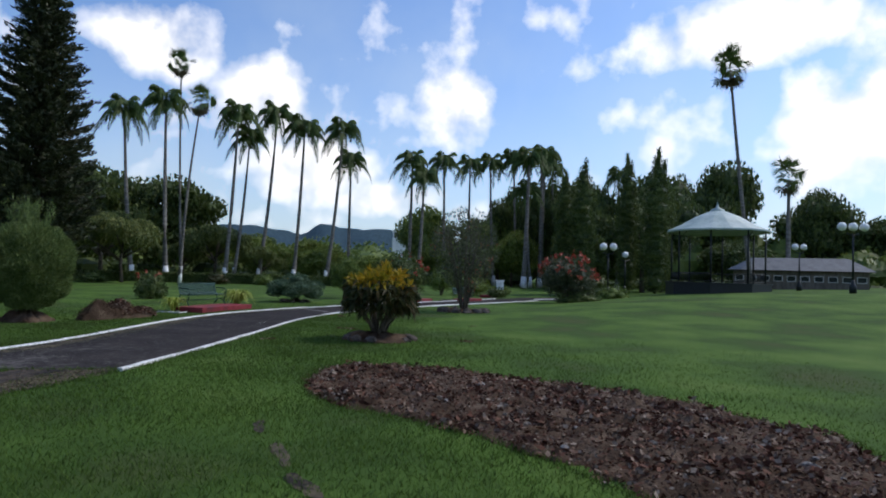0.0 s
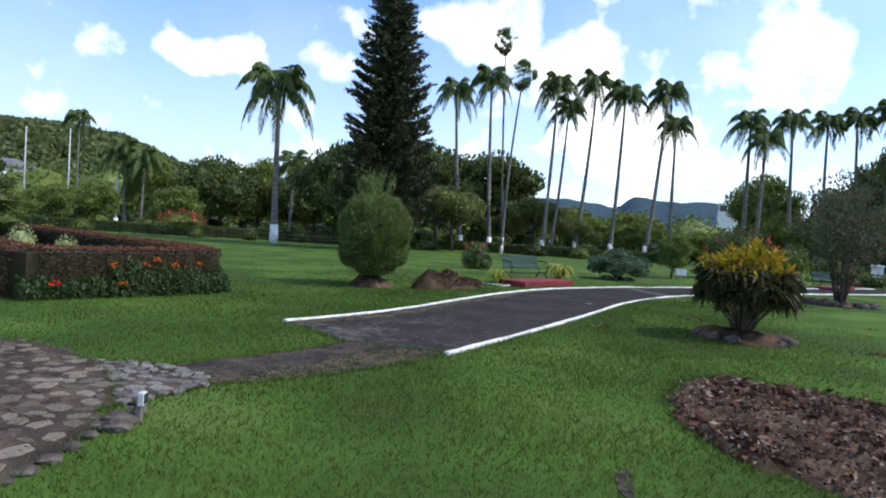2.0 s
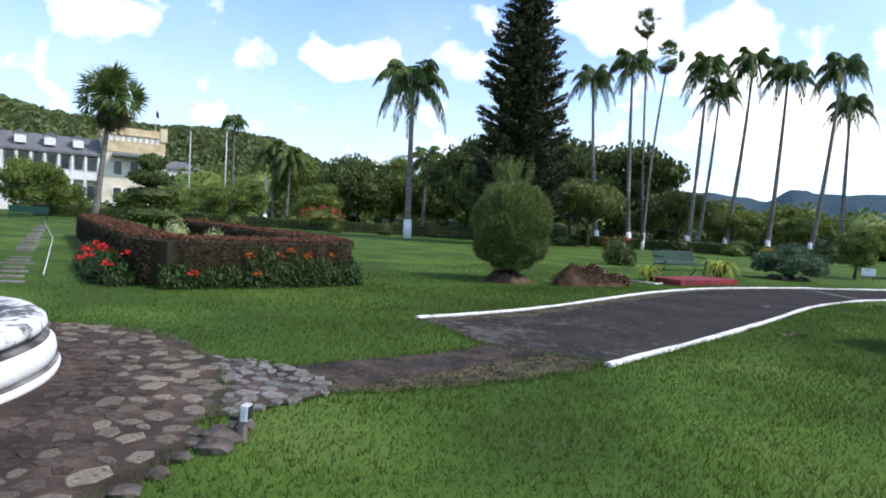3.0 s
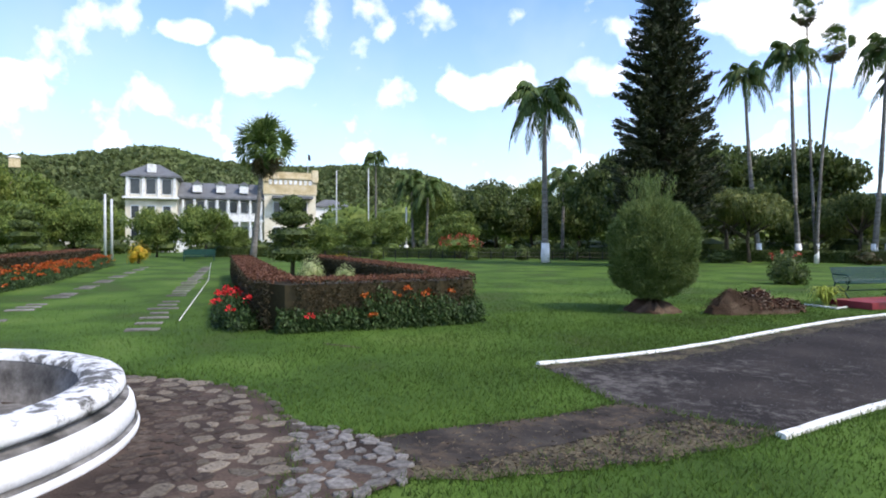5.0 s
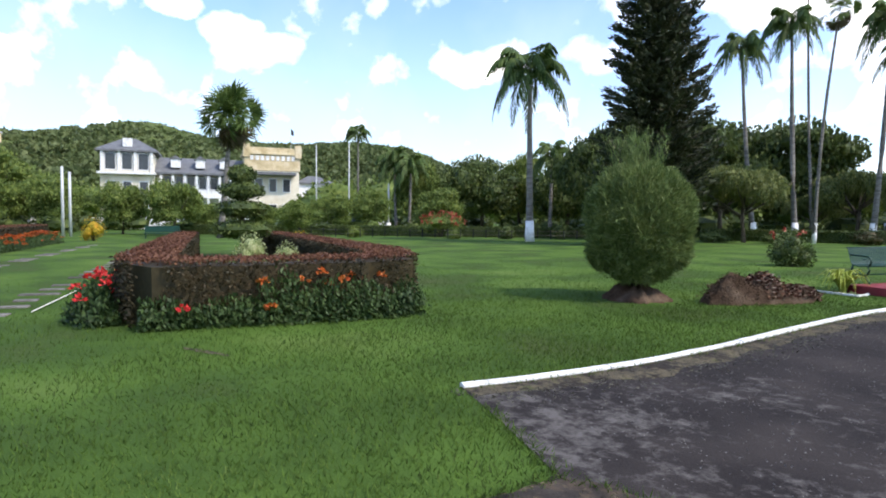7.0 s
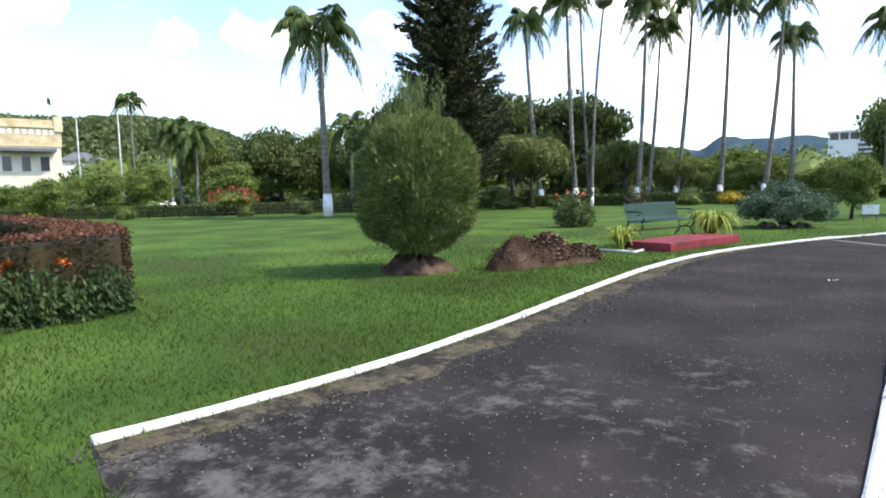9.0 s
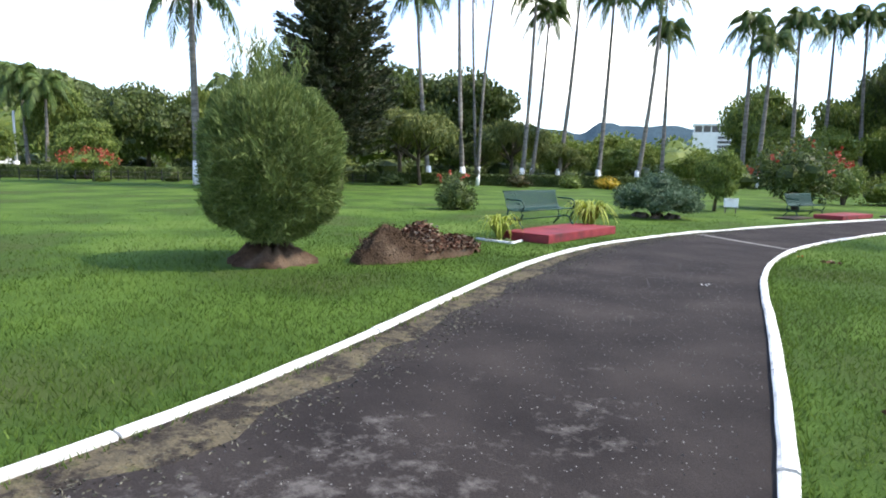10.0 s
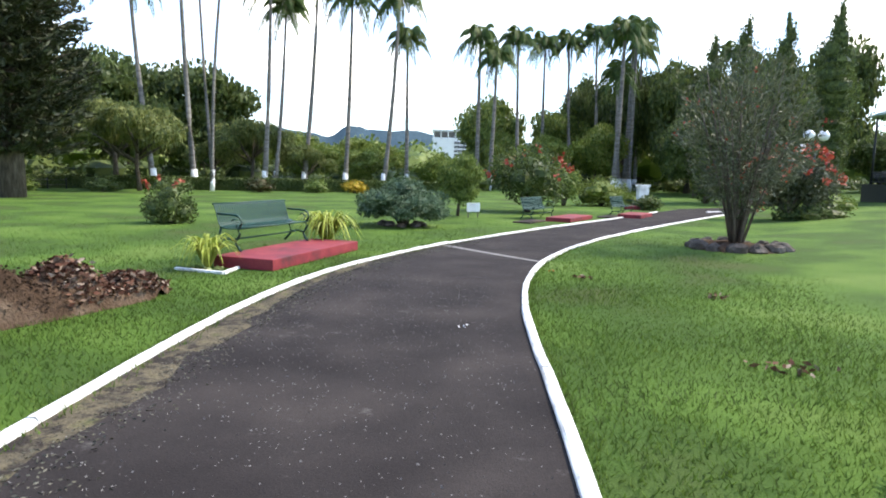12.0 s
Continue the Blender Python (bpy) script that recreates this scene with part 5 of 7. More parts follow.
def palm(x, y, height, lean=(0, 0), size=1.0, thick=0.24, kind="feather", white=True, label="", seed=0, bow=0.5, fans=22):
    rng = random.Random(seed * 7 + int(x * 13) + int(y * 29))
    lab = label or "tall slender royal palm with grey trunk and drooping crown"
    t = thing("palm_tree", lab, "palm tree", pose(x, y, rise(x, y) - 0.02), "park palms")
    n = 9
    pts, rad = [], []
    for i in range(n + 1):
        f = i / n
        pts.append((lean[0] * (f + bow * math.sin(f * 3.1) * 0.25), lean[1] * f, height * f))
        rad.append(thick * (1.25 - 0.35 * min(f * 6, 1) + 0.10 * math.sin(f * 3.1) - 0.42 * f))
    part("trunk", tube("trunk", pts, rad, M_PALM, 10), t)
    if white:
        part("painted_base", tube("painted_base", [pts[0], (lean[0] * 0.03, lean[1] * 0.03, 0.7), (lean[0] * 0.07, lean[1] * 0.07, 1.7)], [thick * 1.32, thick * 1.28, thick * 1.12], M_WHITE, 12), t, "whitewashed foot of trunk")
    top = Vector(pts[-1])
    if kind == "feather":
        part("crownshaft", tube("crownshaft", [top - Vector((0, 0, 0.1)), top + Vector((0, 0, 0.7)), top + Vector((0, 0, 1.5))], [thick * 0.62, thick * 0.72, thick * 0.3], M_SHAFT, 8), t, "smooth green crownshaft")
        for k in range(18):
            me = FRONDS[0 if k < 4 else 1 if k < 11 else 2]
            sc = size * rng.uniform(0.95, 1.2)
            part("frond", me, t, at=pose(top.x, top.y, top.z + 1.35 - 0.02 * k, rng.uniform(-8, 8), rng.uniform(-12, 12), k * 137.5 + rng.uniform(-15, 15)) @ Matrix.Scale(sc, 4))
    else:
        for k in range(fans):
            f = k / (fans - 1)
            me = FANS[2] if f > 0.84 else FANS[(1, 0, 1, 3)[k % 4]]
            tilt = 82 - 160 * f ** 1.15
            part("fan_leaf", me, t, at=pose(top.x, top.y, top.z + 0.5 * (1 - f) - 0.5 * max(0, f - 0.6), 0, 0, k * 137.5) @ pose(0, 0, 0, tilt + rng.uniform(-12, 12)) @ pose(0, 0, 0, 0, rng.uniform(-75, 75), 0) @ Matrix.Scale(size * rng.uniform(0.85, 1.1), 4))
    return t


def build_palms():
    palm(-39.1, 41.8, 12.7, (-0.2, 0.0), 1.33, 0.30, seed=1, label="royal palm with whitewashed trunk foot standing on open lawn")
    # the row behind the bench
    palm(-33.4, 68.0, 18.1, (-1.4, -0.5), 1.08, 0.26, seed=2)
    palm(-27.4, 62.6, 17.8, (-0.7, -0.2), 0.97, 0.24, seed=3)
    palm(-30.3, 74.1, 26.5, (-1.2, 0), 0.82, 0.17, "fan", seed=4, label="very tall thin fan palm with small crown", white=False)
    palm(-24.9, 59.9, 18.1, (1.2, 0.2), 0.73, 0.15, "fan", seed=5, label="tall thin curving fan palm with small crown", bow=-0.9)
    palm(-24.3, 71.6, 19.1, (0.8, 0.1), 1.08, 0.26, seed=6)
    palm(-23.9, 73.7, 16.8, (1.2, 0.2), 0.92, 0.22, seed=7)
    palm(-21.6, 76.3, 20.4, (1.5, 0.2), 1.08, 0.26, seed=8)
    palm(-17.4, 77.3, 18.9, (0.7, 0), 1.08, 0.26, seed=9)
    palm(-13.4, 78.0, 19.0, (1.5, 0), 1.08, 0.26, seed=10)
    palm(-11.3, 84.0, 16.2, (-0.1, 0), 0.98, 0.25, seed=11)
    # the avenue further along
    palm(-2.9, 88.2, 17.4, (0, 0), 1.08, 0.30, seed=12)
    palm(-1.6, 84.4, 14.4, (0.5, 0), 1.03, 0.28, seed=13)
    palm(2.4, 90.1, 17.6, (-0.5, 0), 1.03, 0.26, seed=14)
    palm(6.5, 97.5, 18.6, (-0.2, 0), 1.03, 0.26, seed=15)
    palm(10.8, 98.9, 19.2, (-1.0, 0), 1.08, 0.27, seed=16)
    palm(15.0, 100.2, 20.5, (-1.1, 0), 1.13, 0.28, seed=17)
    palm(15.4, 90.5, 13.8, (-0.9, 0), 1.03, 0.27, seed=18)
    palm(17.1, 92.1, 19.5, (0, 0), 1.18, 0.30, seed=19)
    palm(21.1, 103.0, 19.2, (0, 0), 1.08, 0.28, seed=20)
    palm(18.5, 98.9, 20.4, (0.2, 0), 1.13, 0.38, seed=21)
    palm(13.8, 87.0, 18.1, (0.4, 0), 1.13, 0.36, seed=22)
    palm(28.2, 89.2, 16.3, (0, 0), 1.03, 0.26, seed=23)
    palm(33.3, 61.0, 23.5, (-1.9, 1.2), 1.18, 0.24, "fan", seed=24, label="solitary very tall fan palm on lawn near bandstand", white=False, bow=0.2)
    palm(41.3, 67.8, 12.7, (0, 0), 1.13, 0.30, "fan", seed=25, label="fan palm among dark trees near the bandstand", white=False)
    # before the house
    palm(-57.2, 23.1, 9.8, (0.9, 0.6), 1.26, 0.28, "fan", seed=26, fans=62, label="shaggy fan palm standing before the white house", white=False)
    palm(-81.3, 50.7, 13.0, (0, 0), 0.77, 0.18, "feather", seed=27, label="thin distant palm beside flagpoles")
    palm(-80.2, -7.4, 14.2, (0.9, 0.8), 1.1, 0.24, seed=28, label="tall leaning palm beside a brown-roofed building")
    palm(-79.0, -12.0, 15.0, (0.3, 0.2), 1.1, 0.28, seed=29, label="tall palm beside a brown-roofed building")
    palm(-68.9, 50.9, 7.7, (0.4, 0), 1.03, 0.22, "feather", seed=30, white=False, label="cluster palm with green trunk at the lawn edge")
    palm(-71.3, 50.6, 8.7, (-0.5, 0), 1.03, 0.22, "feather", seed=31, white=False, label="cluster palm with green trunk at the lawn edge")
    palm(-54.1, 61.0, 8.6, (0.2, 0), 1.03, 0.24, "feather", seed=32, white=False, label="short feathery palm among dark trees")


build_palms()


# trees
def limbs(rng, h, r, thick, fork=0.3):
    lines = [([(0, 0, 0), (0.03 * h * rng.uniform(-1, 1), 0.03 * h * rng.uniform(-1, 1), h * fork), (0.05 * h * rng.uniform(-1, 1), 0.05 * h * rng.uniform(-1, 1), h * 0.66)], [thick, thick * 0.75, thick * 0.3])]
    for k in range(7):
        a = k * 0.9 + rng.uniform(-0.3, 0.3)
        s = rng.uniform(0.45, 0.75) * r
        z = h * rng.uniform(fork * 0.85, fork * 1.3)
        lines.append(([(0, 0, z), (s * 0.45 * math.cos(a), s * 0.45 * math.sin(a), z + h * 0.14), (s * math.cos(a), s * math.sin(a), z + h * rng.uniform(0.22, 0.38))], [thick * 0.5, thick * 0.33, thick * 0.12]))
    return lines


def crown_shape(seed, kind):
    """Leaf mesh for a tree of unit height and unit radius."""
    rng = np.random.default_rng(seed)
    cl = []
    if kind == "round":
        for k in range(20):
            u = ball_points(rng, 1)[0]
            s = rng.uniform(0.26, 0.42)
            f = rng.uniform(0.45, 0.78)
            cl.append(((u[0] * f, u[1] * f, 0.60 + u[2] * 0.29), (s, s, s * 0.42)))
        cl.append(((0, 0, 0.58), (0.66, 0.66, 0.30)))
        n, ln = 9800, 0.056
    else:
        for k in range(14):
            a, f = k * 2.4, rng.uniform(0.2, 0.75)
            s = rng.uniform(0.28, 0.40)
            cl.append(((math.cos(a) * f, math.sin(a) * f, 0.80 - 0.34 * f * f + rng.uniform(-0.12, 0.06)), (s * 0.8, s * 0.8, s * 0.34)))
        n, ln = 6000, 0.05
    area = np.array([r[0] * r[2] for _, r in cl])
    share = (n * area / area.sum()).astype(int)
    out = []
    for (c, r), m in zip(cl, share):
        u = ball_points(rng, m)
        p = u * np.array(r) * (0.55 + 0.53 * rng.random((m, 1)) ** 0.7) + np.array(c)
        d = u * [1, 1, 0.4] + [0, 0, 0.15] + rng.normal(size=u.shape) * 0.6
        q = leaves(rng, p * [1, 1, 1], d, ln, ln * 0.75, 0.1)
        q[:, :, 2] = c[2] + (q[:, :, 2] - c[2]) * 1.0
        out.append(q)
        out.append(lump_quads(rng, c, np.array(r) * 0.60, 8, 5, 0.5))
        if kind == "weeping":
            m2 = m // 2
            u = ball_points(rng, m2)
            top = u * np.array(r) * 0.95 + np.array(c)
            ln2 = rng.uniform(0.03, 0.11, m2)
            w = 0.006
            a = rng.uniform(0, np.pi, m2)
            sd = np.stack([np.cos(a), np.sin(a), 0 * a], 1) * w
            low = top.copy()
            low[:, 2] = np.maximum(low[:, 2] - ln2, 0.34)
            low[:, :2] *= 1.03
            out.append(np.stack([top - sd, top + sd, low + sd * 0.3, low - sd * 0.3], 1))
    me = poly_mesh("crown", np.concatenate(out), M_LEAF_MID)
    return me


CROWNS = {"round": [crown_shape(s, "round") for s in (101, 102, 103)], "weeping": [crown_shape(s, "weeping") for s in (111, 112)]}
tree_count = [0]


def tree(x, y, h, r, material, label, kind="round", trunk=None):
    tree_count[0] += 1
    rng = random.Random(tree_count[0] * 17)
    t = thing("tree", label, "tree", pose(x, y, rise(x, y) - 0.03, 0, 0, rng.uniform(0, 360)), "park trees")
    part("trunk", tubes("trunk", limbs(rng, h, r, trunk or 0.03 * h, 0.3), M_BARK, 7), t)
    me = rng.choice(CROWNS[kind])
    c = part("crown", me, t, at=Matrix.Diagonal((r, r, h, 1)))
    c.material_slots[0].link = "OBJECT"
    c.material_slots[0].material = material
    return t


def build_trees():
    dark, mid, bright = "dark broad-crowned tree at the park edge", "green leafy tree at the park edge", "bright green leafy tree catching the sun"
    weep = "weeping grey-green tree with hanging twigs beyond lawn"
    for x, y, h, r in ((-29.1, 56.9, 7.1, 5.18), (-36.1, 66.6, 8.9, 5.68), (-26.8, 75.4, 8.0, 4.70), (-21.4, 76.7, 4.9, 3.13), (-30.9, 75.9, 5.3, 3.52)):
        tree(x, y, h, r, M_WILLOW, weep, "weeping")
    for x, y, h, r in ((-47.0, 60.8, 11.8, 5.29), (-67.0, 61.7, 10.2, 6.46), (-45.2, 85.8, 15.5, 9.30), (-53.6, 80.1, 13.3, 7.83), (-37.3, 88.6, 14.3, 8.32),
                       (24.5, 91.6, 16.6, 6.84), (32.8, 87.8, 17.1, 7.33), (38.6, 74.6, 6.1, 4.39), (58.8, 119.6, 24.8, 9.26), (74.3, 114.6, 18.4, 8.24), (83.9, 110.2, 12.8, 8.25), (48.9, 124.6, 23.2, 8.75), (27.4, 76.5, 11.9, 5.86), (12.2, 104.5, 14.8, 4.11), (17.5, 115.1, 18.2, 4.74), (19.4, 105.2, 17.8, 4.69), (25.7, 115.6, 20.1, 4.94), (26.3, 101.7, 18.5, 4.89),
                       (21.7, 81.8, 11.0, 4.89), (85.0, 96.1, 13.5, 8.24), (18.8, 74.7, 7.7, 4.10), (42.8, 82.2, 6.5, 4.88), (-37.0, 52.7, 9.7, 4.81), (-58.4, 69.1, 10.6, 5.87)):
        tree(x, y, h, r, M_LEAF_DARK, dark)
    for x, y, h, r in ((0.5, 101.9, 12.9, 6.06), (9.6, 102.7, 12.0, 5.38), (-73.4, 18.7, 5.2, 2.84), (-69.5, 22.6, 5.4, 3.23), (-60.4, 31.8, 3.5, 2.41), (-66.3, 38.4, 4.5, 2.74), (-67.9, 45.0, 5.4, 2.94),
                       (-70.6, 53.3, 9.6, 3.53), (-93.1, -9.5, 11.7, 7.34), (-98.5, 9.9, 10.4, 5.87), (-104.6, 1.2, 12.0, 6.85), (-60.4, 49.0, 5.4, 3.33), (-74.7, 58.9, 7.6, 4.41), (-5.8, 37.4, 2.6, 1.13), (-80.0, 6.8, 5.9, 3.91), (-83.9, 12.4, 6.1, 3.91),
                       (-78.3, 28.3, 3.7, 2.55), (-75.5, 34.0, 3.4, 2.35), (-104.0, -22.0, 15.0, 8.24), (-62.4, -6.6, 6.9, 2.78), (-61.4, -0.0, 6.9, 2.96), (-69.8, -12.8, 8.1, 3.09), (-92.5, 15.5, 6.9, 4.40)):
        tree(x, y, h, r, M_LEAF_MID, mid)
    for x, y, h, r in ((-19.7, 99.4, 6.6, 5.09), (-14.6, 89.6, 5.3, 3.52), (-26.3, 95.0, 6.9, 4.89), (-67.6, 69.8, 11.4, 3.92), (-93.9, 3.3, 12.7, 5.38), (-7.7, 72.7, 3.6, 2.74), (-32.9, 91.1, 6.8, 4.89), (-7.0, 85.8, 3.2, 2.93), (-16.5, 84.8, 4.4, 3.33), (4.6, 87.6, 6.7, 3.91), (12.9, 93.2, 8.6, 4.11), (-22.8, 87.5, 5.4, 3.91), (1.7, 95.2, 7.2, 3.91)):
        tree(x, y, h, r, M_LEAF_BRIGHT, bright)
    # flowering and rounded bushes on and round the lawn
    round_bush("large bush with red blossoms behind a bench", -2.4, 41.3, 2.05, 3.36, M_LEAF_DARK, 80, 0.2, 2600, heads=14, flowers=M_FLOWER_FAR, name="flowering_bush")
    round_bush("bush with flame-red blossoms beside a lamp post", 8.7, 38.7, 1.96, 3.34, M_OLEANDER, 81, 0.2, 2600, heads=34, flowers=M_FLOWER_FAR, name="flowering_bush")
    round_bush("wide orange-flowering bush beyond the lawn", -52.9, 43.6, 2.41, 2.46, M_LEAF_MID, 82, 0.2, 1600, flowers=M_FLOWER_FAR, name="flowering_bush")
    round_bush("leafy shrub with orange-red flowers on the lawn", -14.9, 30.8, 0.88, 1.50, M_LEAF_DARK, 83, 0.13, 1500, heads=5, flowers=M_FLOWER_FAR, name="flowering_bush")
    round_bush("upright glossy green bush beside the drive", 0.7, 48.7, 1.11, 2.53, M_LEAF_MID, 84, 0.16, 1300)
    round_bush("broad light green bush above a bench", 3.2, 49.6, 1.85, 2.00, M_LEAF_BRIGHT, 85, 0.16, 1500)
    round_bush("low dark clipped bush under a flowering bush", 9.4, 38.2, 1.64, 0.99, M_LEAF_DARK, 86, 0.14, 1400)
    for k, (x, y, r, h, m) in enumerate(((-44.8, 44.8, 0.83, 1.60, M_LEAF_DARK), (-41.5, 48.2, 0.74, 1.73, M_LEAF_DARK), (-47.5, 40.8, 0.74, 1.10, M_LEAF_MID), (-63.1, 42.0, 1.57, 2.10, M_LEAF_MID), (-54.6, 34.6, 0.93, 1.22, M_LEAF_BRIGHT),
                                         (-30.5, 54.4, 1.39, 1.22, M_LEAF_DARK), (-26.2, 56.6, 1.48, 1.14, M_LEAF_DARK), (-21.1, 59.7, 1.39, 1.37, M_CROTON_LOW), (-14.0, 62.1, 1.20, 1.22, M_CROTON_TOP), (-16.9, 61.1, 1.11, 1.30, M_LEAF_MID),
                                         (-9.8, 65.4, 0.92, 1.83, M_LEAF_DARK), (5.0, 46.1, 0.83, 0.91, M_LEAF_DARK), (5.7, 50.3, 1.11, 0.99, M_LEAF_MID), (13.2, 42.9, 1.20, 1.44, M_LEAF_MID), (-34.7, 51.8, 1.39, 1.20, M_LEAF_MID), (15.8, 54.3, 1.48, 1.16, M_LEAF_DARK))):
        round_bush("low rounded shrub along the edge of lawn", x, y, r, h, m, 120 + k, 0.16, 700, group="edge shrubs")
    # narrow columnar cypresses
    for k, (x, y, h, r) in enumerate(((14.2, 55.9, 12.9, 1.35), (13.0, 57.8, 12.2, 1.2), (22.4, 59.0, 14.6, 1.5), (20.6, 62.5, 15.0, 1.3), (24.0, 61.5, 14.0, 1.2))):
        rng = np.random.default_rng(140 + k)
        t = thing("columnar_tree", "tall narrow dark columnar tree near the bandstand", "tree", pose(x, y, rise(x, y) - 0.02), "columnar trees")
        part("trunk", tube("trunk", [(0, 0, 0), (0, 0, h * 0.9)], [0.2, 0.04], M_BARK), t)
        cl = []
        for i in range(15):
            f = i / 14
            w = r * (0.55 + 0.45 * math.sin(math.pi * (0.2 + 0.55 * f))) * (1 - 0.75 * max(0, f - 0.7) / 0.3)
            cl.append(((rng.uniform(-0.18, 0.18) * r, rng.uniform(-0.18, 0.18) * r, h * (0.08 + 0.87 * f)), (w, w, h * 0.075)))
        crown_clumps(t, rng, cl, 6500, 0.30, 0.10, M_LEAF_DARK, up=0.9, core=0.62)


build_trees()


def build_norfolk_pine():
    """A tall conifer of regular whorls, each branch ending in upswept brushes."""
    rng = np.random.default_rng(77)
    X, Y, H = -29.1, 43.7, 25.7
    t = thing("norfolk_pine", "very tall dark tiered conifer on the lawn edge", "conifer", pose(X, Y, 0))
    part("trunk", tube("trunk", [(0, 0, 0), (0.1, 0, 9), (0.05, 0.05, 20), (0, 0, H)], [0.62, 0.42, 0.2, 0.03], M_BARK, 10), t)
    quads, lines = [], []
    z = 2.7
    while z < H - 0.6:
        f = z / H
        reach = 4.7 * (1 - f) ** 0.72 * min(1.0, 0.72 + 0.1 * (z - 3.2)) + 0.25
        m = 9 if f < 0.6 else 7
        off = rng.uniform(0, 6.28)
        for k in range(m):
            a = off + 2 * math.pi * k / m + rng.uniform(-0.2, 0.2)
            rr = reach * rng.uniform(0.72, 1.1)
            s = np.linspace(0.15, 1, max(5, int(rr * 4.2)))
            x, y = np.cos(a) * rr * s, np.sin(a) * rr * s
            zz = z - 0.10 * rr * np.sin(s * 2.6) + 0.16 * rr * s ** 3 + rng.uniform(-0.15, 0.15)
            c = np.stack([x, y, zz], 1)
            lines.append(([(0, 0, z), tuple(c[len(c) // 2]), tuple(c[-1])], [0.05, 0.035, 0.012]))
            q = np.repeat(c, 15, 0)
            w = 0.34 * (1.15 - 0.5 * np.repeat(s, 15))[:, None]
            q = q + rng.normal(size=q.shape) * w * [0.8, 0.8, 0.32]
            d = np.array([np.cos(a), np.sin(a), 0.35]) + rng.normal(size=q.shape) * [0.7, 0.7, 0.4]
            quads.append(leaves(rng, q, d, 0.44, 0.13, -0.15))
        z += 0.66 * (1 - 0.45 * f)
    part("branch", tubes("branch", lines, M_BARK, 4), t)
    part("needles", poly_mesh("needles", np.concatenate(quads), M_CONIFER), t)


build_norfolk_pine()


# bandstand, lamps, poles
def build_bandstand():
    X, Y = 24.2, 49.9
    b = thing("bandstand", "octagonal open bandstand with pale green metal roof", "bandstand", pose(X, Y, rise(X, Y) - 0.05, 0, 0, 12) @ Matrix.Diagonal((0.8, 0.8, 0.84, 1)))
    R = 5.2
    oct_ = lambda r, z, n=8: [(r * math.cos(2 * math.pi * k / n), r * math.sin(2 * math.pi * k / n), z) for k in range(n)]
    V = oct_(R, -0.4) + oct_(R, 0.95) + oct_(R + 0.12, 0.95) + oct_(R + 0.12, 1.08)
    F = [(i * 8 + k, i * 8 + (k + 1) % 8, i * 8 + 8 + (k + 1) % 8, i * 8 + 8 + k) for i in range(3) for k in range(8)] + [tuple(24 + k for k in range(8))]
    part("platform", mesh_of("platform", V, F, M_BLACK), b, "dark painted raised platform")
    for k in range(8):
        a = 2 * math.pi * k / 8
        part("post", tube("post", [(4.6 * math.cos(a), 4.6 * math.sin(a), 1.05), (4.6 * math.cos(a), 4.6 * math.sin(a), 6.2)], [0.1, 0.08], M_BLACK), b)
        c = 2 * math.pi * (k + 1) / 8
        p0, p1 = Vector((4.6 * math.cos(a), 4.6 * math.sin(a), 0)), Vector((4.6 * math.cos(c), 4.6 * math.sin(c), 0))
        if k == 5:
            continue
        bars = [([tuple(p0 + Vector((0, 0, zz))), tuple(p1 + Vector((0, 0, zz)))], [0.04, 0.04]) for zz in (1.25, 2.0)]
        for i in range(1, 14):
            q = p0.lerp(p1, i / 14)
            bars.append(([(q.x, q.y, 1.25), (q.x, q.y, 2.0)], [0.022, 0.022]))
        part("railing", tubes("railing", bars, M_BLACK, 5), b)
        part("bracket", tubes("bracket", [([(4.5 * math.cos(a), 4.5 * math.sin(a), 5.4), tuple(p0.lerp(p1, 0.25) + Vector((0, 0, 6.1)))], [0.05, 0.04])], M_BLACK, 5), b)
    V = oct_(5.1, 6.12, 16) + oct_(5.1, 6.28, 16) + oct_(3.6, 6.95, 16) + oct_(2.2, 7.75, 16) + oct_(1.0, 8.25, 16) + oct_(0.8, 8.3, 16)
    F = [(i * 16 + k, i * 16 + (k + 1) % 16, i * 16 + 16 + (k + 1) % 16, i * 16 + 16 + k) for i in range(5) for k in range(16)] + [tuple(80 + k for k in range(16)), tuple(range(16))[::-1]]
    part("roof", mesh_of("roof", V, F, M_VERDIGRIS), b, "curved pale green sheet roof")
    part("finial", lathe("finial", [(0.75, 8.28), (0.7, 8.5), (0.2, 8.7), (0.08, 9.0), (0.0, 9.4)], M_VERDIGRIS, 16), b)
    # low annexe with white windows further back
    g = thing("park_pavilion", "low grey pavilion with grey roof and white windows", "building", pose(39.5, 63.0, rise(39.5, 63.0) - 0.25, 0, 0, -32) @ Matrix.Scale(0.56, 4))
    part("wall", box("wall", (22, 7, 4.0), M_WOOD, 0.05, (0, 0, 2.0)), g)
    V = [(-12, -4.8, 3.9), (12, -4.8, 3.9), (12, 4.8, 3.9), (-12, 4.8, 3.9), (-8, 0, 6.4), (8, 0, 6.4)]
    part("roof", mesh_of("roof", V, [(0, 1, 5, 4), (1, 2, 5), (2, 3, 4, 5), (3, 0, 4), (3, 2, 1, 0)], M_SLATE), g)
    win = box("window", (1.5, 0.12, 1.1), M_WHITE, 0.02)
    pane = box("pane", (1.3, 0.06, 0.9), M_GLASS, 0)
    for k in range(10):
        w = part("window", win, g, at=pose(-9.9 + 2.2 * k, -3.54, 2.4))
        part("pane", pane, w, at=pose(0, -0.05, 0))


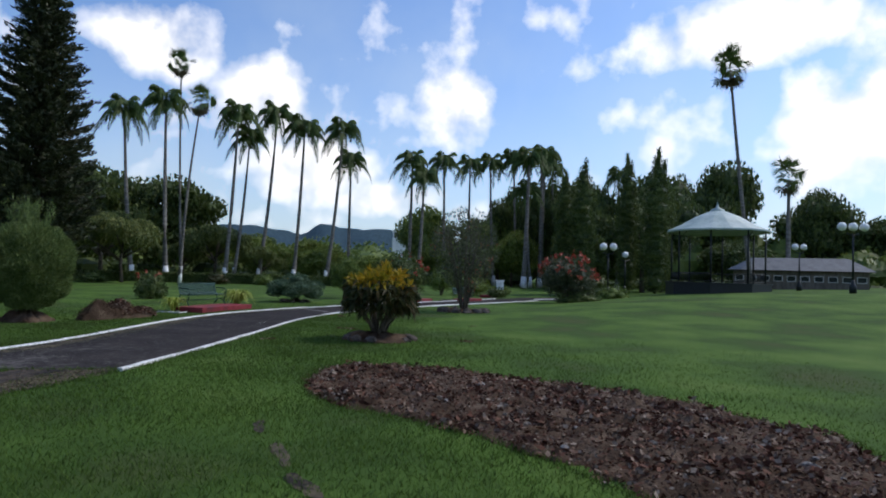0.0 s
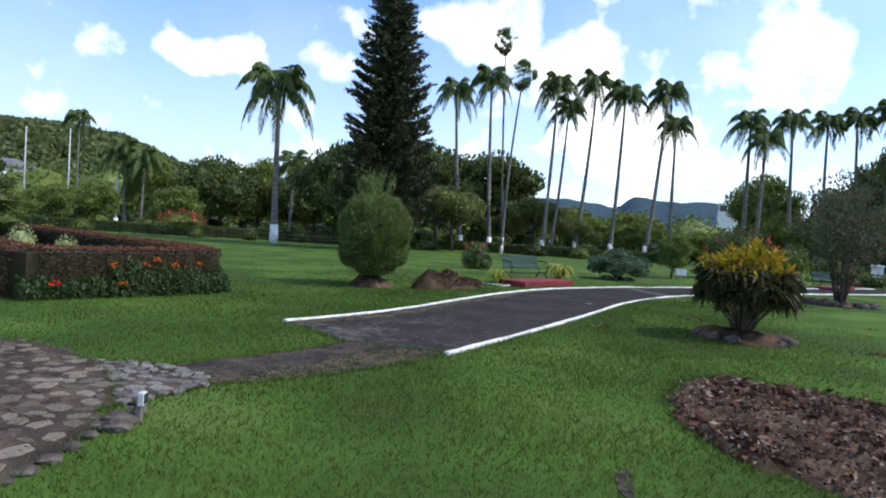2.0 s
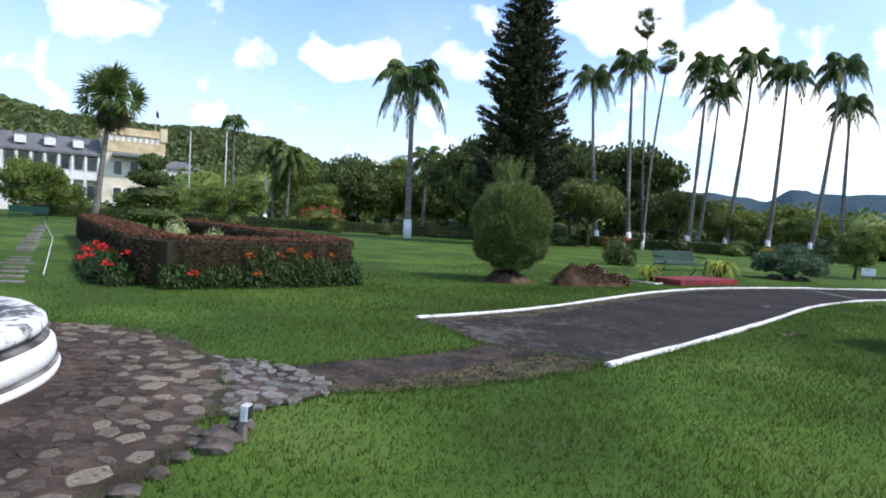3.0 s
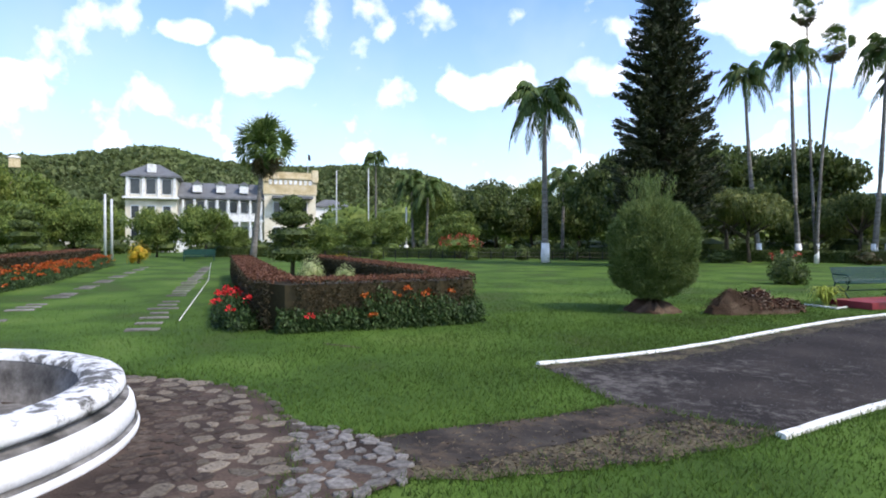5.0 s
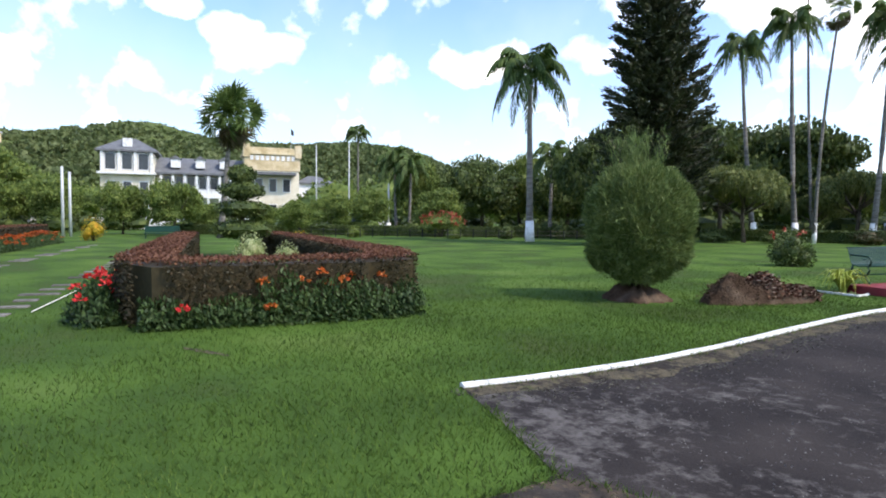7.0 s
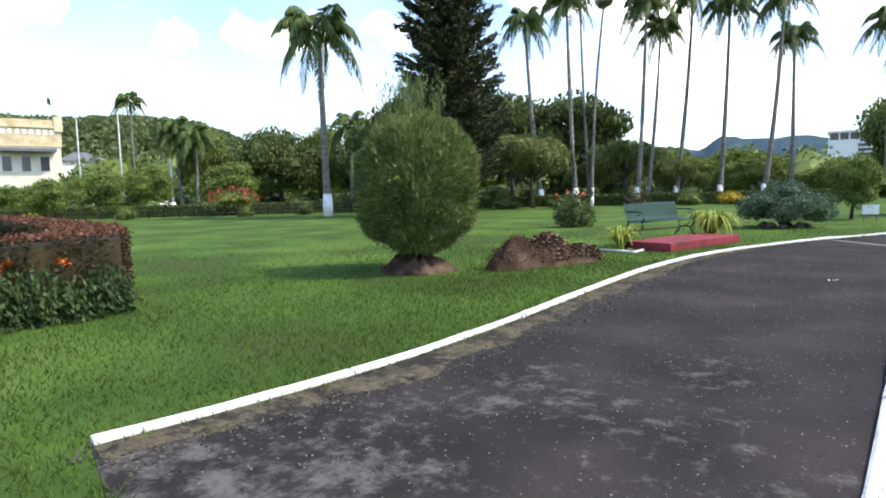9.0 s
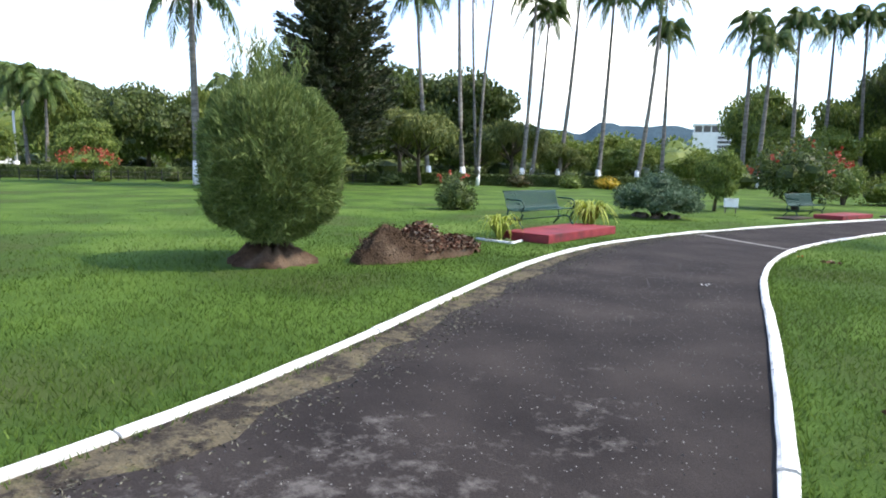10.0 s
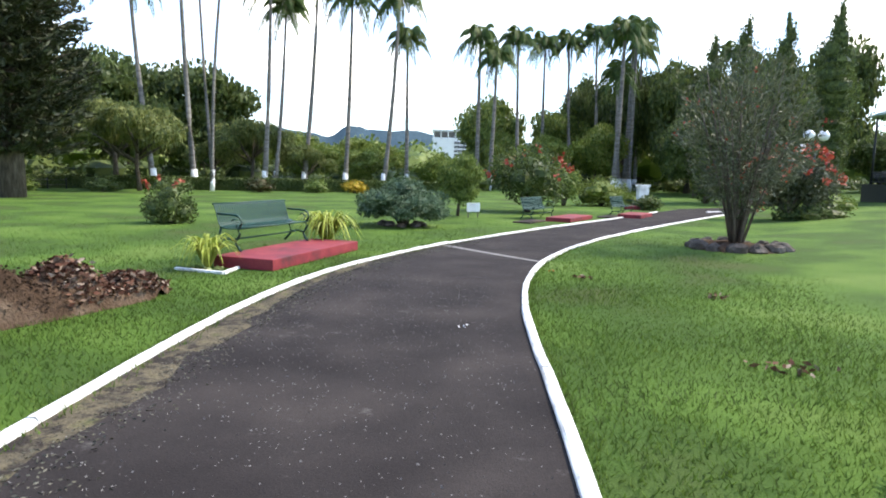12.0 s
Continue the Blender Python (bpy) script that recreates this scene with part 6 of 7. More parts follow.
def lamp_post(x, y, h, globes):
    t = thing("lamp_post", "black iron lamp post with white globes", "street lamp", pose(x, y, rise(x, y) - 0.01), "globe lamps")
    part("base", lathe("base", [(0.0, 0.0), (0.22, 0.0), (0.22, 0.5), (0.14, 0.62), (0.1, 0.9), (0.0, 0.92)], M_BLACK, 14), t)
    part("pole", tube("pole", [(0, 0, 0.8), (0, 0, h - 0.5)], [0.07, 0.05], M_BLACK), t)
    part("crossarm", tubes("crossarm", [([(-0.42, 0, h - 0.45), (0, 0, h - 0.6), (0.42, 0, h - 0.45)], [0.04] * 3)], M_BLACK), t)
    for k in range(globes):
        dx = (k - (globes - 1) / 2) * 0.78
        part("globe", lathe("globe", [(0.0, -0.29)] + [(0.29 * math.sin(q), -0.29 * math.cos(q)) for q in [0.3 * i for i in range(1, 11)]] + [(0.0, 0.29)], M_GLOBE, 16), t, "white opal glass globe", pose(dx, 0, h))


def build_poles():
    lamp_post(13.4, 45.2, 4.0, 2)
    lamp_post(32.7, 52.0, 3.9, 2)
    lamp_post(28.1, 38.8, 4.5, 3)
    lamp_post(17.7, 54.1, 3.8, 1)
    for x, y, h, lab in ((-79.8, 43.4, 11.6, "tall pale floodlight pole with crossbar on top"), (-73.5, 44.8, 11.4, "tall pale metal flagpole on the lawn"), (-70.9, 49.1, 6.3, "pale metal pole with whitewashed foot"), (-66.1, 12.7, 6.0, "stout pale pole near the white house"), (-66.5, 13.3, 5.6, "stout pale pole near the white house")):
        p = thing("flagpole", lab, "pole", pose(x, y, 0), "pale poles")
        part("pole", tube("pole", [(0, 0, 0), (0, 0, h)], [0.14 if h < 8 else 0.11, 0.10 if h < 8 else 0.06], M_STEEL), p)
        if x > -74.0 or h > 12:
            if not lab.startswith("stout"):
                part("foot", tube("foot", [(0, 0, 0), (0, 0, 1.3)], [0.3, 0.28], M_WHITE, 8), p)
        if h == 13.0:
            part("crossbar", box("crossbar", (0.1, 2.2, 0.14), M_STEEL, 0.01, (0, 0, h)), p)
    # low post and rail fence along the far lawn
    f = thing("fence", "low dark post and wire fence beyond the lawn", "fence")
    post = box("fence_post", (0.06, 0.06, 0.8), M_BLACK, 0.0, (0, 0, 0.5))
    pts = [Vector((-56.4, 29.9, 0)).lerp(Vector((-33.0, 54.4, 0)), k / 30) for k in range(31)]
    for p in pts:
        part("fence_post", post, f, at=Matrix.Translation(p))
    part("rail", tubes("rail", [([tuple(pts[0] + Vector((0, 0, z))), tuple(pts[-1] + Vector((0, 0, z)))], [0.012, 0.012]) for z in (0.4, 0.75)], M_WOOD, 4), f)
    for a, b, lab, mt in (((-63.14, 37.12), (-34.96, 59.78), "low clipped dark hedge beyond a wire fence", M_LEAF_DARK), ((-34.11, 60.21), (-7.33, 66.71), "low dark hedge under the palm row", M_LEAF_DARK), ((-71.62, 23.55), (-63.14, 37.12), "low clipped dark hedge before the house", M_LEAF_DARK)):
        hedge_run([a, b], 1.2, 1.0, lab, mt, mt, int(a[1]), 45, 0.2)
    wall = thing("garden_wall", "low white painted garden wall before the house", "wall", pose(-100.0, 30.0, 0, 0, 0, 72.5))
    part("wall_body", box("wall_body", (64, 0.4, 1.6), M_WALL, 0.03, (4, 0, 0.8)), wall)
    part("coping", box("coping", (64.2, 0.6, 0.15), M_WHITE, 0.03, (4, 0, 1.66)), wall)
    b = thing("garden_bench", "distant dark green bench before the house garden", "bench", pose(-57.78, 18.60, 0, 0, 0, 70))
    part("seat", box("seat", (2.6, 0.5, 0.08), M_BENCH, 0.01, (0, 0, 0.45)), b)
    part("backrest", box("backrest", (2.6, 0.06, 0.5), M_BENCH, 0.01, (0, 0.25, 0.78)), b)
    for x in (-1.2, 1.2):
        part("leg", box("leg", (0.06, 0.45, 0.45), M_BENCH, 0.01, (x, 0, 0.22)), b)


build_bandstand()
build_poles()


# the white house, its neighbours
def build_house():
    h = thing("white_house", "large white galleried mansion with grey roof and cream tower", "house", pose(-131.8, 25.8, 0, 0, 0, 72.5))

    def window(x, y, z, w, ht, frame_mat=M_WHITE, parent=h):
        f = part("window", box("window", (w, 0.16, ht), frame_mat, 0.02), parent, at=pose(x, y, z))
        part("pane", box("pane", (w - 0.3, 0.06, ht - 0.3), M_GLASS, 0), f, at=pose(0, -0.08, 0))
        return f

    def hip(x0, x1, y0, y1, z, rise, inset, over=0.7):
        V = [(x0 - over, y0 - over, z), (x1 + over, y0 - over, z), (x1 + over, y1 + over, z), (x0 - over, y1 + over, z), (x0 + inset, (y0 + y1) / 2, z + rise), (x1 - inset, (y0 + y1) / 2, z + rise)]
        V += [(a, b, z - 0.35) for a, b, _ in V[:4]]
        return [(0, 1, 5, 4), (1, 2, 5), (2, 3, 4, 5), (3, 0, 4), (6, 7, 1, 0), (7, 8, 2, 1), (8, 9, 3, 2), (9, 6, 0, 3), (9, 8, 7, 6)], V

    # corner pavilion, three storeys
    part("pavilion_wall", box("pavilion_wall", (9.0, 9.0, 13.6), M_IVORY, 0.05, (4.9, 4.0, 6.8)), h)
    F, V = hip(0.4, 9.4, -0.5, 8.5, 14.2, 2.6, 3.4)
    part("pavilion_roof", mesh_of("pavilion_roof", V, F, M_SLATE), h)
    part("roof_dormer", box("roof_dormer", (1.5, 1.8, 1.6), M_WHITE, 0.05, (4.9, 0.6, 15.6)), h)
    for k in range(4):
        part("corner_column", box("corner_column", (0.5, 0.5, 4.0), M_WHITE, 0.03, (0.8 + 2.72 * k, -0.7, 12.1)), h)
    for k in range(3):
        window(2.1 + 2.75 * k, -0.56, 12.1, 1.9, 3.2)
        window(2.1 + 2.75 * k, -0.56, 7.2, 1.6, 2.6)
        window(2.1 + 2.75 * k, -0.56, 2.8, 1.6, 2.8)
    part("balcony", box("balcony", (9.8, 1.2, 0.4), M_WHITE, 0.03, (4.9, -1.0, 9.9)), h)
    part("string_course", box("string_course", (9.6, 0.4, 0.5), M_CREAM, 0.03, (4.9, -0.7, 5.2)), h)
    # galleried wing
    part("wing_wall", box("wing_wall", (16.2, 8.0, 10.0), M_WALL, 0.05, (17.5, 6.5, 5.0)), h)
    F, V = hip(9.6, 25.5, 0.6, 10.5, 10.4, 3.2, 0.2, 0.5)
    part("wing_roof", mesh_of("wing_roof", V, F, M_SLATE), h)
    for k in range(3):
        d = part("dormer", box("dormer", (1.7, 2.4, 1.7), M_WHITE, 0.04), h, at=pose(13.0 + 4.4 * k, 2.0, 12.2))
        part("dormer_roof", mesh_of("dormer_roof", [(-1.1, -1.4, 0.8), (1.1, -1.4, 0.8), (0, -1.4, 1.5), (-1.1, 1.4, 0.8), (1.1, 1.4, 0.8), (0, 1.4, 1.5)], [(0, 1, 2), (3, 5, 4), (0, 2, 5, 3), (1, 4, 5, 2), (0, 3, 4, 1)], M_SLATE), d)
    for k in range(8):
        x = 10.4 + 2.1 * k
        part("gallery_column", box("gallery_column", (0.38, 0.38, 9.9), M_WHITE, 0.03, (x, 0.5, 5.0)), h)
        if k < 7:
            window(x + 1.05, 2.42, 8.6, 1.5, 2.6)
            window(x + 1.05, 2.42, 3.0, 1.5, 3.4)
            part("balustrade", box("balustrade", (1.72, 0.14, 1.0), M_WHITE, 0.02, (x + 1.05, 0.5, 6.6)), h)
    part("gallery_floor", box("gallery_floor", (16.0, 2.2, 0.45), M_WHITE, 0.02, (17.6, 1.4, 5.8)), h)
    # cream tower with blind arcade cornice
    part("tower_wall", box("tower_wall", (10.4, 9.0, 14.4), M_IVORY, 0.05, (30.9, 4.5, 7.2)), h)
    part("tower_frieze", box("tower_frieze", (10.8, 9.4, 3.2), M_CREAM, 0.05, (30.9, 4.5, 12.9)), h, "cream stone upper band")
    part("tower_cornice", box("tower_cornice", (11.4, 10.0, 0.5), M_CREAM, 0.08, (30.9, 4.5, 14.7)), h)
    part("parapet", box("parapet", (10.9, 9.5, 1.0), M_CREAM, 0.05, (30.9, 4.5, 15.4)), h)
    for x in (25.9, 35.9):
        part("corner_turret", box("corner_turret", (1.3, 1.3, 2.6), M_CREAM, 0.08, (x, 0.1, 15.2)), h)
    for k in range(9):
        part("arch_niche", box("arch_niche", (0.6, 0.12, 0.9), M_WHITE, 0.04, (26.9 + k, -0.24, 13.8)), h)
    for k in range(3):
        window(28.2 + 2.7 * k, -0.06, 8.4, 1.6, 2.8)
        window(28.2 + 2.7 * k, -0.06, 3.2, 1.6, 3.0)
    part("tower_porch", box("tower_porch", (8.0, 3.0, 0.5), M_SLATE, 0.05, (31.2, -1.2, 10.6)), h)
    part("flag_staff", tube("flag_staff", [(35.0, 4, 15.8), (35.0, 4, 20.6)], [0.09, 0.05], M_STEEL, 6), h)
    part("flag", mesh_of("flag", [(35.0, 3.97, 20.5), (35.5, 3.9, 20.0), (35.6, 3.96, 18.9), (35.05, 3.97, 19.2), (35.0, 4.03, 20.5), (35.5, 3.96, 20.0), (35.6, 4.02, 18.9), (35.05, 4.03, 19.2)], [(0, 1, 2, 3), (7, 6, 5, 4), (0, 4, 5, 1), (1, 5, 6, 2), (2, 6, 7, 3), (3, 7, 4, 0)], M_BLACK), h, "dark limp flag")
    part("side_wing", box("side_wing", (7.0, 7.0, 9.0), M_WALL, 0.05, (39.6, 4.5, 4.5)), h)
    F, V = hip(36.2, 43.0, 1.0, 8.0, 9.2, 1.6, 2.4, 0.5)
    part("side_roof", mesh_of("side_roof", V, F, M_SLATE), h)
    for k in range(2):
        window(38.2 + 2.6 * k, 0.94, 6.6, 1.5, 2.4)

    b = thing("service_building", "long white building with brown hipped roof", "building", pose(-88.0, -9.0, 0, 0, 0, 88))
    part("wall", box("wall", (22.0, 7.0, 6.4), M_WALL, 0.05, (-1.5, 0, 3.2)), b)
    V = [(-13.4, -4.6, 6.3), (10.6, -4.6, 6.3), (10.6, 4.6, 6.3), (-13.4, 4.6, 6.3), (-9.0, 0, 9.0), (6.2, 0, 9.0)]
    part("roof", mesh_of("roof", V, [(0, 1, 5, 4), (1, 2, 5), (2, 3, 4, 5), (3, 0, 4), (3, 2, 1, 0)], M_TILE), b, "brown tiled roof")
    part("gallery_deck", box("gallery_deck", (22.4, 1.4, 0.3), M_WHITE, 0.03, (-1.5, -4.0, 3.4)), b)
    for k in range(9):
        part("gallery_post", box("gallery_post", (0.25, 0.25, 6.2), M_WHITE, 0.02, (-12.2 + 2.65 * k, -4.4, 3.1)), b)
        if k < 8:
            for z in (1.7, 5.0):
                f = part("window", box("window", (1.3, 0.14, 1.8), M_WHITE, 0.02), b, at=pose(-10.9 + 2.65 * k, -3.55, z))
                part("pane", box("pane", (1.05, 0.06, 1.5), M_GLASS, 0), f, at=pose(0, -0.07, 0))

    o = thing("office_block", "white concrete block with gridded dark openings above trees", "building", pose(-6.0, 228.0, 0, 0, 0, 2))
    part("core", box("core", (13.4, 9.0, 14.6), M_WALL, 0.05, (0, 4.5, 7.3)), o)
    part("roof_slab", box("roof_slab", (13.8, 9.6, 0.7), M_WHITE, 0.05, (0, 4.5, 17.0)), o)
    part("dark_storey", box("dark_storey", (12.4, 8.2, 3.4), M_GLASS, 0.05, (0, 4.6, 15.2)), o)
    for k in range(6):
        part("roof_column", box("roof_column", (0.35, 0.5, 3.6), M_WHITE, 0.02, (-6.3 + 2.52 * k, 0.1, 15.1)), o)
    for z in (8.6, 10.0, 11.4, 12.8):
        for k in range(9):
            part("window", box("window", (0.5, 0.2, 0.9), M_GLASS, 0.02, (1.2 + 0.62 * k, -0.02, z)), o)
    v = thing("hill_villa", "pale villa standing on the wooded hillside", "house", pose(-418.0, 22.0, 43.0, 0, 0, 90) @ Matrix.Scale(0.6, 4))
    part("wall", box("wall", (9, 7, 9), M_CREAM, 0.1, (0, 0, 3.0)), v)
    part("roof", mesh_of("roof", [(-5.5, -4.5, 7.4), (5.5, -4.5, 7.4), (5.5, 4.5, 7.4), (-5.5, 4.5, 7.4), (-2, 0, 9.6), (2, 0, 9.6)], [(0, 1, 5, 4), (1, 2, 5), (2, 3, 4, 5), (3, 0, 4), (3, 2, 1, 0)], M_WALL), v)


build_house()


# hills and distant woods
def ridge(name, label, dist, spans, material, az0, az1, seed, depth=0.35, rough=0.12, bumps=1.0):
    """A ridge seen from the park: its crest follows heights named by bearing, with slopes falling to the plain."""
    n = 220
    V, F = [], []
    rows = 14
    for i in range(n + 1):
        az = az0 + (az1 - az0) * i / n
        h = float(np.interp(az, HILL_AZ, HILL_UP)) * 0.97 if spans is None else 0.0
        for c, w, hh in spans or ():
            h = max(h, hh * math.exp(-((az - c) / w) ** 2))
        a = radians(az)
        for j in range(rows + 1):
            f = j / rows
            r = dist * (1 - depth * (1 - f))
            z = h * dist * math.sin(f * math.pi / 2) ** 1.3
            q = (-math.sin(a) * r, math.cos(a) * r)
            z *= 1 + rough * noise.noise((q[0] * 0.012, q[1] * 0.012, seed))
            z += bumps * f * (2.2 * noise.noise((q[0] * 0.09, q[1] * 0.09, seed)) + 1.4 * noise.noise((q[0] * 0.3, q[1] * 0.3, seed)))
            V.append((q[0], q[1], max(z, -1.0) - 0.5))
    for i in range(n):
        for j in range(rows):
            a = i * (rows + 1) + j
            F.append((a, a + rows + 1, a + rows + 2, a + 1))
    thing(name, label, "hill", kind="structure", me=mesh_of(name, V, F, material, True))


HILL_AZ = (26, 36, 42, 46, 49, 52, 55, 58, 61, 64, 67, 70, 73, 76, 78, 81, 85, 90, 94, 101, 110, 125, 160, 200)
HILL_UP = (0.02, 0.03, 0.035, 0.05, 0.07, 0.092, 0.112, 0.118, 0.119, 0.114, 0.114, 0.116, 0.121, 0.134, 0.136, 0.126, 0.112, 0.111, 0.112, 0.096, 0.1, 0.11, 0.09, 0.05)


def build_hill_woods():
    """Tree crowns standing over the near slope of the wooded hills."""
    rng = np.random.default_rng(58)
    out = []
    for k in range(6500):
        az = rng.uniform(40, 118)
        f = rng.uniform(0.25, 1.0)
        h = float(np.interp(az, HILL_AZ, HILL_UP)) * 0.97
        r = 520 * (1 - 0.35 * (1 - f))
        z = h * 520 * math.sin(f * math.pi / 2) ** 1.3
        a = radians(az)
        s = rng.uniform(2.2, 4.6)
        u = ball_points(rng, 16)
        u[:, 2] = np.abs(u[:, 2])
        out.append(leaves(rng, np.array([-math.sin(a) * r, math.cos(a) * r, z]) + u * s * rng.uniform(0.5, 1.0, (16, 1)), u + rng.normal(size=u.shape) * 0.7, s * 0.95, s * 0.7))
    thing("hill_woods", "dense green tree crowns covering the hills, paled for haze", "woods", kind="stuff", me=poly_mesh("hill_woods", np.concatenate(out), M_HILL_LEAF_HAZE))


def build_distance():
    build_hill_woods()
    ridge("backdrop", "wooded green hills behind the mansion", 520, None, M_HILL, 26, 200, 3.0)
    ridge("backdrop", "distant ridge beyond the palms, tinted blue for haze", 2300, [(17, 14, 0.066), (5, 12, 0.069), (9, 4, 0.074), (-12, 14, 0.06), (36, 14, 0.062), (-40, 20, 0.05)], M_HAZE_RIDGE, -75, 50, 9.0, 0.2, 0.05, 3.0)
    # a belt of woods that closes the park all round
    rng = np.random.default_rng(55)
    out = []
    for k in range(430):
        az = radians(rng.uniform(-180, 180) if k > 280 else rng.uniform(-62, 112))
        r = rng.uniform(118, 205)
        deg = math.degrees(az)
        hh = 7.0 if deg < 45 else 8.5
        if -32 < deg < -10:
            hh = 11
        if -10 <= deg < 5:
            r = max(r, 130)
            hh = 5.0
        if -6 < deg < 2 and r > 160:
            continue
        if 62 < deg < 82 and r < 160:
            continue
        h = hh * rng.uniform(0.75, 1.25)
        w = rng.uniform(4.5, 8.0)
        c = np.array([-math.sin(az) * r, math.cos(az) * r, h * 0.5])
        out.append(lump_quads(rng, c, (w * 0.8, w * 0.8, h * 0.38), 10, 6, 0.5))
        m = 220
        u = ball_points(rng, m)
        u[:, 2] = np.abs(u[:, 2]) * 1.2 - 0.2
        out.append(leaves(rng, c + u * np.array([w, w, h * 0.5]) * (0.72 + 0.36 * rng.random((m, 1))), u + rng.normal(size=u.shape) * 0.6, 1.0, 0.6))
    thing("far_woods", "belt of mixed green trees closing the park", "woods", kind="stuff", me=poly_mesh("far_woods", np.concatenate(out), M_LEAF_MID))
    bush = []
    for k in range(420):
        az = radians(rng.uniform(-70, 115))
        r = rng.uniform(76, 116)
        deg = math.degrees(az)
        if r < 95 and deg < -5:
            continue
        h, w = rng.uniform(1.2, 3.0), rng.uniform(1.5, 3.2)
        c = np.array([-4 - math.sin(az) * r, 4 + math.cos(az) * r, h * 0.45])
        bush.append(lump_quads(rng, c, (w * 0.7, w * 0.7, h * 0.35), 8, 5, 0.4))
        u = ball_points(rng, 110)
        bush.append(leaves(rng, c + u * np.array([w, w, h * 0.55]) * (0.7 + 0.35 * rng.random((110, 1))), u + rng.normal(size=u.shape) * 0.6, 0.6, 0.35))
    thing("undergrowth", "low dark shrubs under the palms and trees", "shrubs", kind="stuff", me=poly_mesh("undergrowth", np.concatenate(bush), M_LEAF_DARK))


build_distance()


# grass blades, scuffs and litter
def build_grass():
    rng = np.random.default_rng(91)
    line = ((-1.0, -1.2), (-2.5, 1.9), (-4.0, 4.5), (-5.0, 6.4), (-5.8, 8.7), (-6.3, 10.5), (-6.5, 12.3), (-6.2, 17.0))
    road = [(v.x, v.y) for v in left_line] + [(v.x, v.y) for v in reversed(right_line)] + [(-7.45, 8.75), (-8.8, 9.35)]
    out = []
    for x0, x1, y0, y1, dens in ((-26.0, 8.0, -2.0, 36.0, 1000),):
        n = int((x1 - x0) * (y1 - y0) * dens)
        x, y = rng.uniform(x0, x1, n), rng.uniform(y0, y1, n)
        dist = np.full(n, 1e9)
        for (ax, ay), (bx, by) in zip(line, line[1:]):
            k = np.clip(((x - ax) * (bx - ax) + (y - ay) * (by - ay)) / ((bx - ax) ** 2 + (by - ay) ** 2), 0, 1)
            dist = np.minimum(dist, np.hypot(x - ax - k * (bx - ax), y - ay - k * (by - ay)))
        keep = rng.random(n) < np.where(dist < 4, 0.9, 0.9 * np.exp(-(dist - 4) / 3.6))
        x, y = x[keep], y[keep]
        ok = ~inside(x, y, road) & (~inside(x, y, PATCH) | (~inside(x, y, CONCRETE) & (rng.random(len(x)) < 0.16))) & ~inside(x, y, TONGUE) & ~inside(x, y, BED)
        ok &= np.hypot(x - APRON.x, y - APRON.y) > 3.88
        ok &= np.hypot(x + 12.5, y - 17.1) > 0.9
        for cx, cy, rx, ry, turn in WORN:
            u, v = (x - cx) * math.cos(radians(turn)) + (y - cy) * math.sin(radians(turn)), (y - cy) * math.cos(radians(turn)) - (x - cx) * math.sin(radians(turn))
            ok &= ((u / rx) ** 2 + (v / ry) ** 2 > 1.0 + 0.5 * rng.random(len(x))) | (rng.random(len(x)) < 0.62)
        ok &= np.hypot(x + 1.95, y - 14.75) > 0.9
        x, y = x[ok], y[ok]
        n = len(x)
        a = rng.uniform(0, 2 * np.pi, n)
        patch = np.array([noise.noise((p * 0.7, q * 0.7, 4.0)) for p, q in zip(x[::1], y[::1])])
        h = rng.uniform(0.026, 0.068, n) * (1 + 0.7 * patch)
        w = rng.uniform(0.0035, 0.0075, n)
        lean = rng.normal(size=(n, 2)) * h[:, None] * 0.55
        b = np.stack([x, y, 0 * x], 1)
        s = np.stack([np.cos(a) * w, np.sin(a) * w, 0 * a], 1)
        tip = np.stack([x + lean[:, 0], y + lean[:, 1], h], 1)
        out.append(np.stack([b - s, b + s, tip], 1))
    thing("grass", "short mown green grass blades of the near lawn", "grass", kind="stuff", me=poly_mesh("grass", np.concatenate(out), M_BLADE))
    # ragged strip of grass and grit along the kerbs and edges
    ragged = []
    round_edge = [(APRON.x + 3.88 * math.cos(a), APRON.y + 3.88 * math.sin(a)) for a in [-0.5 + 0.1 * i for i in range(29)]]
    for border in (PATCH[:6], PATCH[5:10], [(-8.8, 9.35), (-8.0, 9.0), (-7.45, 8.75)], TONGUE[:4], TONGUE[5:8], round_edge, BED + BED[:1]):
        for (x0, y0), (x1, y1) in zip(border, border[1:]):
            for k in range(int(math.hypot(x1 - x0, y1 - y0) * 170)):
                f = rng.random()
                b = np.array((x0 + (x1 - x0) * f + rng.normal() * 0.05, y0 + (y1 - y0) * f + rng.normal() * 0.05, 0.0))
                a, h = rng.uniform(0, 6.28), rng.uniform(0.03, 0.085)
                s = np.array([math.cos(a), math.sin(a), 0]) * 0.006
                ragged.append([b - s, b + s, b + np.array([rng.normal() * 0.04, rng.normal() * 0.04, h])])
    for line, off in ((left_line[:60], -0.10), (right_line[:60], 0.10), (left_line[:60], 0.10)):
        for p, q in zip(line, line[1:]):
            t = (q - p).normalized()
            nrm = Vector((-t.y, t.x, 0))
            for k in range(26):
                c = p.lerp(q, rng.random()) - nrm * (off + rng.normal() * 0.03)
                a, h = rng.uniform(0, 6.28), rng.uniform(0.03, 0.085)
                s = np.array([math.cos(a), math.sin(a), 0]) * 0.006
                b = np.array((c.x, c.y, 0.0))
                ragged.append([b - s, b + s, b + np.array([rng.normal() * 0.03, rng.normal() * 0.03, h])])
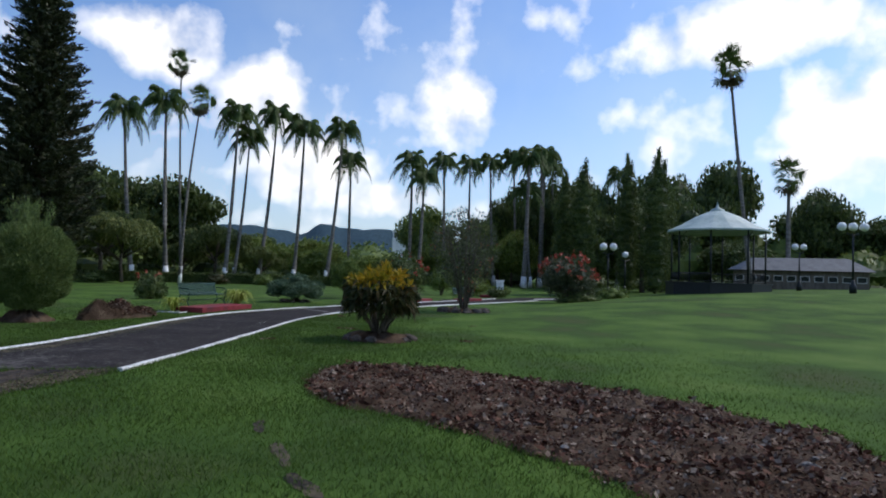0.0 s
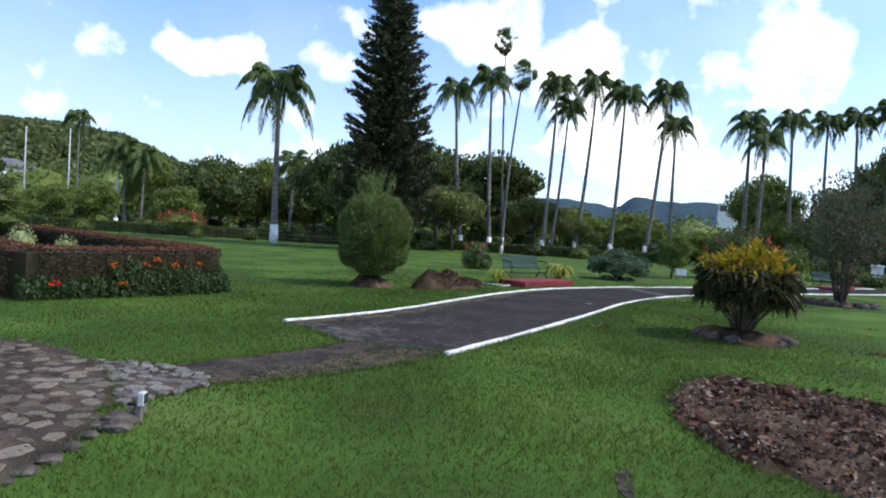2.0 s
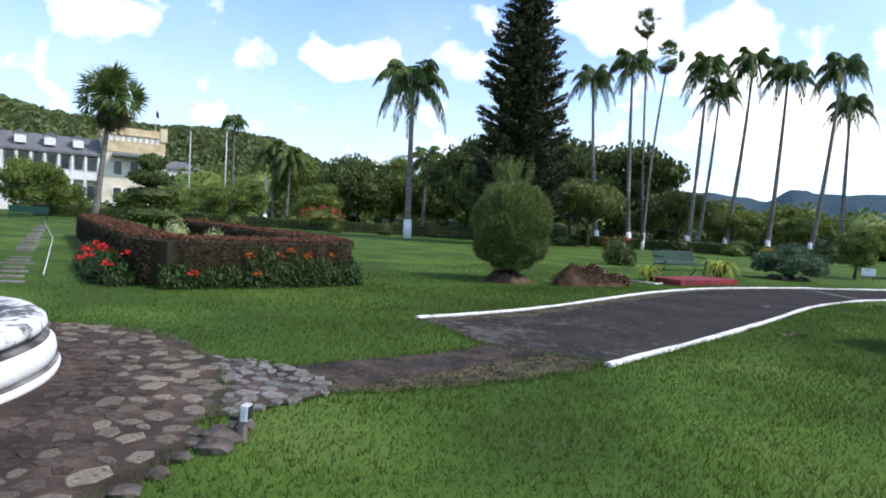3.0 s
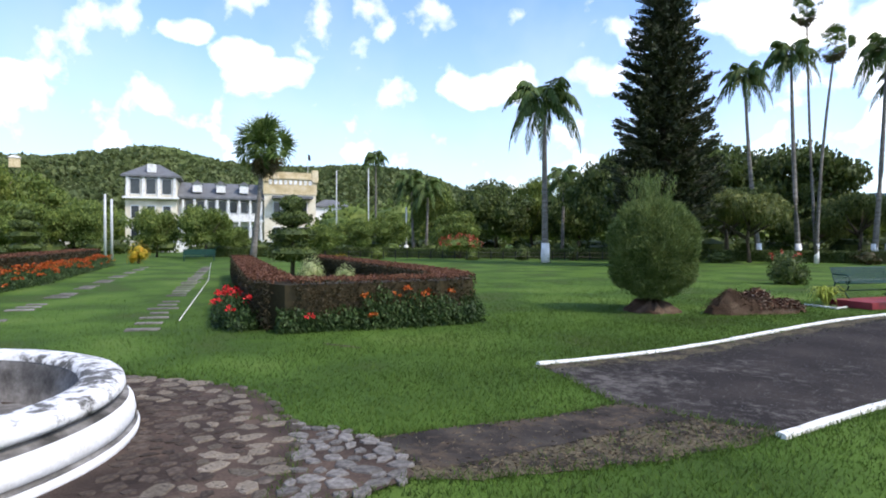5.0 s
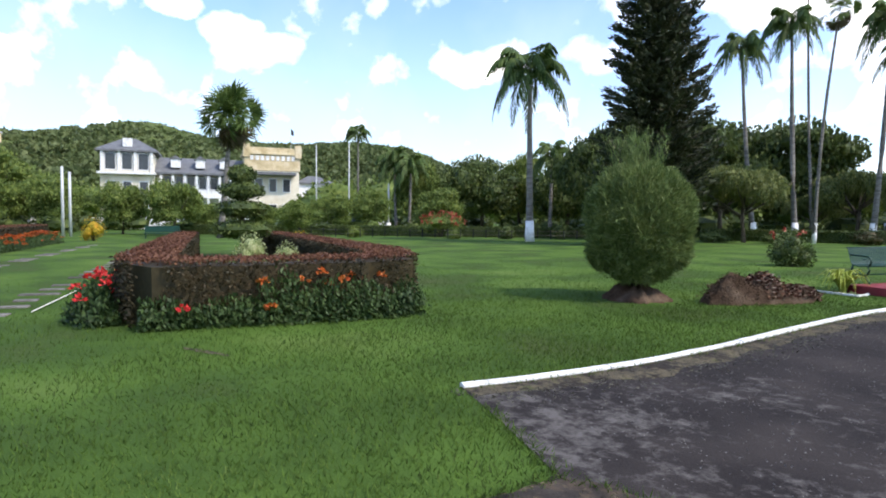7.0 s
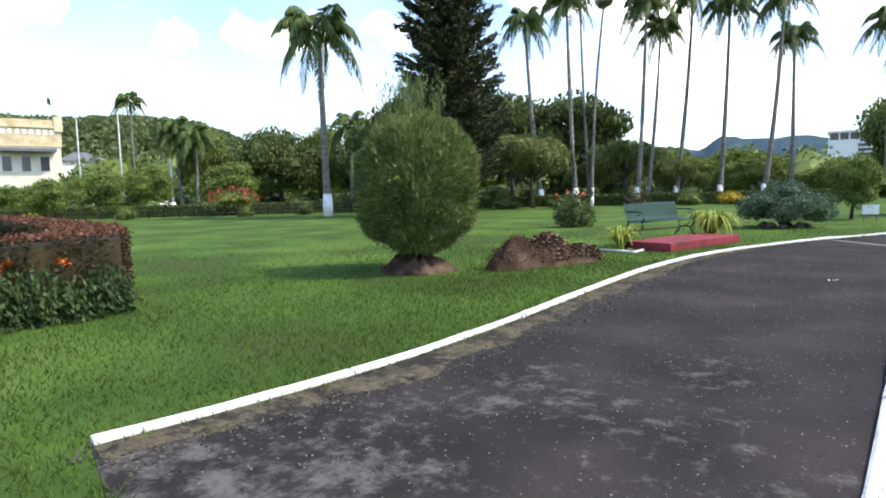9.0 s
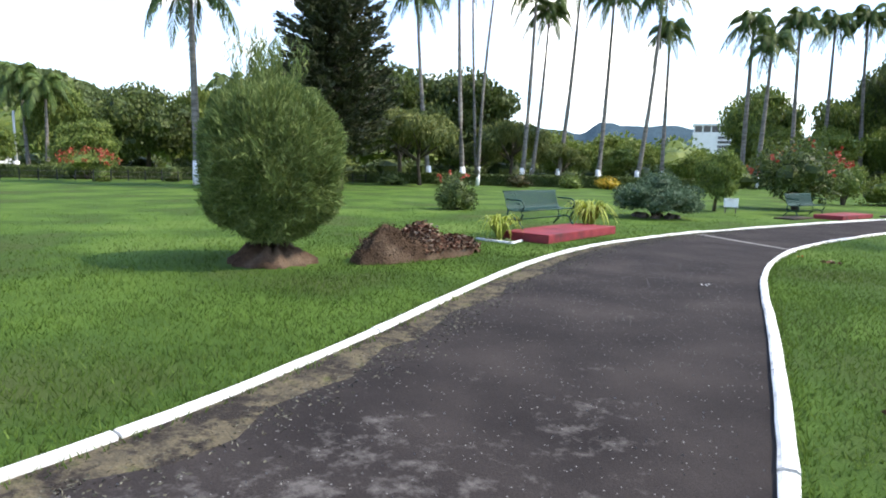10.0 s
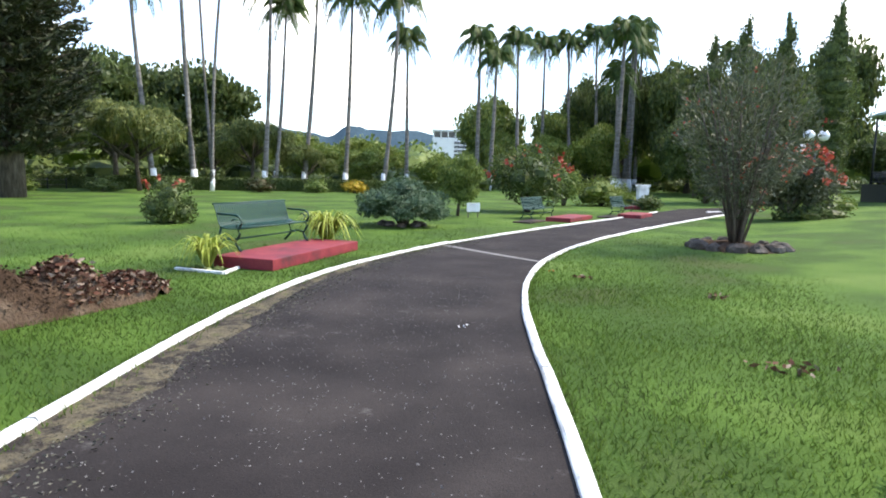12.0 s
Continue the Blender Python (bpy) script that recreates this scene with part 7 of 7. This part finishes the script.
    thing("edge_grass", "longer ragged grass growing along whitewashed kerbs", "grass", kind="stuff", me=poly_mesh("edge_grass", np.array(ragged), M_BLADE))


def build_litter():
    rng = random.Random(6)
    nrg = np.random.default_rng(6)
    strip = thing("joint_strip", "pale concrete joint crossing the asphalt drive", "joint", kind="structure", me=flat("joint_strip", [(-6.3, 26.3), (-6.15, 26.42), (-5.0, 24.9), (-4.2, 23.9), (-4.3, 23.78), (-5.1, 24.75)], 0.0135, M_SCUFF))
    # grit and small pale stones on the asphalt
    n = 2600
    x, y = nrg.uniform(-8.7, -5.5, n), nrg.uniform(9.6, 22.0, n)
    c = np.stack([x, y, 0.012 + 0 * x], 1)
    thing("grit", "pale grit scattered over the asphalt drive", "grit", kind="stuff", me=poly_mesh("grit", leaves(nrg, c, nrg.normal(size=(n, 3)) * [1, 1, 0.2], 0.016, 0.012), M_SCUFF))
    n = 9000
    i = nrg.integers(0, 46, n)
    L0 = np.array([(v.x, v.y) for v in left_line])
    e = np.abs(nrg.normal(size=n)) * 0.28 + 0.08
    c = np.stack([L0[i, 0] + nrg.uniform(-0.1, 0.1, n) + e, L0[i, 1] + nrg.uniform(-0.2, 0.2, n), 0.012 + 0 * e], 1)
    thing("edge_litter", "dry grass clippings and grit along the kerb", "litter", kind="stuff", me=poly_mesh("edge_litter", leaves(nrg, c, nrg.normal(size=(n, 3)) * [1, 1, 0.25], 0.034, 0.014), surface("dry_clippings", ((0.05, 0.047, 0.033), (0.085, 0.082, 0.058), (0.13, 0.122, 0.09)), 6, 0.9, bump=0, island=0.8)))
    n = 7000
    x, y = nrg.uniform(-8.1, -5.8, n), nrg.uniform(5.7, 9.2, n)
    ok = inside(x, y, PATCH) & (~inside(x, y, CONCRETE) | (nrg.random(n) < 0.22))
    c = np.stack([x[ok], y[ok], 0.018 + 0 * x[ok]], 1)
    thing("dead_grass", "dead brown grass and leaf crumbs on bare earth", "litter", kind="stuff", me=poly_mesh("dead_grass", leaves(nrg, c, nrg.normal(size=c.shape) * [1, 1, 0.3], 0.05, 0.012), surface("dead_grass_straw", ((0.045, 0.03, 0.018), (0.10, 0.075, 0.045), (0.19, 0.15, 0.09)), 6, 0.9, bump=0, island=0.8)))
    for x, y, s in ((-3.0, 17.2, 0.16), (-2.2, 20.6, 0.12), (0.4, 14.6, 0.1), (-3.9, 22.0, 0.1), (0.9, 19.0, 0.12), (-4.6, 13.9, 0.09)):
        q = nrg.normal(size=(26, 3)) * [s, s * 0.6, 0.01] + [0, 0, 0.035]
        thing("dead_leaf_cluster", "few dead brown leaves lying on lawn", "leaf litter", pose(x, y, 0), me=poly_mesh("dead_leaf_cluster", leaves(nrg, q, nrg.normal(size=q.shape) * [1, 1, 0.3], 0.09, 0.045), M_CHIP), kind="stuff")


def build_scraps():
    """Petals and a scrap of paper on the grass and the drive."""
    rng = np.random.default_rng(12)
    for x, y, s, m, lab in ((-10.05, 21.9, 0.09, M_VARIEGATED, "fallen pale petals lying on grass by kerb"), (-5.95, 18.5, 0.035, M_WHITE, "small white paper scrap on asphalt drive"), (-4.3, 22.6, 0.05, M_FLOWER_ORANGE, "fallen orange petals on the lawn"), (-3.2, 15.0, 0.05, M_ROCK, "dark twig scrap lying on lawn")):
        c = rng.normal(size=(5, 3)) * [s, s, 0.004] + [0, 0, 0.045 if x > -5.6 or x < -9.5 else 0.016]
        thing("scrap", lab, "litter", pose(x, y, 0), me=poly_mesh("scrap", leaves(rng, c, rng.normal(size=(5, 3)) * [1, 1, 0.2], s * 1.2, s * 0.9), m))


build_grass()
build_litter()
build_scraps()
